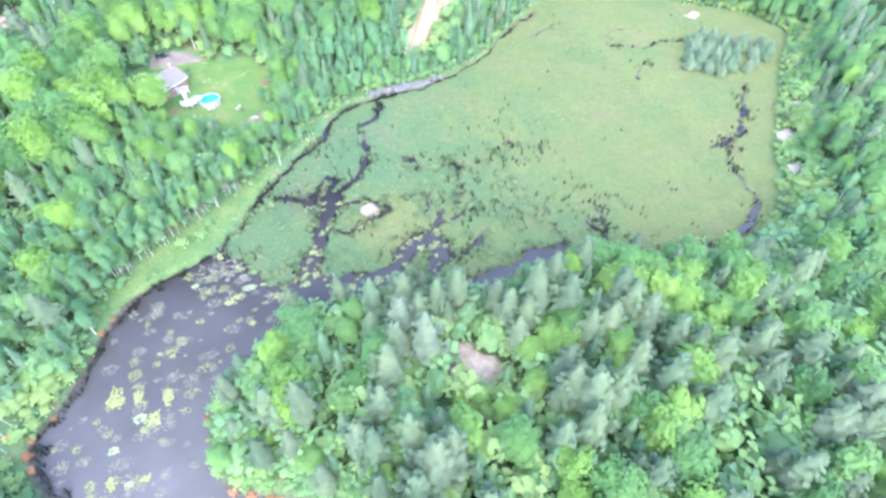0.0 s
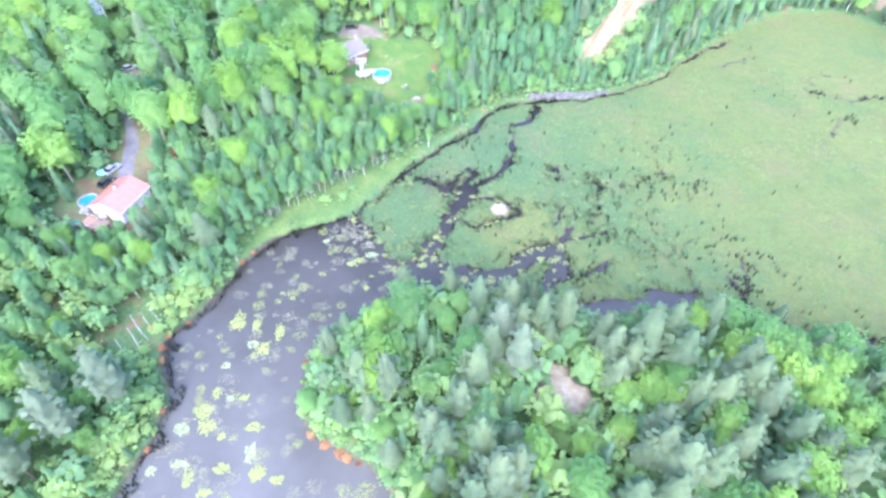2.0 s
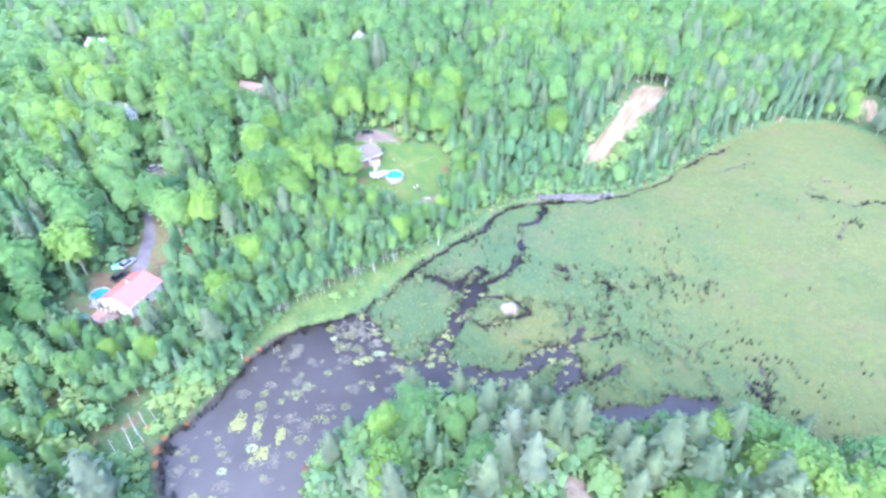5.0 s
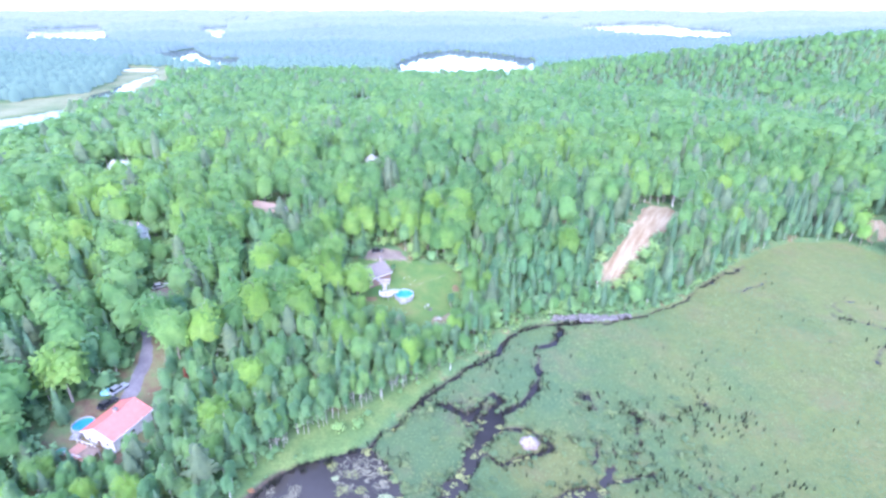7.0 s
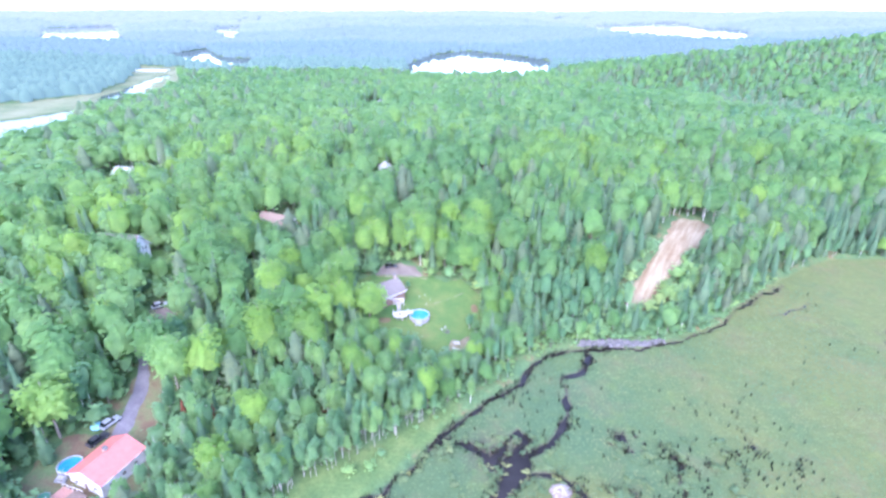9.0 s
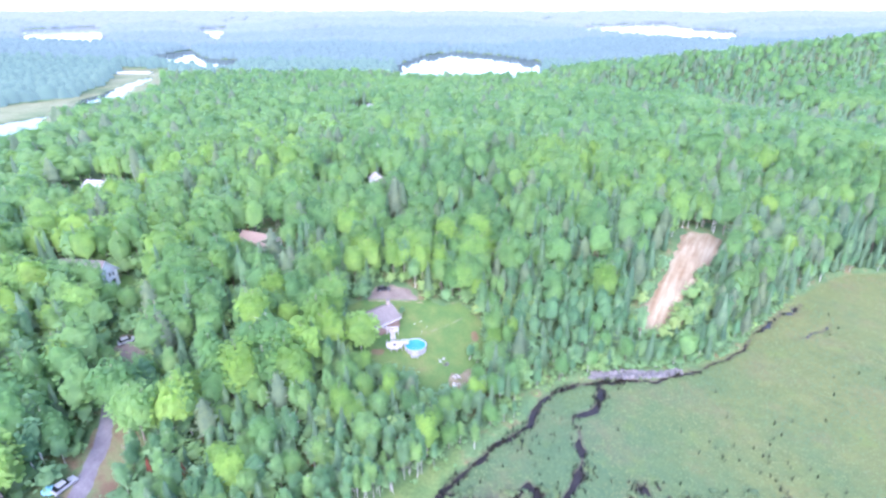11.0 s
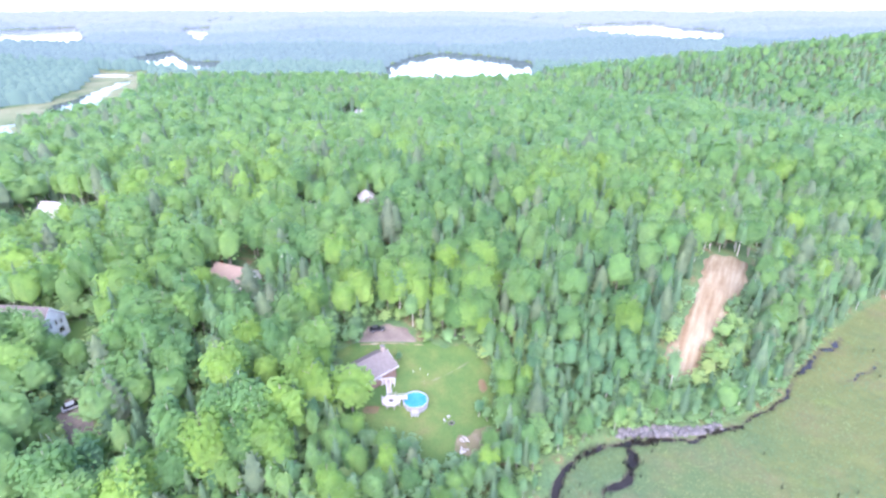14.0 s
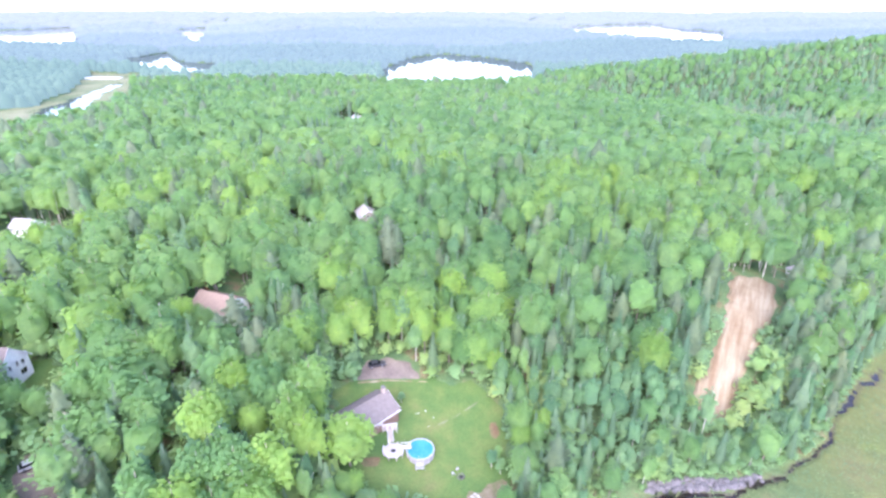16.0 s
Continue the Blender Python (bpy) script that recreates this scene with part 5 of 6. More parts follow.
def pool_deck(x, y, z):
    """An eight-sided white deck beside the pool, with a hatch, a rail and a gangway."""
    d = thing("pool_deck", x, y, z, 0, "eight-sided whitewashed deck with a dark hatch beside the round pool", "deck")
    r, high = 2.5, 1.1
    ring = [(r * math.cos(math.pi * (k + 0.5) / 4), r * 0.92 * math.sin(math.pi * (k + 0.5) / 4)) for k in range(8)]
    n = 22
    for k in range(n):
        y0, y1 = -r * 0.85 + r * 1.7 * k / n, -r * 0.85 + r * 1.7 * (k + 1) / n - 0.012
        w = min(r * 0.92, r * 1.30 - abs(y0 + y1) / 2 * 1.05)
        part("board", box((-w, y0, high - 0.04), (w, y1, high)), WHITE_DECK, d)
    for px, py in ring:
        part("post", box((px * 0.9 - 0.07, py * 0.85 - 0.07, -1.0), (px * 0.9 + 0.07, py * 0.85 + 0.07, high - 0.045)), WHITE_DECK, d)
        part("rail_post", box((px * 0.96 - 0.05, py * 0.9 - 0.05, high + 0.004), (px * 0.96 + 0.05, py * 0.9 + 0.05, high + 0.9)), WHITE_PAINT, d)
    for k in (3, 4, 5, 6):
        (ax, ay), (bx, by) = ring[k], ring[(k + 1) % 8]
        part("handrail", tube_bm((ax * 0.96, ay * 0.9, high + 0.93), (bx * 0.96, by * 0.9, high + 0.93), 0.06, n=6), WHITE_PAINT, d, "white handrail")
    part("hatch", box((-0.5, -0.55, high + 0.004), (0.5, 0.35, high + 0.05), 0.01), RUBBER, d, "dark square hatch")
    gang = part("gangway", box((1.6, 0.4, high + 0.006), (4.0, 1.5, high + 0.05)), WHITE_DECK, d, "white gangway to the pool")
    for yy in (0.42, 1.42):
        part("handrail", box((1.7, yy, high + 0.8), (3.9, yy + 0.07, high + 0.88)), WHITE_PAINT, gang)
        for xx in (1.75, 2.8, 3.8):
            part("rail_post", box((xx - 0.04, yy, high + 0.054), (xx + 0.04, yy + 0.07, high + 0.796)), WHITE_PAINT, gang)
    part("post", box((3.75, 0.9, -1.0), (3.9, 1.05, high)), WHITE_DECK, d)
    return d


def porch(x, y, z, turn):
    """A small porch with white stairs running down from it."""
    p = thing("porch", x, y, z, turn, "small porch with white posts and white stairs", "porch")
    part("platform", box((-1.7, 0.6, 0.9), (1.7, 2.2, 1.0), 0.01), DECK_WOOD, p)
    for u in (-1.6, -0.55, 0.55, 1.6):
        part("post", box((u - 0.07, 0.66, -0.8), (u + 0.07, 0.80, 2.5)), WHITE_PAINT, p)
    part("beam", box((-1.75, 0.64, 2.504), (1.75, 0.82, 2.66)), WHITE_PAINT, p)
    for u0, u1 in ((-1.6, -0.55), (0.55, 1.6)):
        part("handrail", box((u0 + 0.075, 0.69, 1.85), (u1 - 0.075, 0.77, 1.93)), WHITE_PAINT, p)
    for u in (-0.62, 0.5):
        part("stringer", prism([(0.62, 0.98), (0.62, 0.70), (-3.0, 0.62), (-3.0, 0.92)], 0, u, u + 0.12), WHITE_PAINT, p)
    for k in range(12):
        part("step", box((-0.49, 0.3 - 0.29 * k, 0.93 - 0.012 * k), (0.49, 0.54 - 0.29 * k, 0.97 - 0.012 * k)), DECK_WOOD, p)
    return p


def vehicle(name, x, y, turn, paint, label, l=4.6, w=1.8, h=1.5):
    z = float(ground_z(x, y)) + 0.14
    v = thing(name, x, y, z, turn, label, "car")
    body = prism([(-l / 2, 0.3), (l / 2, 0.3), (l / 2, 0.72), (l * 0.30, 0.86), (-l * 0.46, 0.90), (-l / 2, 0.8)], 1, -w / 2, w / 2)
    bmesh.ops.bevel(body, geom=body.edges[:], offset=0.05, segments=2, affect="EDGES")
    part("body", body, paint, v)
    cab = prism([(l * 0.22, 0.86), (l * 0.06, h), (-l * 0.32, h), (-l * 0.44, 0.88)], 1, -w / 2 + 0.1, w / 2 - 0.1)
    bmesh.ops.bevel(cab, geom=cab.edges[:], offset=0.05, segments=2, affect="EDGES")
    part("cabin", cab, GLASS, v, "dark glazed cabin")
    part("car_roof", box((-l * 0.31, -w / 2 + 0.13, h - 0.02), (l * 0.055, w / 2 - 0.13, h + 0.03), 0.012), paint, v)
    for s in (-1, 1):
        for u in (-l * 0.31, l * 0.31):
            wh = part("wheel", tube_bm((u, s * (w / 2 - 0.2), 0.32), (u, s * (w / 2 + 0.01), 0.32), 0.32, n=14), RUBBER, v)
            part("rim", tube_bm((u, s * (w / 2 + 0.011), 0.32), (u, s * (w / 2 + 0.03), 0.32), 0.18, n=10), SILVER, wh)
        part("headlight", box((l / 2 - 0.03, s * w * 0.36 - 0.16, 0.58), (l / 2 + 0.02, s * w * 0.36 + 0.16, 0.70)), WHITE_PLASTIC, v)
    return v


# ---- the red-roofed house ----
gz = lambda x, y: float(ground_z(x, y))
_z = gz(-64, 24)
house("house", "white house under a faded red metal roof", -65.4, 26.4, _z, -18, 8.8, 10.2, 3.4, 1.9, WHITE_PAINT, RED_ROOF,
      front=[(-3.4, -2.2, 0.9, 2.1), (1.8, 3.2, 0.9, 2.1)], east=[(-3.6, -2.4, 0.9, 2.0), (-0.6, 0.5, 0.9, 2.0), (2.4, 3.4, 0.9, 2.0), (-3.0, -2.2, -1.9, -1.2)],
      west=[(-2, -0.8, 0.9, 2.0)], door=(-0.7, 0.3, 0.0, 2.05), chimney=(-0.3, 0.6, 6.3))
round_pool(-73.0, 25.6, gz(-73, 25.6), 2.35, 1.2, "round above-ground pool beside the red-roofed house")
deck(-69.6, 18.6, gz(-69.6, 18.6), -18, 5.6, 3.6, 0.9, RED_DECK, "reddish wooden deck in front of the red-roofed house")
vehicle("car", -71.6, 32.8, 68, DARK_METAL, "dark car parked beside the asphalt driveway")
vehicle("car", -71.6, 37.6, 66, SILVER, "silver car parked beside the asphalt driveway")


def canopy(x, y):
    """A garden canopy: a low brown hipped roof on four posts."""
    c = thing("garden_canopy", x, y, gz(x, y), -18, "brown hipped garden canopy on four pale posts", "canopy")
    for u in (-1.4, 1.4):
        for v in (-1.2, 1.2):
            part("post", box((u - 0.06, v - 0.06, -0.6), (u + 0.06, v + 0.06, 2.2)), WHITE_PAINT, c)
    bm = bmesh.new()
    low = [bm.verts.new((u, v, 2.2)) for u, v in ((-1.8, -1.6), (1.8, -1.6), (1.8, 1.6), (-1.8, 1.6))]
    mid = [bm.verts.new((u, v, 2.75)) for u, v in ((-0.7, -0.6), (0.7, -0.6), (0.7, 0.6), (-0.7, 0.6))]
    for k in range(4):
        bm.faces.new((low[k], low[(k + 1) % 4], mid[(k + 1) % 4], mid[k]))
    bm.faces.new(mid)
    bm.faces.new(low[::-1])
    part("canopy_roof", bm, BROWN_ROOF, c, "faded brown canopy roof")
    part("vent", box((-0.5, -0.4, 2.754), (0.5, 0.4, 2.9), 0.03), BROWN_ROOF, c)


def trampoline(x, y):
    """A small round trampoline with a green mat."""
    t = thing("trampoline", x, y, gz(x, y) + 0.1, 0, "small round trampoline with a green mat", "trampoline")
    bm = bmesh.new()
    bmesh.ops.create_circle(bm, cap_ends=True, segments=24, radius=1.05)
    bmesh.ops.translate(bm, vec=(0, 0, 0.55), verts=bm.verts[:])
    part("mat", bm, GREEN_MAT, t, "faded green mat")
    part("frame", ring_bm(1.06, 1.2, 0.5, 0.58, 24), GREY_PANEL, t)
    for k in range(4):
        a = math.pi * (k + 0.5) / 2
        part("leg", tube_bm((1.13 * math.cos(a), 1.13 * math.sin(a), -0.4), (1.13 * math.cos(a), 1.13 * math.sin(a), 0.5), 0.03), GREY_PANEL, t)


def barrel(x, y, mat, label):
    b = thing("barrel", x, y, gz(x, y), 0, label, "barrel")
    part("drum", tube_bm((0, 0, -0.1), (0, 0, 0.95), 0.42, 0.40, 16), mat, b)
    part("lid", tube_bm((0, 0, 0.954), (0, 0, 1.0), 0.43, 0.41, 16), WHITE_PLASTIC, b)


GREEN_MAT = surface("faded_green_mat", (0.06, 0.19, 0.12), (0.09, 0.25, 0.16), 3, 0.8)
canopy(-66.9, 17.6)
trampoline(-73.6, 18.2)
barrel(-63.9, 18.6, BLUE_TARP, "light blue plastic barrel beside the garden canopy")
barrel(-63.2, 19.5, WHITE_PLASTIC, "white plastic barrel beside the garden canopy")


def tarp_heap():
    t = thing("covered_heap", -74.0, 36.6, gz(-74, 36.6), 20, "heap under a light blue tarp by the driveway", "tarp")
    bm = bmesh.new()
    bmesh.ops.create_icosphere(bm, subdivisions=3, radius=1.0)
    for v in bm.verts:
        v.co = Vector((v.co.x * 1.5, v.co.y * 1.2, max(-0.2, v.co.z) * (0.9 + 0.25 * noise.noise(v.co * 2.1))))
    part("tarp", bm, BLUE_TARP, t)
    bm = bmesh.new()
    for k in range(7):
        a = k * 0.9
        add_box(bm, (1.5 * math.cos(a) - 0.15, 1.2 * math.sin(a) - 0.15, -0.2), (1.5 * math.cos(a) + 0.15, 1.2 * math.sin(a) + 0.15, 0.15))
    part("weight_stone", bm, STONE, t)


tarp_heap()

# ---- the grey house and its garden ----
_z = gz(-15, 101.5)
house("house", "brown house under a grey-brown shingle roof", -17.0, 96.0, _z - 0.2, -47, 8.6, 14.0, 2.5, 2.5, BROWN_WALL, GREY_ROOF,
      front=[(-3.2, -1.4, 0.7, 2.1), (1.4, 3.2, 0.7, 2.1)], east=[(-2.5, -1.2, 0.9, 2.0), (1, 2.2, 0.9, 2.0)], west=[(-2, -0.8, 0.9, 2.0)],
      door=(-0.6, 0.5, 0.0, 2.1), chimney=(0.0, 6.2, 6.8))
round_pool(-3.6, 89.2, gz(-3.6, 89.2), 3.1, 1.3, "round above-ground pool with a white ribbed wall on the lawn")
pool_deck(-9.6, 88.4, gz(-9.6, 88.4))
porch(-10.6, 93.3, gz(-10.6, 93.3), 8)
patch("garden_path", [(-20, 108.4), (-12, 110.6), (-1, 111.6), (-1, 110.8), (-12, 109.7), (-20, 107.6)], SAND_MAT, "pale sandy path along the lawn's edge", "path", 0.4, 0.14, 0.2)
patch("bare_patch", [(6, 76), (7.4, 80), (10.7, 83.1), (16.2, 84), (14.4, 77.6), (9.1, 74)], DRY_EARTH, "bare sandy spot with scrap in the grass", "bare ground", 0.5, 0.12, 1.2)
patch("bare_soil", [(13.1, 99.9), (14.9, 100), (15.4, 96.7), (13.9, 94.5), (12.5, 95.9)], RUST_SOIL, "bare rust-brown soil at the lawn's edge", "bare ground", 0.4, 0.1, 0.5, 0.03)
patch("maple_soil", [(-16.2, 87.6), (-11.8, 87.6), (-12.6, 85), (-16, 83.6), (-17.5, 85.5)], RUST_SOIL, "bare rust-brown soil under the garden maple", "bare ground", 0.4, 0.1, 0.6, 0.03)
patch("worn_track", [(-1, 96.2), (5, 100.2), (9, 103.6), (14, 107.8), (13.4, 108.6), (8.4, 104.6), (4.6, 101.2), (-1.4, 97)], TAN_MAT, "faint dry foot track across the lawn", "path", 0.35, 0.1, 0.25, 0.02)
vehicle("car", -79.6, 78.2, 40, SILVER, "white car standing under tall trees")
vehicle("car", -15.6, 114.6, 15, DARK_METAL, "dark car on the gravel yard")


def garden_chair():
    c = thing("garden_chair", 4.6, 85.6, gz(4.6, 85.6), 200, "white plastic garden chair on the lawn", "chair", "garden chairs")
    part("seat", box((-0.26, -0.26, 0.40), (0.26, 0.26, 0.45), 0.015), WHITE_PLASTIC, c)
    part("backrest", box((-0.26, 0.22, 0.454), (0.26, 0.28, 1.0), 0.015), WHITE_PLASTIC, c)
    for u in (-0.23, 0.23):
        for v in (-0.23, 0.23):
            part("leg", box((u - 0.03, v - 0.03, -0.05), (u + 0.03, v + 0.03, 0.396)), WHITE_PLASTIC, c)
        part("armrest", box((u - 0.035, -0.25, 0.62), (u + 0.035, 0.215, 0.66)), WHITE_PLASTIC, c)
    return c


_c = garden_chair()
for x, y, a in ((3.7, 84.3, 120),):
    copy_thing(_c, pose(x, y, gz(x, y) + 0.05, 0, 0, a))


def lawn_stone(x, y, size):
    """A half-buried pale stone."""
    t = thing("lawn_stone", x, y, gz(x, y) + 0.06, x * 40 % 360, "small pale stone lying in the mown grass", "stone", "stones on the lawn")
    bm = bmesh.new()
    bmesh.ops.create_icosphere(bm, subdivisions=2, radius=size)
    for v in bm.verts:
        v.co = Vector((v.co.x * 1.3, v.co.y, v.co.z * 0.6)) * (0.9 + 0.25 * noise.noise(v.co * 4 + Vector((x, y, 0))))
    part("stone", bm, CONCRETE, t)


for x, y, size in ((-4.5, 100.5, 0.17), (-2.6, 101.6, 0.16), (-0.6, 99.8, 0.15), (-1.9, 96.9, 0.14)):
    lawn_stone(x, y, size)


def fire_ring():
    f = thing("fire_ring", 5.3, 84.0, gz(5.3, 84), 0, "ring of stones round a burnt fire place on the lawn", "fire pit")
    r = random.Random(4)
    for k in range(11):
        a = 2 * math.pi * k / 11
        bm = bmesh.new()
        bmesh.ops.create_icosphere(bm, subdivisions=1, radius=0.2)
        for v in bm.verts:
            v.co = v.co * r.uniform(0.8, 1.2) + Vector((0.75 * math.cos(a), 0.75 * math.sin(a), 0.1))
        part("stone", bm, STONE, f)
    bm = bmesh.new()
    bmesh.ops.create_cone(bm, cap_ends=True, segments=12, radius1=0.6, radius2=0.3, depth=0.2, matrix=Matrix.Translation((0, 0, 0.05)))
    part("ash", bm, RUBBER, f, "black ash and charred wood")


fire_ring()


def scrap_pile(x, y):
    s = thing("scrap_pile", x, y, gz(x, y), 0, "pale pile of boards and scrap on bare ground", "pile")
    r = random.Random(int(x * 10))
    for k in range(9):
        ob = part("plank", box((-0.55, -0.1, 0), (0.55, 0.1, 0.06), 0.01), DEAD_WOOD, s)
        ob.matrix_basis = pose(r.uniform(-0.9, 0.9), r.uniform(-0.6, 0.6), 0.08 + 0.05 * k, r.uniform(-8, 8), r.uniform(-8, 8), r.uniform(0, 180))


scrap_pile(8.3, 79.0)
scrap_pile(8.0, 75.8)

# ---- houses among the trees ----
house("house", "white gabled house with many windows and a grey roof", -100.5, 98.2, gz(-100.5, 98.2) + 0.3, 84, 8.0, 13.0, 4.6, 4.0, WHITE_PAINT, GREY_ROOF,
      front=[(-2.9, -1.9, 2.9, 4.3), (-1.4, -0.5, 3.2, 5.4), (0.5, 1.4, 3.2, 5.4), (1.9, 2.9, 2.9, 4.3), (-2.8, -1.0, 0.6, 2.2), (1.0, 2.8, 0.6, 2.2)],
      east=[(-3, -1.8, 0.9, 2.2), (1, 2.2, 0.9, 2.2)], over=0.6)
house("house", "white-gabled house with a pinkish brown roof", -59.6, 127.6, gz(-58.6, 127.8) + 0.8, 68, 8.6, 12.0, 3.2, 2.6, WHITE_PAINT, BROWN_ROOF,
      front=[(-2.5, -1.2, 0.9, 2.1), (1.2, 2.5, 0.9, 2.1)], east=[(-2, -0.8, 0.9, 2.0)])
house("house", "white house with a pale metal roof on the hill", -146, 178, gz(-146, 178) + 0.2, 80, 6.6, 8.0, 3.4, 2.0, WHITE_PAINT, PALE_ROOF,
      front=[(-2.5, -1.2, 1.0, 2.3), (1.2, 2.5, 1.0, 2.3)], west=[(-2, -0.8, 1.0, 2.3), (1, 2.2, 1.0, 2.3)])
house("garage", "pale garage with a light metal roof", -133.5, 172.5, gz(-133.5, 172.5) + 0.2, 75, 5.6, 7.0, 2.9, 1.6, BEIGE_WALL, PALE_ROOF, front=[(-2.0, 2.0, 0.2, 2.4)])
house("house", "grey house half hidden among maples", -25.8, 187, gz(-25.8, 187) + 0.4, 20, 6.0, 7.0, 4.4, 2.0, BEIGE_WALL, PALE_ROOF,
      front=[(-2.5, -1.2, 1.0, 2.3), (1.2, 2.5, 1.0, 2.3), (-0.7, 0.7, 3.6, 5.0)])
house("house", "pale house beside a far clearing", -55, 393, gz(-55, 393) + 0.3, 40, 9.0, 11.0, 4.6, 2.6, WHITE_PAINT, PALE_ROOF, front=[(-2.5, -1.2, 1.0, 2.3), (1.2, 2.5, 1.0, 2.3)])
house("shed", "small tan shed at the top of the sand track", 127.5, 165, gz(127.5, 165) + 0.2, -30, 3.4, 4.4, 2.2, 1.1, BEIGE_WALL, PALE_ROOF, front=[(-0.5, 0.5, 0.9, 1.7)])
house("house", "white house with a red-brown wall beyond the marsh", 277, 262, gz(277, 262) + 0.3, -35, 9.0, 12.0, 4.4, 2.6, BROWN_WALL, PALE_ROOF,
      front=[(-3, -1.4, 1.0, 2.4), (1.4, 3, 1.0, 2.4)], west=[(-3, -1.6, 1.0, 2.2), (1.6, 3, 1.0, 2.2)])
patch("far_clearing", [(-70, 376), (-42, 376), (-42, 400), (-52, 416), (-72, 420)], SAND_MAT, "pale bare ground of a far clearing", "clearing", 2.0, 0.4, 3.0)
patch("marsh_head_sand", [(205, 166.6), (213.5, 164.4), (206, 147.4), (196.4, 146.3)], SAND_MAT, "pale bare ground at the head of the marsh", "bare ground", 1.0, 0.4, 1.5)
vehicle("car", -126.5, 162, 30, SILVER, "pale car beside the hill garage")


# ---- water's edge ----
def lodge():
    """The beaver lodge: a mound of dry mud laid over with sticks."""
    b = thing("beaver_lodge", 31.0, 27.4, 0.0, 0, "pale dry beaver lodge of mud and sticks in the marsh", "beaver lodge")
    bm = bmesh.new()
    bmesh.ops.create_icosphere(bm, subdivisions=4, radius=1.0)
    for v in bm.verts:
        n = noise.noise(v.co * 2.3) * 0.18 + noise.noise(v.co * 6.0) * 0.07
        v.co = Vector((v.co.x * 2.5 * (1 + n), v.co.y * 2.3 * (1 + n), (max(v.co.z, -0.4) * 1.35) * (1 + n)))
    part("mound", bm, MUD_STICKS, b)
    r = random.Random(8)
    for k in range(46):
        a, f = r.uniform(0, 6.28), r.uniform(0.15, 0.95)
        x, y = 2.4 * f * math.cos(a), 2.2 * f * math.sin(a)
        z = 1.38 * math.sqrt(max(0.0, 1 - f * f)) + 0.04
        ob = part("stick", tube_bm((-0.7, 0, 0), (0.7, 0, 0), 0.05, 0.03, 5), DEAD_WOOD, b)
        ob.matrix_basis = pose(x, y, z, 0, r.uniform(-10, 10) + 30 * f, math.degrees(a) + r.uniform(-60, 60))


lodge()


def boulder_bank():
    """Broken grey stone along the northern channel."""
    b = thing("boulder_bank", 57, 83.4, 0.4, 0, "bank of broken grey boulders along the channel", "boulders")
    r = random.Random(12)
    shapes = []
    for k in range(5):
        bm = bmesh.new()
        bmesh.ops.create_icosphere(bm, subdivisions=2, radius=0.5)
        for v in bm.verts:
            c = v.co * 1.0
            v.co = Vector((c.x * 1.2, c.y, c.z * 0.75)) * (1 + 0.45 * noise.noise(c * 2.2 + Vector((k * 5, 0, 0))))
        me = bpy.data.meshes.new("boulder")
        bm.to_mesh(me)
        bm.free()
        me.materials.append(STONE)
        shapes.append(me)
    made = 0
    while made < 230:
        x, y = r.uniform(45.5, 73), r.uniform(81.2, 85.6)
        if not inside(np.array([x]), np.array([y]), SHORE_ROCKS)[0]:
            continue
        ob = new("boulder", shapes[made % 5])
        ob.parent = b
        s = r.uniform(0.4, 1.0) + r.random() ** 4
        ob.matrix_basis = pose(x - 57, y - 83.4, gz(x, y) - 0.4 + 0.12 * s, r.uniform(-20, 20), r.uniform(-20, 20), r.uniform(0, 360)) @ Matrix.Diagonal((s, s, s, 1))
        made += 1


boulder_bank()


def lily_material(name, a, b):
    m = Mat(name, 0.55, 0.3)
    m.color(m.ramp(m.island(), (0.0, a), (1.0, b)))
    return m.m


LILY = lily_material("yellow_green_lily_pads", (0.175, 0.205, 0.060), (0.260, 0.275, 0.090))
LILY_PALE = lily_material("pale_lily_pads", (0.195, 0.235, 0.110), (0.270, 0.300, 0.150))
WEED = lily_material("brownish_floating_weed", (0.130, 0.125, 0.085), (0.210, 0.200, 0.125))


def pad_arrays(x, y, rx, ry, count, size, seed):
    """Floating leaves in one ragged patch."""
    r = np.random.default_rng(seed)
    a, d = r.uniform(0, 6.283, count), np.sqrt(r.random(count))
    wob = 0.72 + 0.45 * vnoise(np.cos(a) * 3 + seed, np.sin(a) * 3, 1.3, seed % 9)
    d = d * (0.86 + 0.5 * r.random(count) ** 3)
    px, py = x + rx * d * wob * np.cos(a), y + ry * d * wob * np.sin(a)
    s = size * r.uniform(0.6, 1.3, count)
    n = 7
    t = np.arange(n) * 2 * np.pi / n * 0.94
    v = np.zeros((count, n, 3))
    v[:, :, 0] = px[:, None] + s[:, None] * np.cos(t + a[:, None])
    v[:, :, 1] = py[:, None] + s[:, None] * np.sin(t + a[:, None])
    v[:, :, 2] = r.uniform(0.015, 0.06, count)[:, None]
    return v.reshape(-1, 3)


def pads(name, label, rows, mat):
    """All floating leaves of one sort."""
    v = np.concatenate([pad_arrays(*row) for row in rows])
    k = (np.arange(len(v) // 7) * 7)[:, None, None]
    tri = np.array([(0, i, i + 1) for i in range(1, 6)])
    tagged(new(name, mesh_of(name, v, None, (tri[None] + k).reshape(-1, 3), mats=[mat])), label, "water plants", kind="stuff")


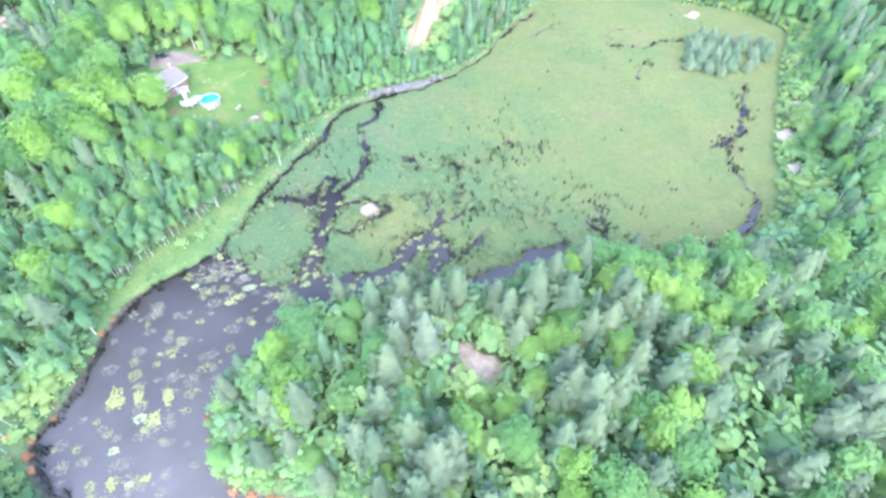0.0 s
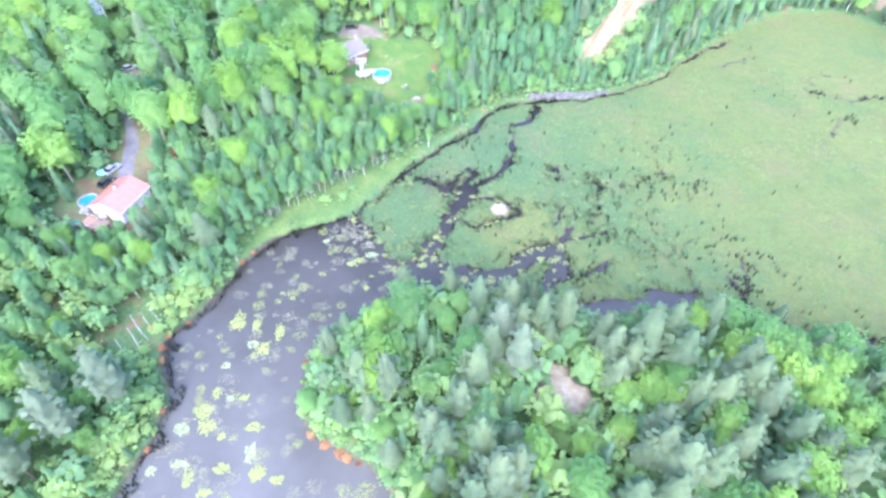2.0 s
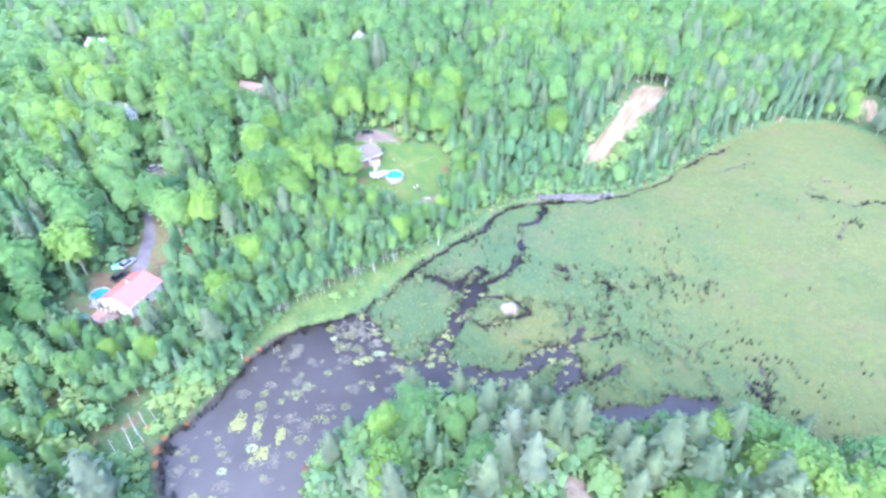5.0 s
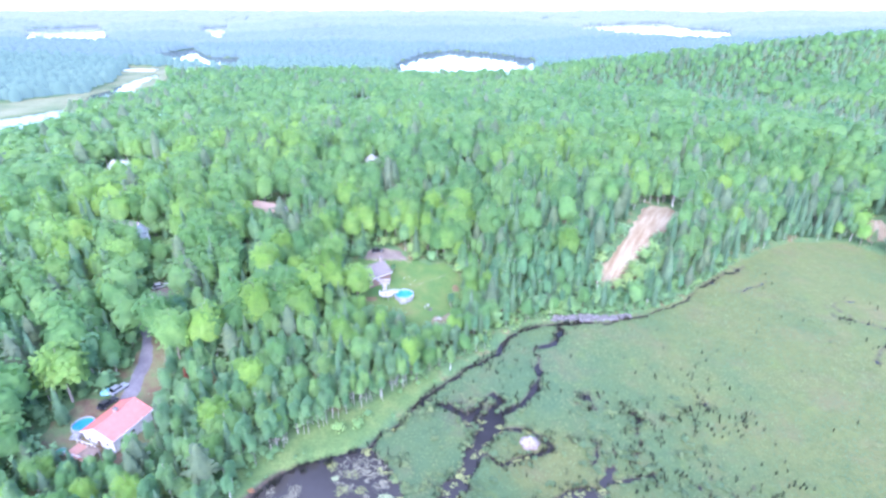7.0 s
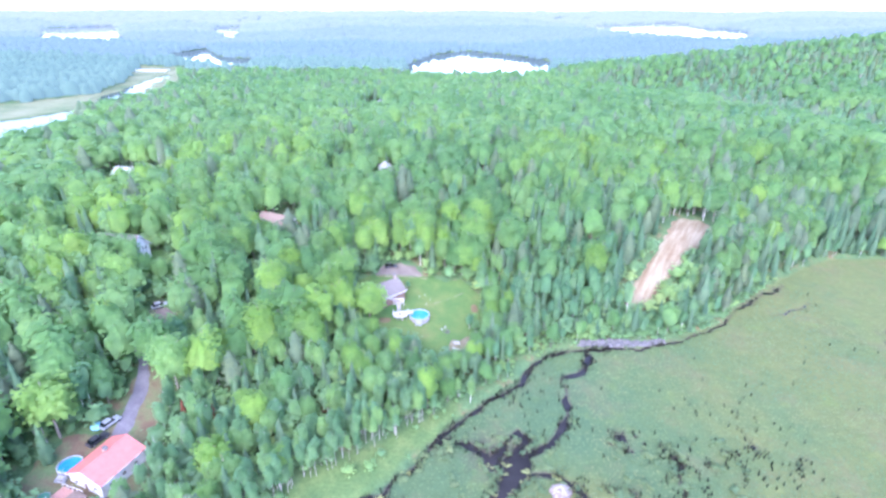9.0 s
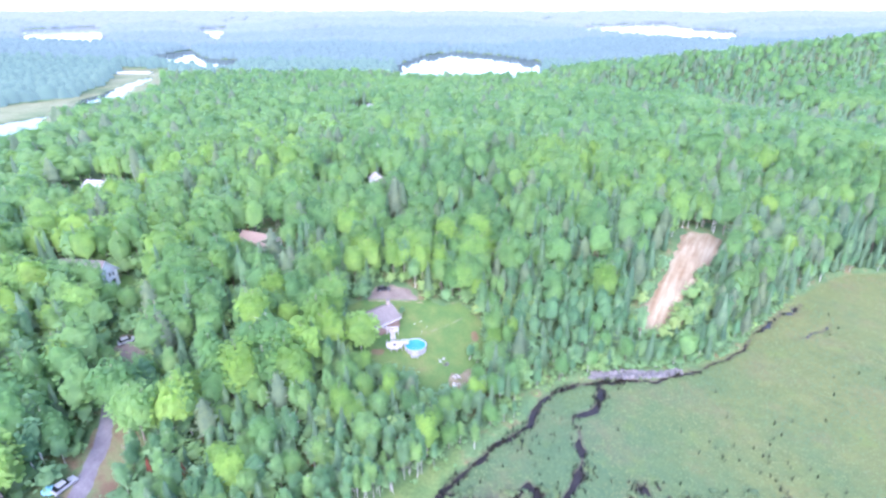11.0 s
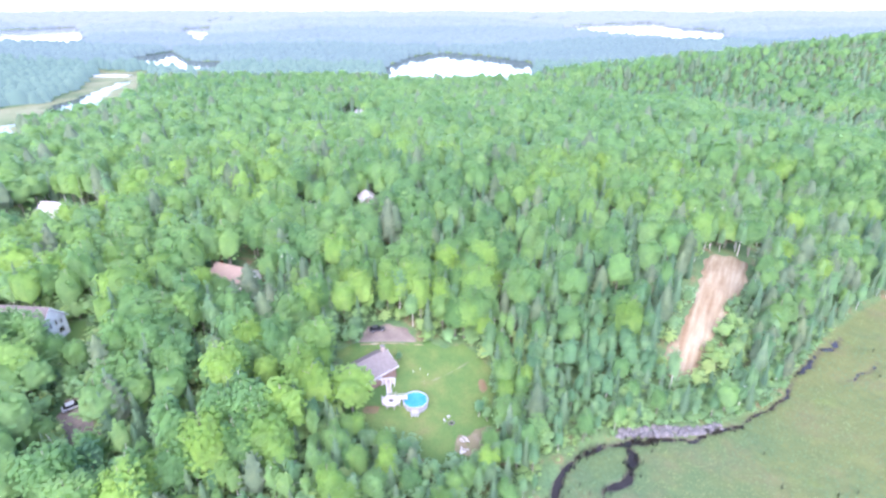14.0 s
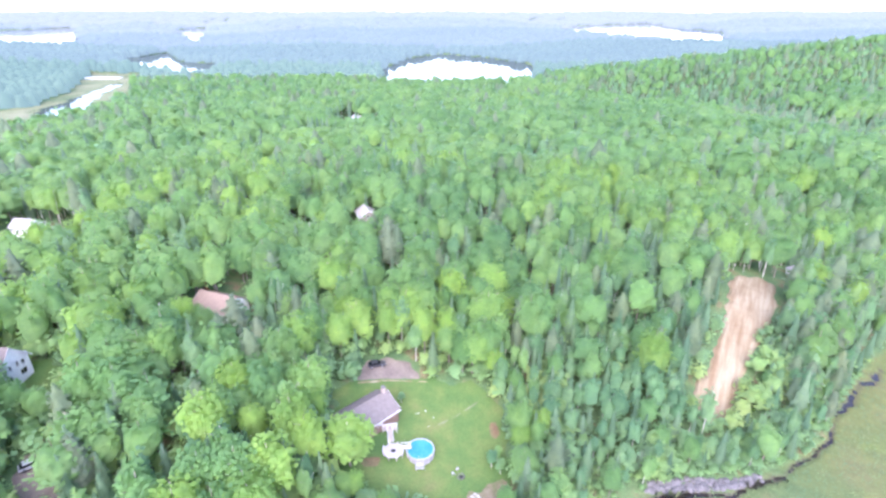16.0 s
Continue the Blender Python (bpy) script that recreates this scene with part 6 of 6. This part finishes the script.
LILIES = [(-1.7, 12.1, 1.6, 0.9), (-4.6, 10.4, 1.3, 0.8), (-6.2, 9.2, 1.5, 0.8), (-13.4, 17.0, 0.9, 0.7), (-29.5, -7.0, 1.6, 2.6), (-25.3, -8.0, 1.1, 1.6),
          (-24.8, -13.0, 1.2, 1.1), (-22.5, -14.2, 1.4, 1.6), (-19.8, -10.4, 1.0, 2.3), (-29.4, -18.0, 1.0, 0.9), (-29.6, -24.0, 1.0, 1.3), (-31.2, -28.0, 1.7, 2.1),
          (-26.8, -25.4, 0.8, 0.7), (-24.0, -25.2, 0.9, 0.8), (-29.6, -31.0, 1.8, 1.5), (-34.2, -31.4, 1.4, 1.2), (-26.3, -33.0, 0.8, 0.7), (-20.6, -31.4, 1.7, 1.0)]
LILIES_SOUTH = [(-32.3, -38.0, 1.5, 0.9), (-30.2, -40.4, 1.0, 1.9), (-24.7, -39.0, 1.6, 1.0), (-20.2, -36.2, 1.0, 1.9), (-18.2, -40.0, 1.7, 1.3), (-14.6, -41.0, 1.3, 0.8),
                (-37.2, -39.2, 1.0, 0.9), (-26.5, -43.0, 1.5, 0.7), (10.7, 8.6, 1.2, 0.8), (11.5, 1.6, 3.0, 0.9), (40.3, 9.0, 1.6, 0.9), (-2.3, 1.8, 0.7, 0.7)]


def lilies():
    r = random.Random(3)
    rows = [[], [], []]
    for k, (x, y, rx, ry) in enumerate(LILIES + LILIES_SOUTH):
        rows[0 if k % 3 else 1].append((x, y, rx, ry, int(38 * rx * ry) + 12, 0.19, k))
    made = 0
    while made < 210:
        x, y = r.uniform(-42, 6), r.uniform(-60, 24)
        if float(wetness(x, y)) < 2.0 or to_line(np.array([x]), np.array([y]), BASIN, True)[0] < 2.0:
            continue
        s = r.uniform(0.35, 1.6)
        rows[2 if made % 3 else 0].append((x, y, s * r.uniform(0.8, 1.6), s, int(44 * s * s) + 8, 0.10, 200 + made))
        made += 1
    made = 0
    while made < 130:
        x, y = r.uniform(-8, 52), r.uniform(-1, 36)
        if not -0.15 < float(wetness(x, y)) < 1.6:
            continue
        s = r.uniform(0.3, 0.9)
        rows[0].append((x, y, s * r.uniform(0.8, 1.7), s, int(26 * s * s) + 6, 0.16, 500 + made))
        made += 1
    for k in range(34):
        x, y = -4 + r.gauss(0, 4.2), 18.6 + r.gauss(0, 2.6)
        if float(wetness(x, y)) > 0.2:
            rows[2].append((x, y, r.uniform(0.6, 1.5), r.uniform(0.4, 0.9), 22, 0.13, 800 + k))
    pads("water_lilies", "rafts of yellow-green water-lily pads", rows[0], LILY)
    pads("pale_water_lilies", "rafts of pale water-lily pads", rows[1], LILY_PALE)
    pads("floating_weed", "thin brownish patches of floating weed", rows[2], WEED)


lilies()


def sedge():
    """Tufts of sedge over the marsh, and dark rush clumps beside the slots of water."""
    def tufts(name, label, x, y, high, wide, mat, blades, seed, lean=0.35):
        r = np.random.default_rng(seed)
        n = len(x)
        z = np.maximum(ground_z(x, y), -0.05)
        v = np.zeros((n, blades, 3, 3))
        a = r.uniform(0, 6.283, (n, blades))
        h = high * r.uniform(0.6, 1.25, (n, blades))
        w = wide * r.uniform(0.6, 1.3, (n, blades))
        bx, by = x[:, None] + r.normal(0, wide, (n, blades)), y[:, None] + r.normal(0, wide, (n, blades))
        v[:, :, 0] = np.stack([bx - w * np.cos(a), by - w * np.sin(a), np.repeat(z[:, None], blades, 1) - 0.05], -1)
        v[:, :, 1] = np.stack([bx + w * np.cos(a), by + w * np.sin(a), np.repeat(z[:, None], blades, 1) - 0.05], -1)
        v[:, :, 2] = np.stack([bx - lean * np.sin(a) * h, by + lean * np.cos(a) * h, z[:, None] + h], -1)
        me = mesh_of(name, v.reshape(-1, 3), None, np.arange(n * blades * 3).reshape(-1, 3), mats=[mat], normals=np.tile((0.0, -0.1, 1.0), (n * blades * 3, 1)), attrs={"tint": np.repeat(np.clip(vnoise(x, y, 12, 51) + r.normal(0, 0.15, n), 0, 1), blades * 3)})
        tagged(new(name, me), label, "marsh plants", kind="stuff")

    x, y, r = scatter(0.95, (-14, 135, -16, 125), 61)
    ok = inside(x, y, BASIN) & (wetness(x, y) < -0.3) & (r.random(len(x)) < 0.75)
    x2, y2, r2 = scatter(2.0, (130, 215, -18, 146), 62)
    ok2 = inside(x2, y2, BASIN) & (wetness(x2, y2) < -0.3)
    grass = foliage("marsh_sedge", ((0.068, 0.120, 0.058), (0.090, 0.134, 0.058), (0.128, 0.150, 0.066)), False, 0.3)
    tufts("sedge_tufts", "yellow-green sedge tufts over the marsh", np.concatenate([x[ok], x2[ok2]]), np.concatenate([y[ok], y2[ok2]]), 0.25, 0.25, grass, 2, 63, 2.2)
    # yellow hummocks round the open water
    x, y, r = scatter(1.15, (-12, 75, -10, 44), 69)
    w = wetness(x, y)
    ok = inside(x, y, BASIN) & (w < -0.1) & (r.random(len(x)) < 0.75 * np.exp(w / 1.6) * (0.3 + vnoise(x, y, 5, 70)))
    x, y = x[ok], y[ok]
    WOODS["hummock"] = foliage("yellow_sedge_hummock", ((0.078, 0.124, 0.056), (0.090, 0.132, 0.057), (0.104, 0.140, 0.058)), False, 0.4)
    TALL["hummock"], STOUT["hummock"] = 0.2, 0.02
    join_trees("sedge_hummocks", "yellowish sedge hummocks at the water's edge", "marsh plants", "hummock", [broadleaf(160 + k, 14, 0.26, 0.7, 0.75, 0.0, 5, 0.4) for k in range(4)],
               x, y, r.uniform(0.6, 1.3, len(x)), r.random(len(x)), r, False)
    x, y, r = scatter(0.68, (-10, 200, -16, 126), 64)
    w = wetness(x, y)
    keep = inside(x, y, BASIN) & (w < 0.2)
    zone = ease((70 - y) / 24) * ease((122 - x) / 40) * ease((x - 12) / 10) + 0.04 * ease((x - 105) / 20) * ease((y - 20) / 10) + 1.6 * np.exp(-((x - 27) ** 2 + (y - 53) ** 2) / 80.0)
    dash = 0.17 * ease((vnoise(x * 2.4, y * 0.8, 3.4, 68) - 0.60) / 0.1) * ease((vnoise(x, y, 16, 65) - 0.26) / 0.2)
    dense = zone * dash + 0.85 * np.exp(-np.abs(w) / 0.75) * (y < 84) * (vnoise(x, y, 3.2, 67) > np.where((y > 55) | (x > 120), 0.46, 0.36))
    keep &= r.random(len(x)) < dense
    # a ragged dark fringe along the western waterline
    xf, yf, rf = scatter(0.55, (-50, 0, -50, 30), 72)
    fringe = inside(xf, yf, BASIN) & (wetness(xf, yf) > -0.2) & (to_line(xf, yf, WEST_SHORE, False) < 0.5 + 3.0 * vnoise(xf, yf, 2.6, 73) ** 2)
    fringe &= (rf.random(len(xf)) < 0.75) & (vnoise(xf, yf, 6, 74) > 0.32)
    x, y = np.concatenate([x[keep], xf[fringe]]), np.concatenate([y[keep], yf[fringe]])
    rush = foliage("dark_rushes", ((0.014, 0.018, 0.014), (0.022, 0.028, 0.018), (0.042, 0.046, 0.026)), False, 0.2)
    tufts("rush_clumps", "dark rush clumps beside the marsh channels", x, y, 1.6, 0.075, rush, 6, 66, 0.2)


sedge()


def rusty_shore():
    """Low rust-coloured scrub and bare orange earth on the bank."""
    m = foliage("rust_scrub", ((0.19, 0.075, 0.042), (0.25, 0.115, 0.06), (0.27, 0.16, 0.08)), True, 0.3)
    cv, cq, cn = broadleaf(77, 80, 0.17, 1.3, 1.0, 0.0, 8, 0.5, -0.25)
    me = mesh_of("crown", cv, cq, mats=[m], normals=cn)
    stem_v, stem_q = trunk_arrays(0.9, 0.05, 5)
    stem = mesh_of("stem", stem_v, stem_q, mats=[BARK])
    spots = [(-42.6, -17, 1.1), (-43.4, -14, 1.3), (-43.2, -11, 1.0), (-40, -7.6, 0.9), (-37, -3.4, 0.8), (-32.4, 9.8, 1.0), (-30.6, 13, 0.9), (-39, -35.5, 1.0), (-38.6, -28, 0.8),
             (-13.2, -17.5, 1.2), (-9.6, -33.2, 1.1), (-6.8, -35, 1.4), (-4.2, -36.4, 1.3), (-2.6, -37.4, 1.5), (-0.5, -38.6, 1.0), (0.8, -2.6, 1.8), (2.2, -3, 1.2), (-11.5, -31.8, 0.9)]
    r = random.Random(5)
    for x, y, s in spots:
        t = thing("rusty_shrub", x, y, gz(x, y), r.uniform(0, 360), "low rust-orange shrub on the water's edge", "shrub", "rusty shore shrubs")
        t.scale = (s * 0.8, s * 0.8, s * 0.6)
        for nm, d in (("stem", stem), ("crown", me)):
            o = new(nm, d)
            o.parent = t


rusty_shore()


def canoe(x, y, turn, l, label):
    c = thing("canoe", x, y, gz(x, y) + 0.02, turn, label, "boat")
    bm = bmesh.new()
    n, prof = 12, [(-1.0, 0.38), (-0.9, 0.12), (-0.45, 0.0), (0.45, 0.0), (0.9, 0.12), (1.0, 0.38), (0.9, 0.36), (0.4, 0.06), (-0.4, 0.06), (-0.9, 0.36)]
    rows = []
    for k in range(n + 1):
        u = -1 + 2 * k / n
        w = 0.42 * max(0.05, 1 - abs(u) ** 2.4)
        rows.append([bm.verts.new((u * l / 2, p * w, zz + 0.12 * abs(u) ** 3)) for p, zz in prof])
    for a, b in zip(rows[:-1], rows[1:]):
        for k in range(len(prof)):
            j = (k + 1) % len(prof)
            bm.faces.new((a[k], b[k], b[j], a[j]))
    bm.faces.new(rows[0])
    bm.faces.new(rows[-1][::-1])
    bmesh.ops.recalc_face_normals(bm, faces=bm.faces[:])
    part("hull", bm, ORANGE, c, "orange-red hull")
    for u in (-0.25, 0.25):
        part("thwart", box((u * l - 0.06, -0.36, 0.30), (u * l + 0.06, 0.36, 0.34)), DEAD_WOOD, c)


canoe(-46.5, -9.0, 4, 3.6, "orange-red canoe lying on the grassy bank")


def dead_stem(x, y, length, lean, turn, r=0.07, label="bleached bare dead birch stem leaning in the scrub", z=None):
    d = thing("dead_tree", x, y, gz(x, y) if z is None else z, turn, label, "dead tree", "dead stems")
    o = part("trunk", tube_bm((0, 0, -0.4), (0, 0, length), r, r * 0.35, 7), DEAD_WOOD, d)
    o.matrix_basis = pose(0, 0, 0, 0, lean, 0)
    rr = random.Random(int(abs(x * 7 + y * 3)))
    for k in range(4):
        f = rr.uniform(0.45, 0.9) * length
        a = rr.uniform(0, 6.28)
        part("limb", tube_bm((0, 0, f), (0.6 * math.cos(a), 0.6 * math.sin(a), f + 0.5), r * 0.4, r * 0.12, 5), DEAD_WOOD, o)


for x, y, ln, le, tu in ((-47.5, -9, 5.5, 52, 134), (-49, -10.5, 6.5, 50, 128), (-47, -12, 6, 55, 138), (-48.5, -13.5, 6.5, 52, 130), (-47, -15.5, 6, 50, 125), (-46.5, -7, 4.5, 56, 140), (-50, -16, 6, 52, 132), (-46, -4, 4, 30, 20),
                         (-76, 46, 11, 14, 190), (-72.5, 64, 10, 10, 200), (-57, 30, 6, 20, 120), (78, -38, 9, 25, 40), (94, -42, 10, 30, 60), (66, -28, 9, 28, 40),
                         (-140, 186, 14, 5, 0), (-143, 190, 14, 6, 90), (-131, 184, 13, 5, 30), (-128, 178, 13, 4, 200), (-68, 112, 14, 4, 10), (-40, 160, 15, 4, 80)):
    dead_stem(x, y, ln * (0.75 if -56 < x < -44 else 1.0), le, tu)
dead_stem(17.6, 6.2, 3.4, 62, 100, 0.07, "bleached dead stem standing in the dark water", -0.2)


def red_trees():
    """A few needle trees killed and turned rust red."""
    cv, cq, cn = CROWN["spruce"](5, 220, 0.6)
    crown = mesh_of("crown", cv, cq, mats=[RED_LEAF], normals=cn)
    for x, y, s in ((-55.4, 40.4, 0.30), (-48.2, 40.0, 0.31), (-24.1, 48.1, 0.27), (-66, 135, 0.22)):
        t = thing("dead_spruce", x, y, gz(x, y), x * 37 % 360, "small dead spruce with rust-red needles", "dead tree")
        t.scale = (s * 1.5, s * 1.5, s * 1.8)
        for nm, d in (("trunk", MODELS["spruce"][0][0]), ("crown", crown)):
            o = new(nm, d)
            o.parent = t


red_trees()


def grey_stand():
    """Thin grey spruces on the marsh island and along the eastern edge."""
    m = foliage("grey_dying_spruce", ((0.096, 0.140, 0.084), (0.114, 0.154, 0.094), (0.130, 0.164, 0.106)), True)
    models = []
    for k in range(3):
        cv, cq, cn = conifer(90 + k, 160, 0.45, 9.0, 1.25, 0.08, 9, 0.25)
        models.append(mesh_of("crown", cv, cq, mats=[m], normals=cn))
    tv, tq = trunk_arrays(9.0, 0.10, 5)
    trunk = mesh_of("trunk", tv, tq, mats=[DEAD_WOOD])
    x, y, r = scatter(3.6, (145, 205, 40, 82), 71)
    ok = inside(x, y, [(156, 58), (162, 51), (180, 45), (193, 57), (198, 68), (172, 78)]) & (r.random(len(x)) < 0.85)
    for i in np.where(ok)[0]:
        t = thing("grey_spruce", float(x[i]), float(y[i]), gz(x[i], y[i]), r.uniform(0, 360), "thin grey-green dying spruce on the marsh island", "spruce tree", "marsh island trees")
        s = r.uniform(0.5, 0.85)
        t.scale = (s * 1.7, s * 1.7, s * 0.75)
        for nm, d in (("trunk", trunk), ("crown", models[i % 3])):
            o = new(nm, d)
            o.parent = t


grey_stand()


def undergrowth():
    """Low shrubs under and before the trees."""
    TALL["shrub"], STOUT["shrub"] = 1.2, 0.04
    WOODS["scrub"] = foliage("bank_scrub", ((0.076, 0.130, 0.066), (0.092, 0.160, 0.072), (0.114, 0.180, 0.068), (0.140, 0.190, 0.070)), False)
    WOODS["shrub"] = WOODS["scrub"]
    x, y, r = scatter(3.5, (-105, 135, -95, 128), 82)
    ok = in_sight(x, y) & ~inside(x, y, BASIN)
    x, y = x[ok], y[ok]
    shore = to_line(x, y, BASIN, True)
    ok = shore > 5
    for poly in CLEARINGS:
        ok &= ~inside(x, y, poly)
    ok &= ~((shore < 9) & (x > -34) & (x < 40) & (y > 8) & (r.random(len(x)) < 0.72))
    x, y = x[ok], y[ok]
    tmpl = [broadleaf(120 + k, 38, 0.42, 6.0, 2.1, 0.0, 9, 0.4, -0.26) for k in range(5)]
    tint = np.clip(0.45 + 0.8 * (vnoise(x, y, 12, 83) - 0.5) + r.normal(0, 0.2, len(x)), 0, 1)
    join_trees("undergrowth", "dense green shrubs and saplings under the trees", "shrubs", "shrub", tmpl, x, y, r.uniform(0.5, 1.35, len(x)) * np.where((y < 2) & (x > -20), 1.3, 1.0), tint, r)
    # low scrub down to the water
    x, y, r = scatter(2.0, (-66, 222, -60, 128), 84)
    ok = in_sight(x, y) & ~inside(x, y, BASIN)
    x, y = x[ok], y[ok]
    shore = to_line(x, y, BASIN, True)
    young = (x < -36) & (y < 2)
    ok = (shore > 0.5) & (shore < np.where(young, 8, np.where((x > 105) & (y < 75), 11, 8))) & ~inside(x, y, SHORE_ROCKS)
    meadow = inside(x, y, MEADOW) | ((x > -30) & (x < 30) & (y > 14) & (shore < 3))
    for poly in EAST_SHORE_ROCKS:
        ok &= ~inside(x, y, poly)
    ok &= ~((x < -44) & (x > -55) & (y > -17) & (y < -3) & (r.random(len(x)) < 0.7))
    ok &= ~(meadow & (r.random(len(x)) < 0.84))
    x, y, shore, young = x[ok], y[ok], shore[ok], young[ok]
    tmpl = [broadleaf(140 + k, 39, 0.30, 3.4, 1.9, 0.0, 9, 0.4, -0.26) for k in range(5)]
    s = r.uniform(0.5, 1.3, len(x)) * np.clip(0.40 + shore / 8, 0, 1.3) * np.where((y > 6) & (x < 46), 0.55, 1.0)
    tint = np.clip(0.40 + 0.42 * (x > 122) + 0.35 * young + 0.7 * (vnoise(x, y, 9, 85) - 0.5) + r.normal(0, 0.1, len(x)), 0, 1)
    TALL["scrub"], STOUT["scrub"] = 0.9, 0.03
    join_trees("bank_scrub", "low bright green scrub along the bank", "shrubs", "scrub", tmpl, x, y, s, tint, r)


undergrowth()
for x, y, s in ((-60.6, 15.2, 0.52), (-57.6, 18.4, 0.60), (-63.4, 12.6, 0.50), (-55.8, 22.5, 0.62), (-54.6, 27.5, 0.66), (-67.5, 11.5, 0.46)):
    plant("birch", x, y, s, 25 + 60 * s, 1.25)
for x, y, s, w in ((-8.6, 103.4, 0.24, 1.9), (12.3, 86.8, 0.40, 1.7), (13.9, 88.6, 0.36, 1.5), (14.2, 85.4, 0.32, 1.6)):
    plant("birch", x, y, s, 40, w, text="rounded green shrub on the lawn")


def edge_birches():
    """Bare-stemmed birches with small high crowns along the top of the meadow."""
    models = []
    for k in range(3):
        cv, cq, cn = broadleaf(210 + k, 170, 0.30, 10.5, 1.25, 0.42, 10, 0.4)
        tv, tq = trunk_arrays(10.5, 0.055, 6, 0.4 * k, 3, k)
        models.append((mesh_of("trunk", tv, tq, mats=[PALE_STEM], smooth=True), mesh_of("crown", cv, cq, mats=[LEAF["birch"]], normals=cn)))
    r = random.Random(91)
    top = MEADOW[1:8]
    for k in range(84):
        f = r.uniform(0, len(top) - 1.001)
        (ax, ay), (bx, by) = top[int(f)], top[int(f) + 1]
        g, off = f - int(f), r.uniform(-4.2, 1.8)
        n = math.hypot(bx - ax, by - ay)
        x, y = ax + (bx - ax) * g - off * (ay - by) / n, ay + (by - ay) * g - off * (bx - ax) / n
        t = thing("birch_tree", x, y, gz(x, y), r.uniform(0, 360), "slim birch with a bare white stem at the meadow's edge", "deciduous tree", "meadow birches")
        s = r.uniform(0.6, 1.05)
        t.scale = (s, s, s)
        for nm, d in zip(("trunk", "crown"), models[k % 3]):
            o = new(nm, d)
            o.parent = t


PALE_STEM = surface("white_birch_stem", (0.36, 0.345, 0.31), (0.52, 0.50, 0.46), 4, 0.8)
edge_birches()
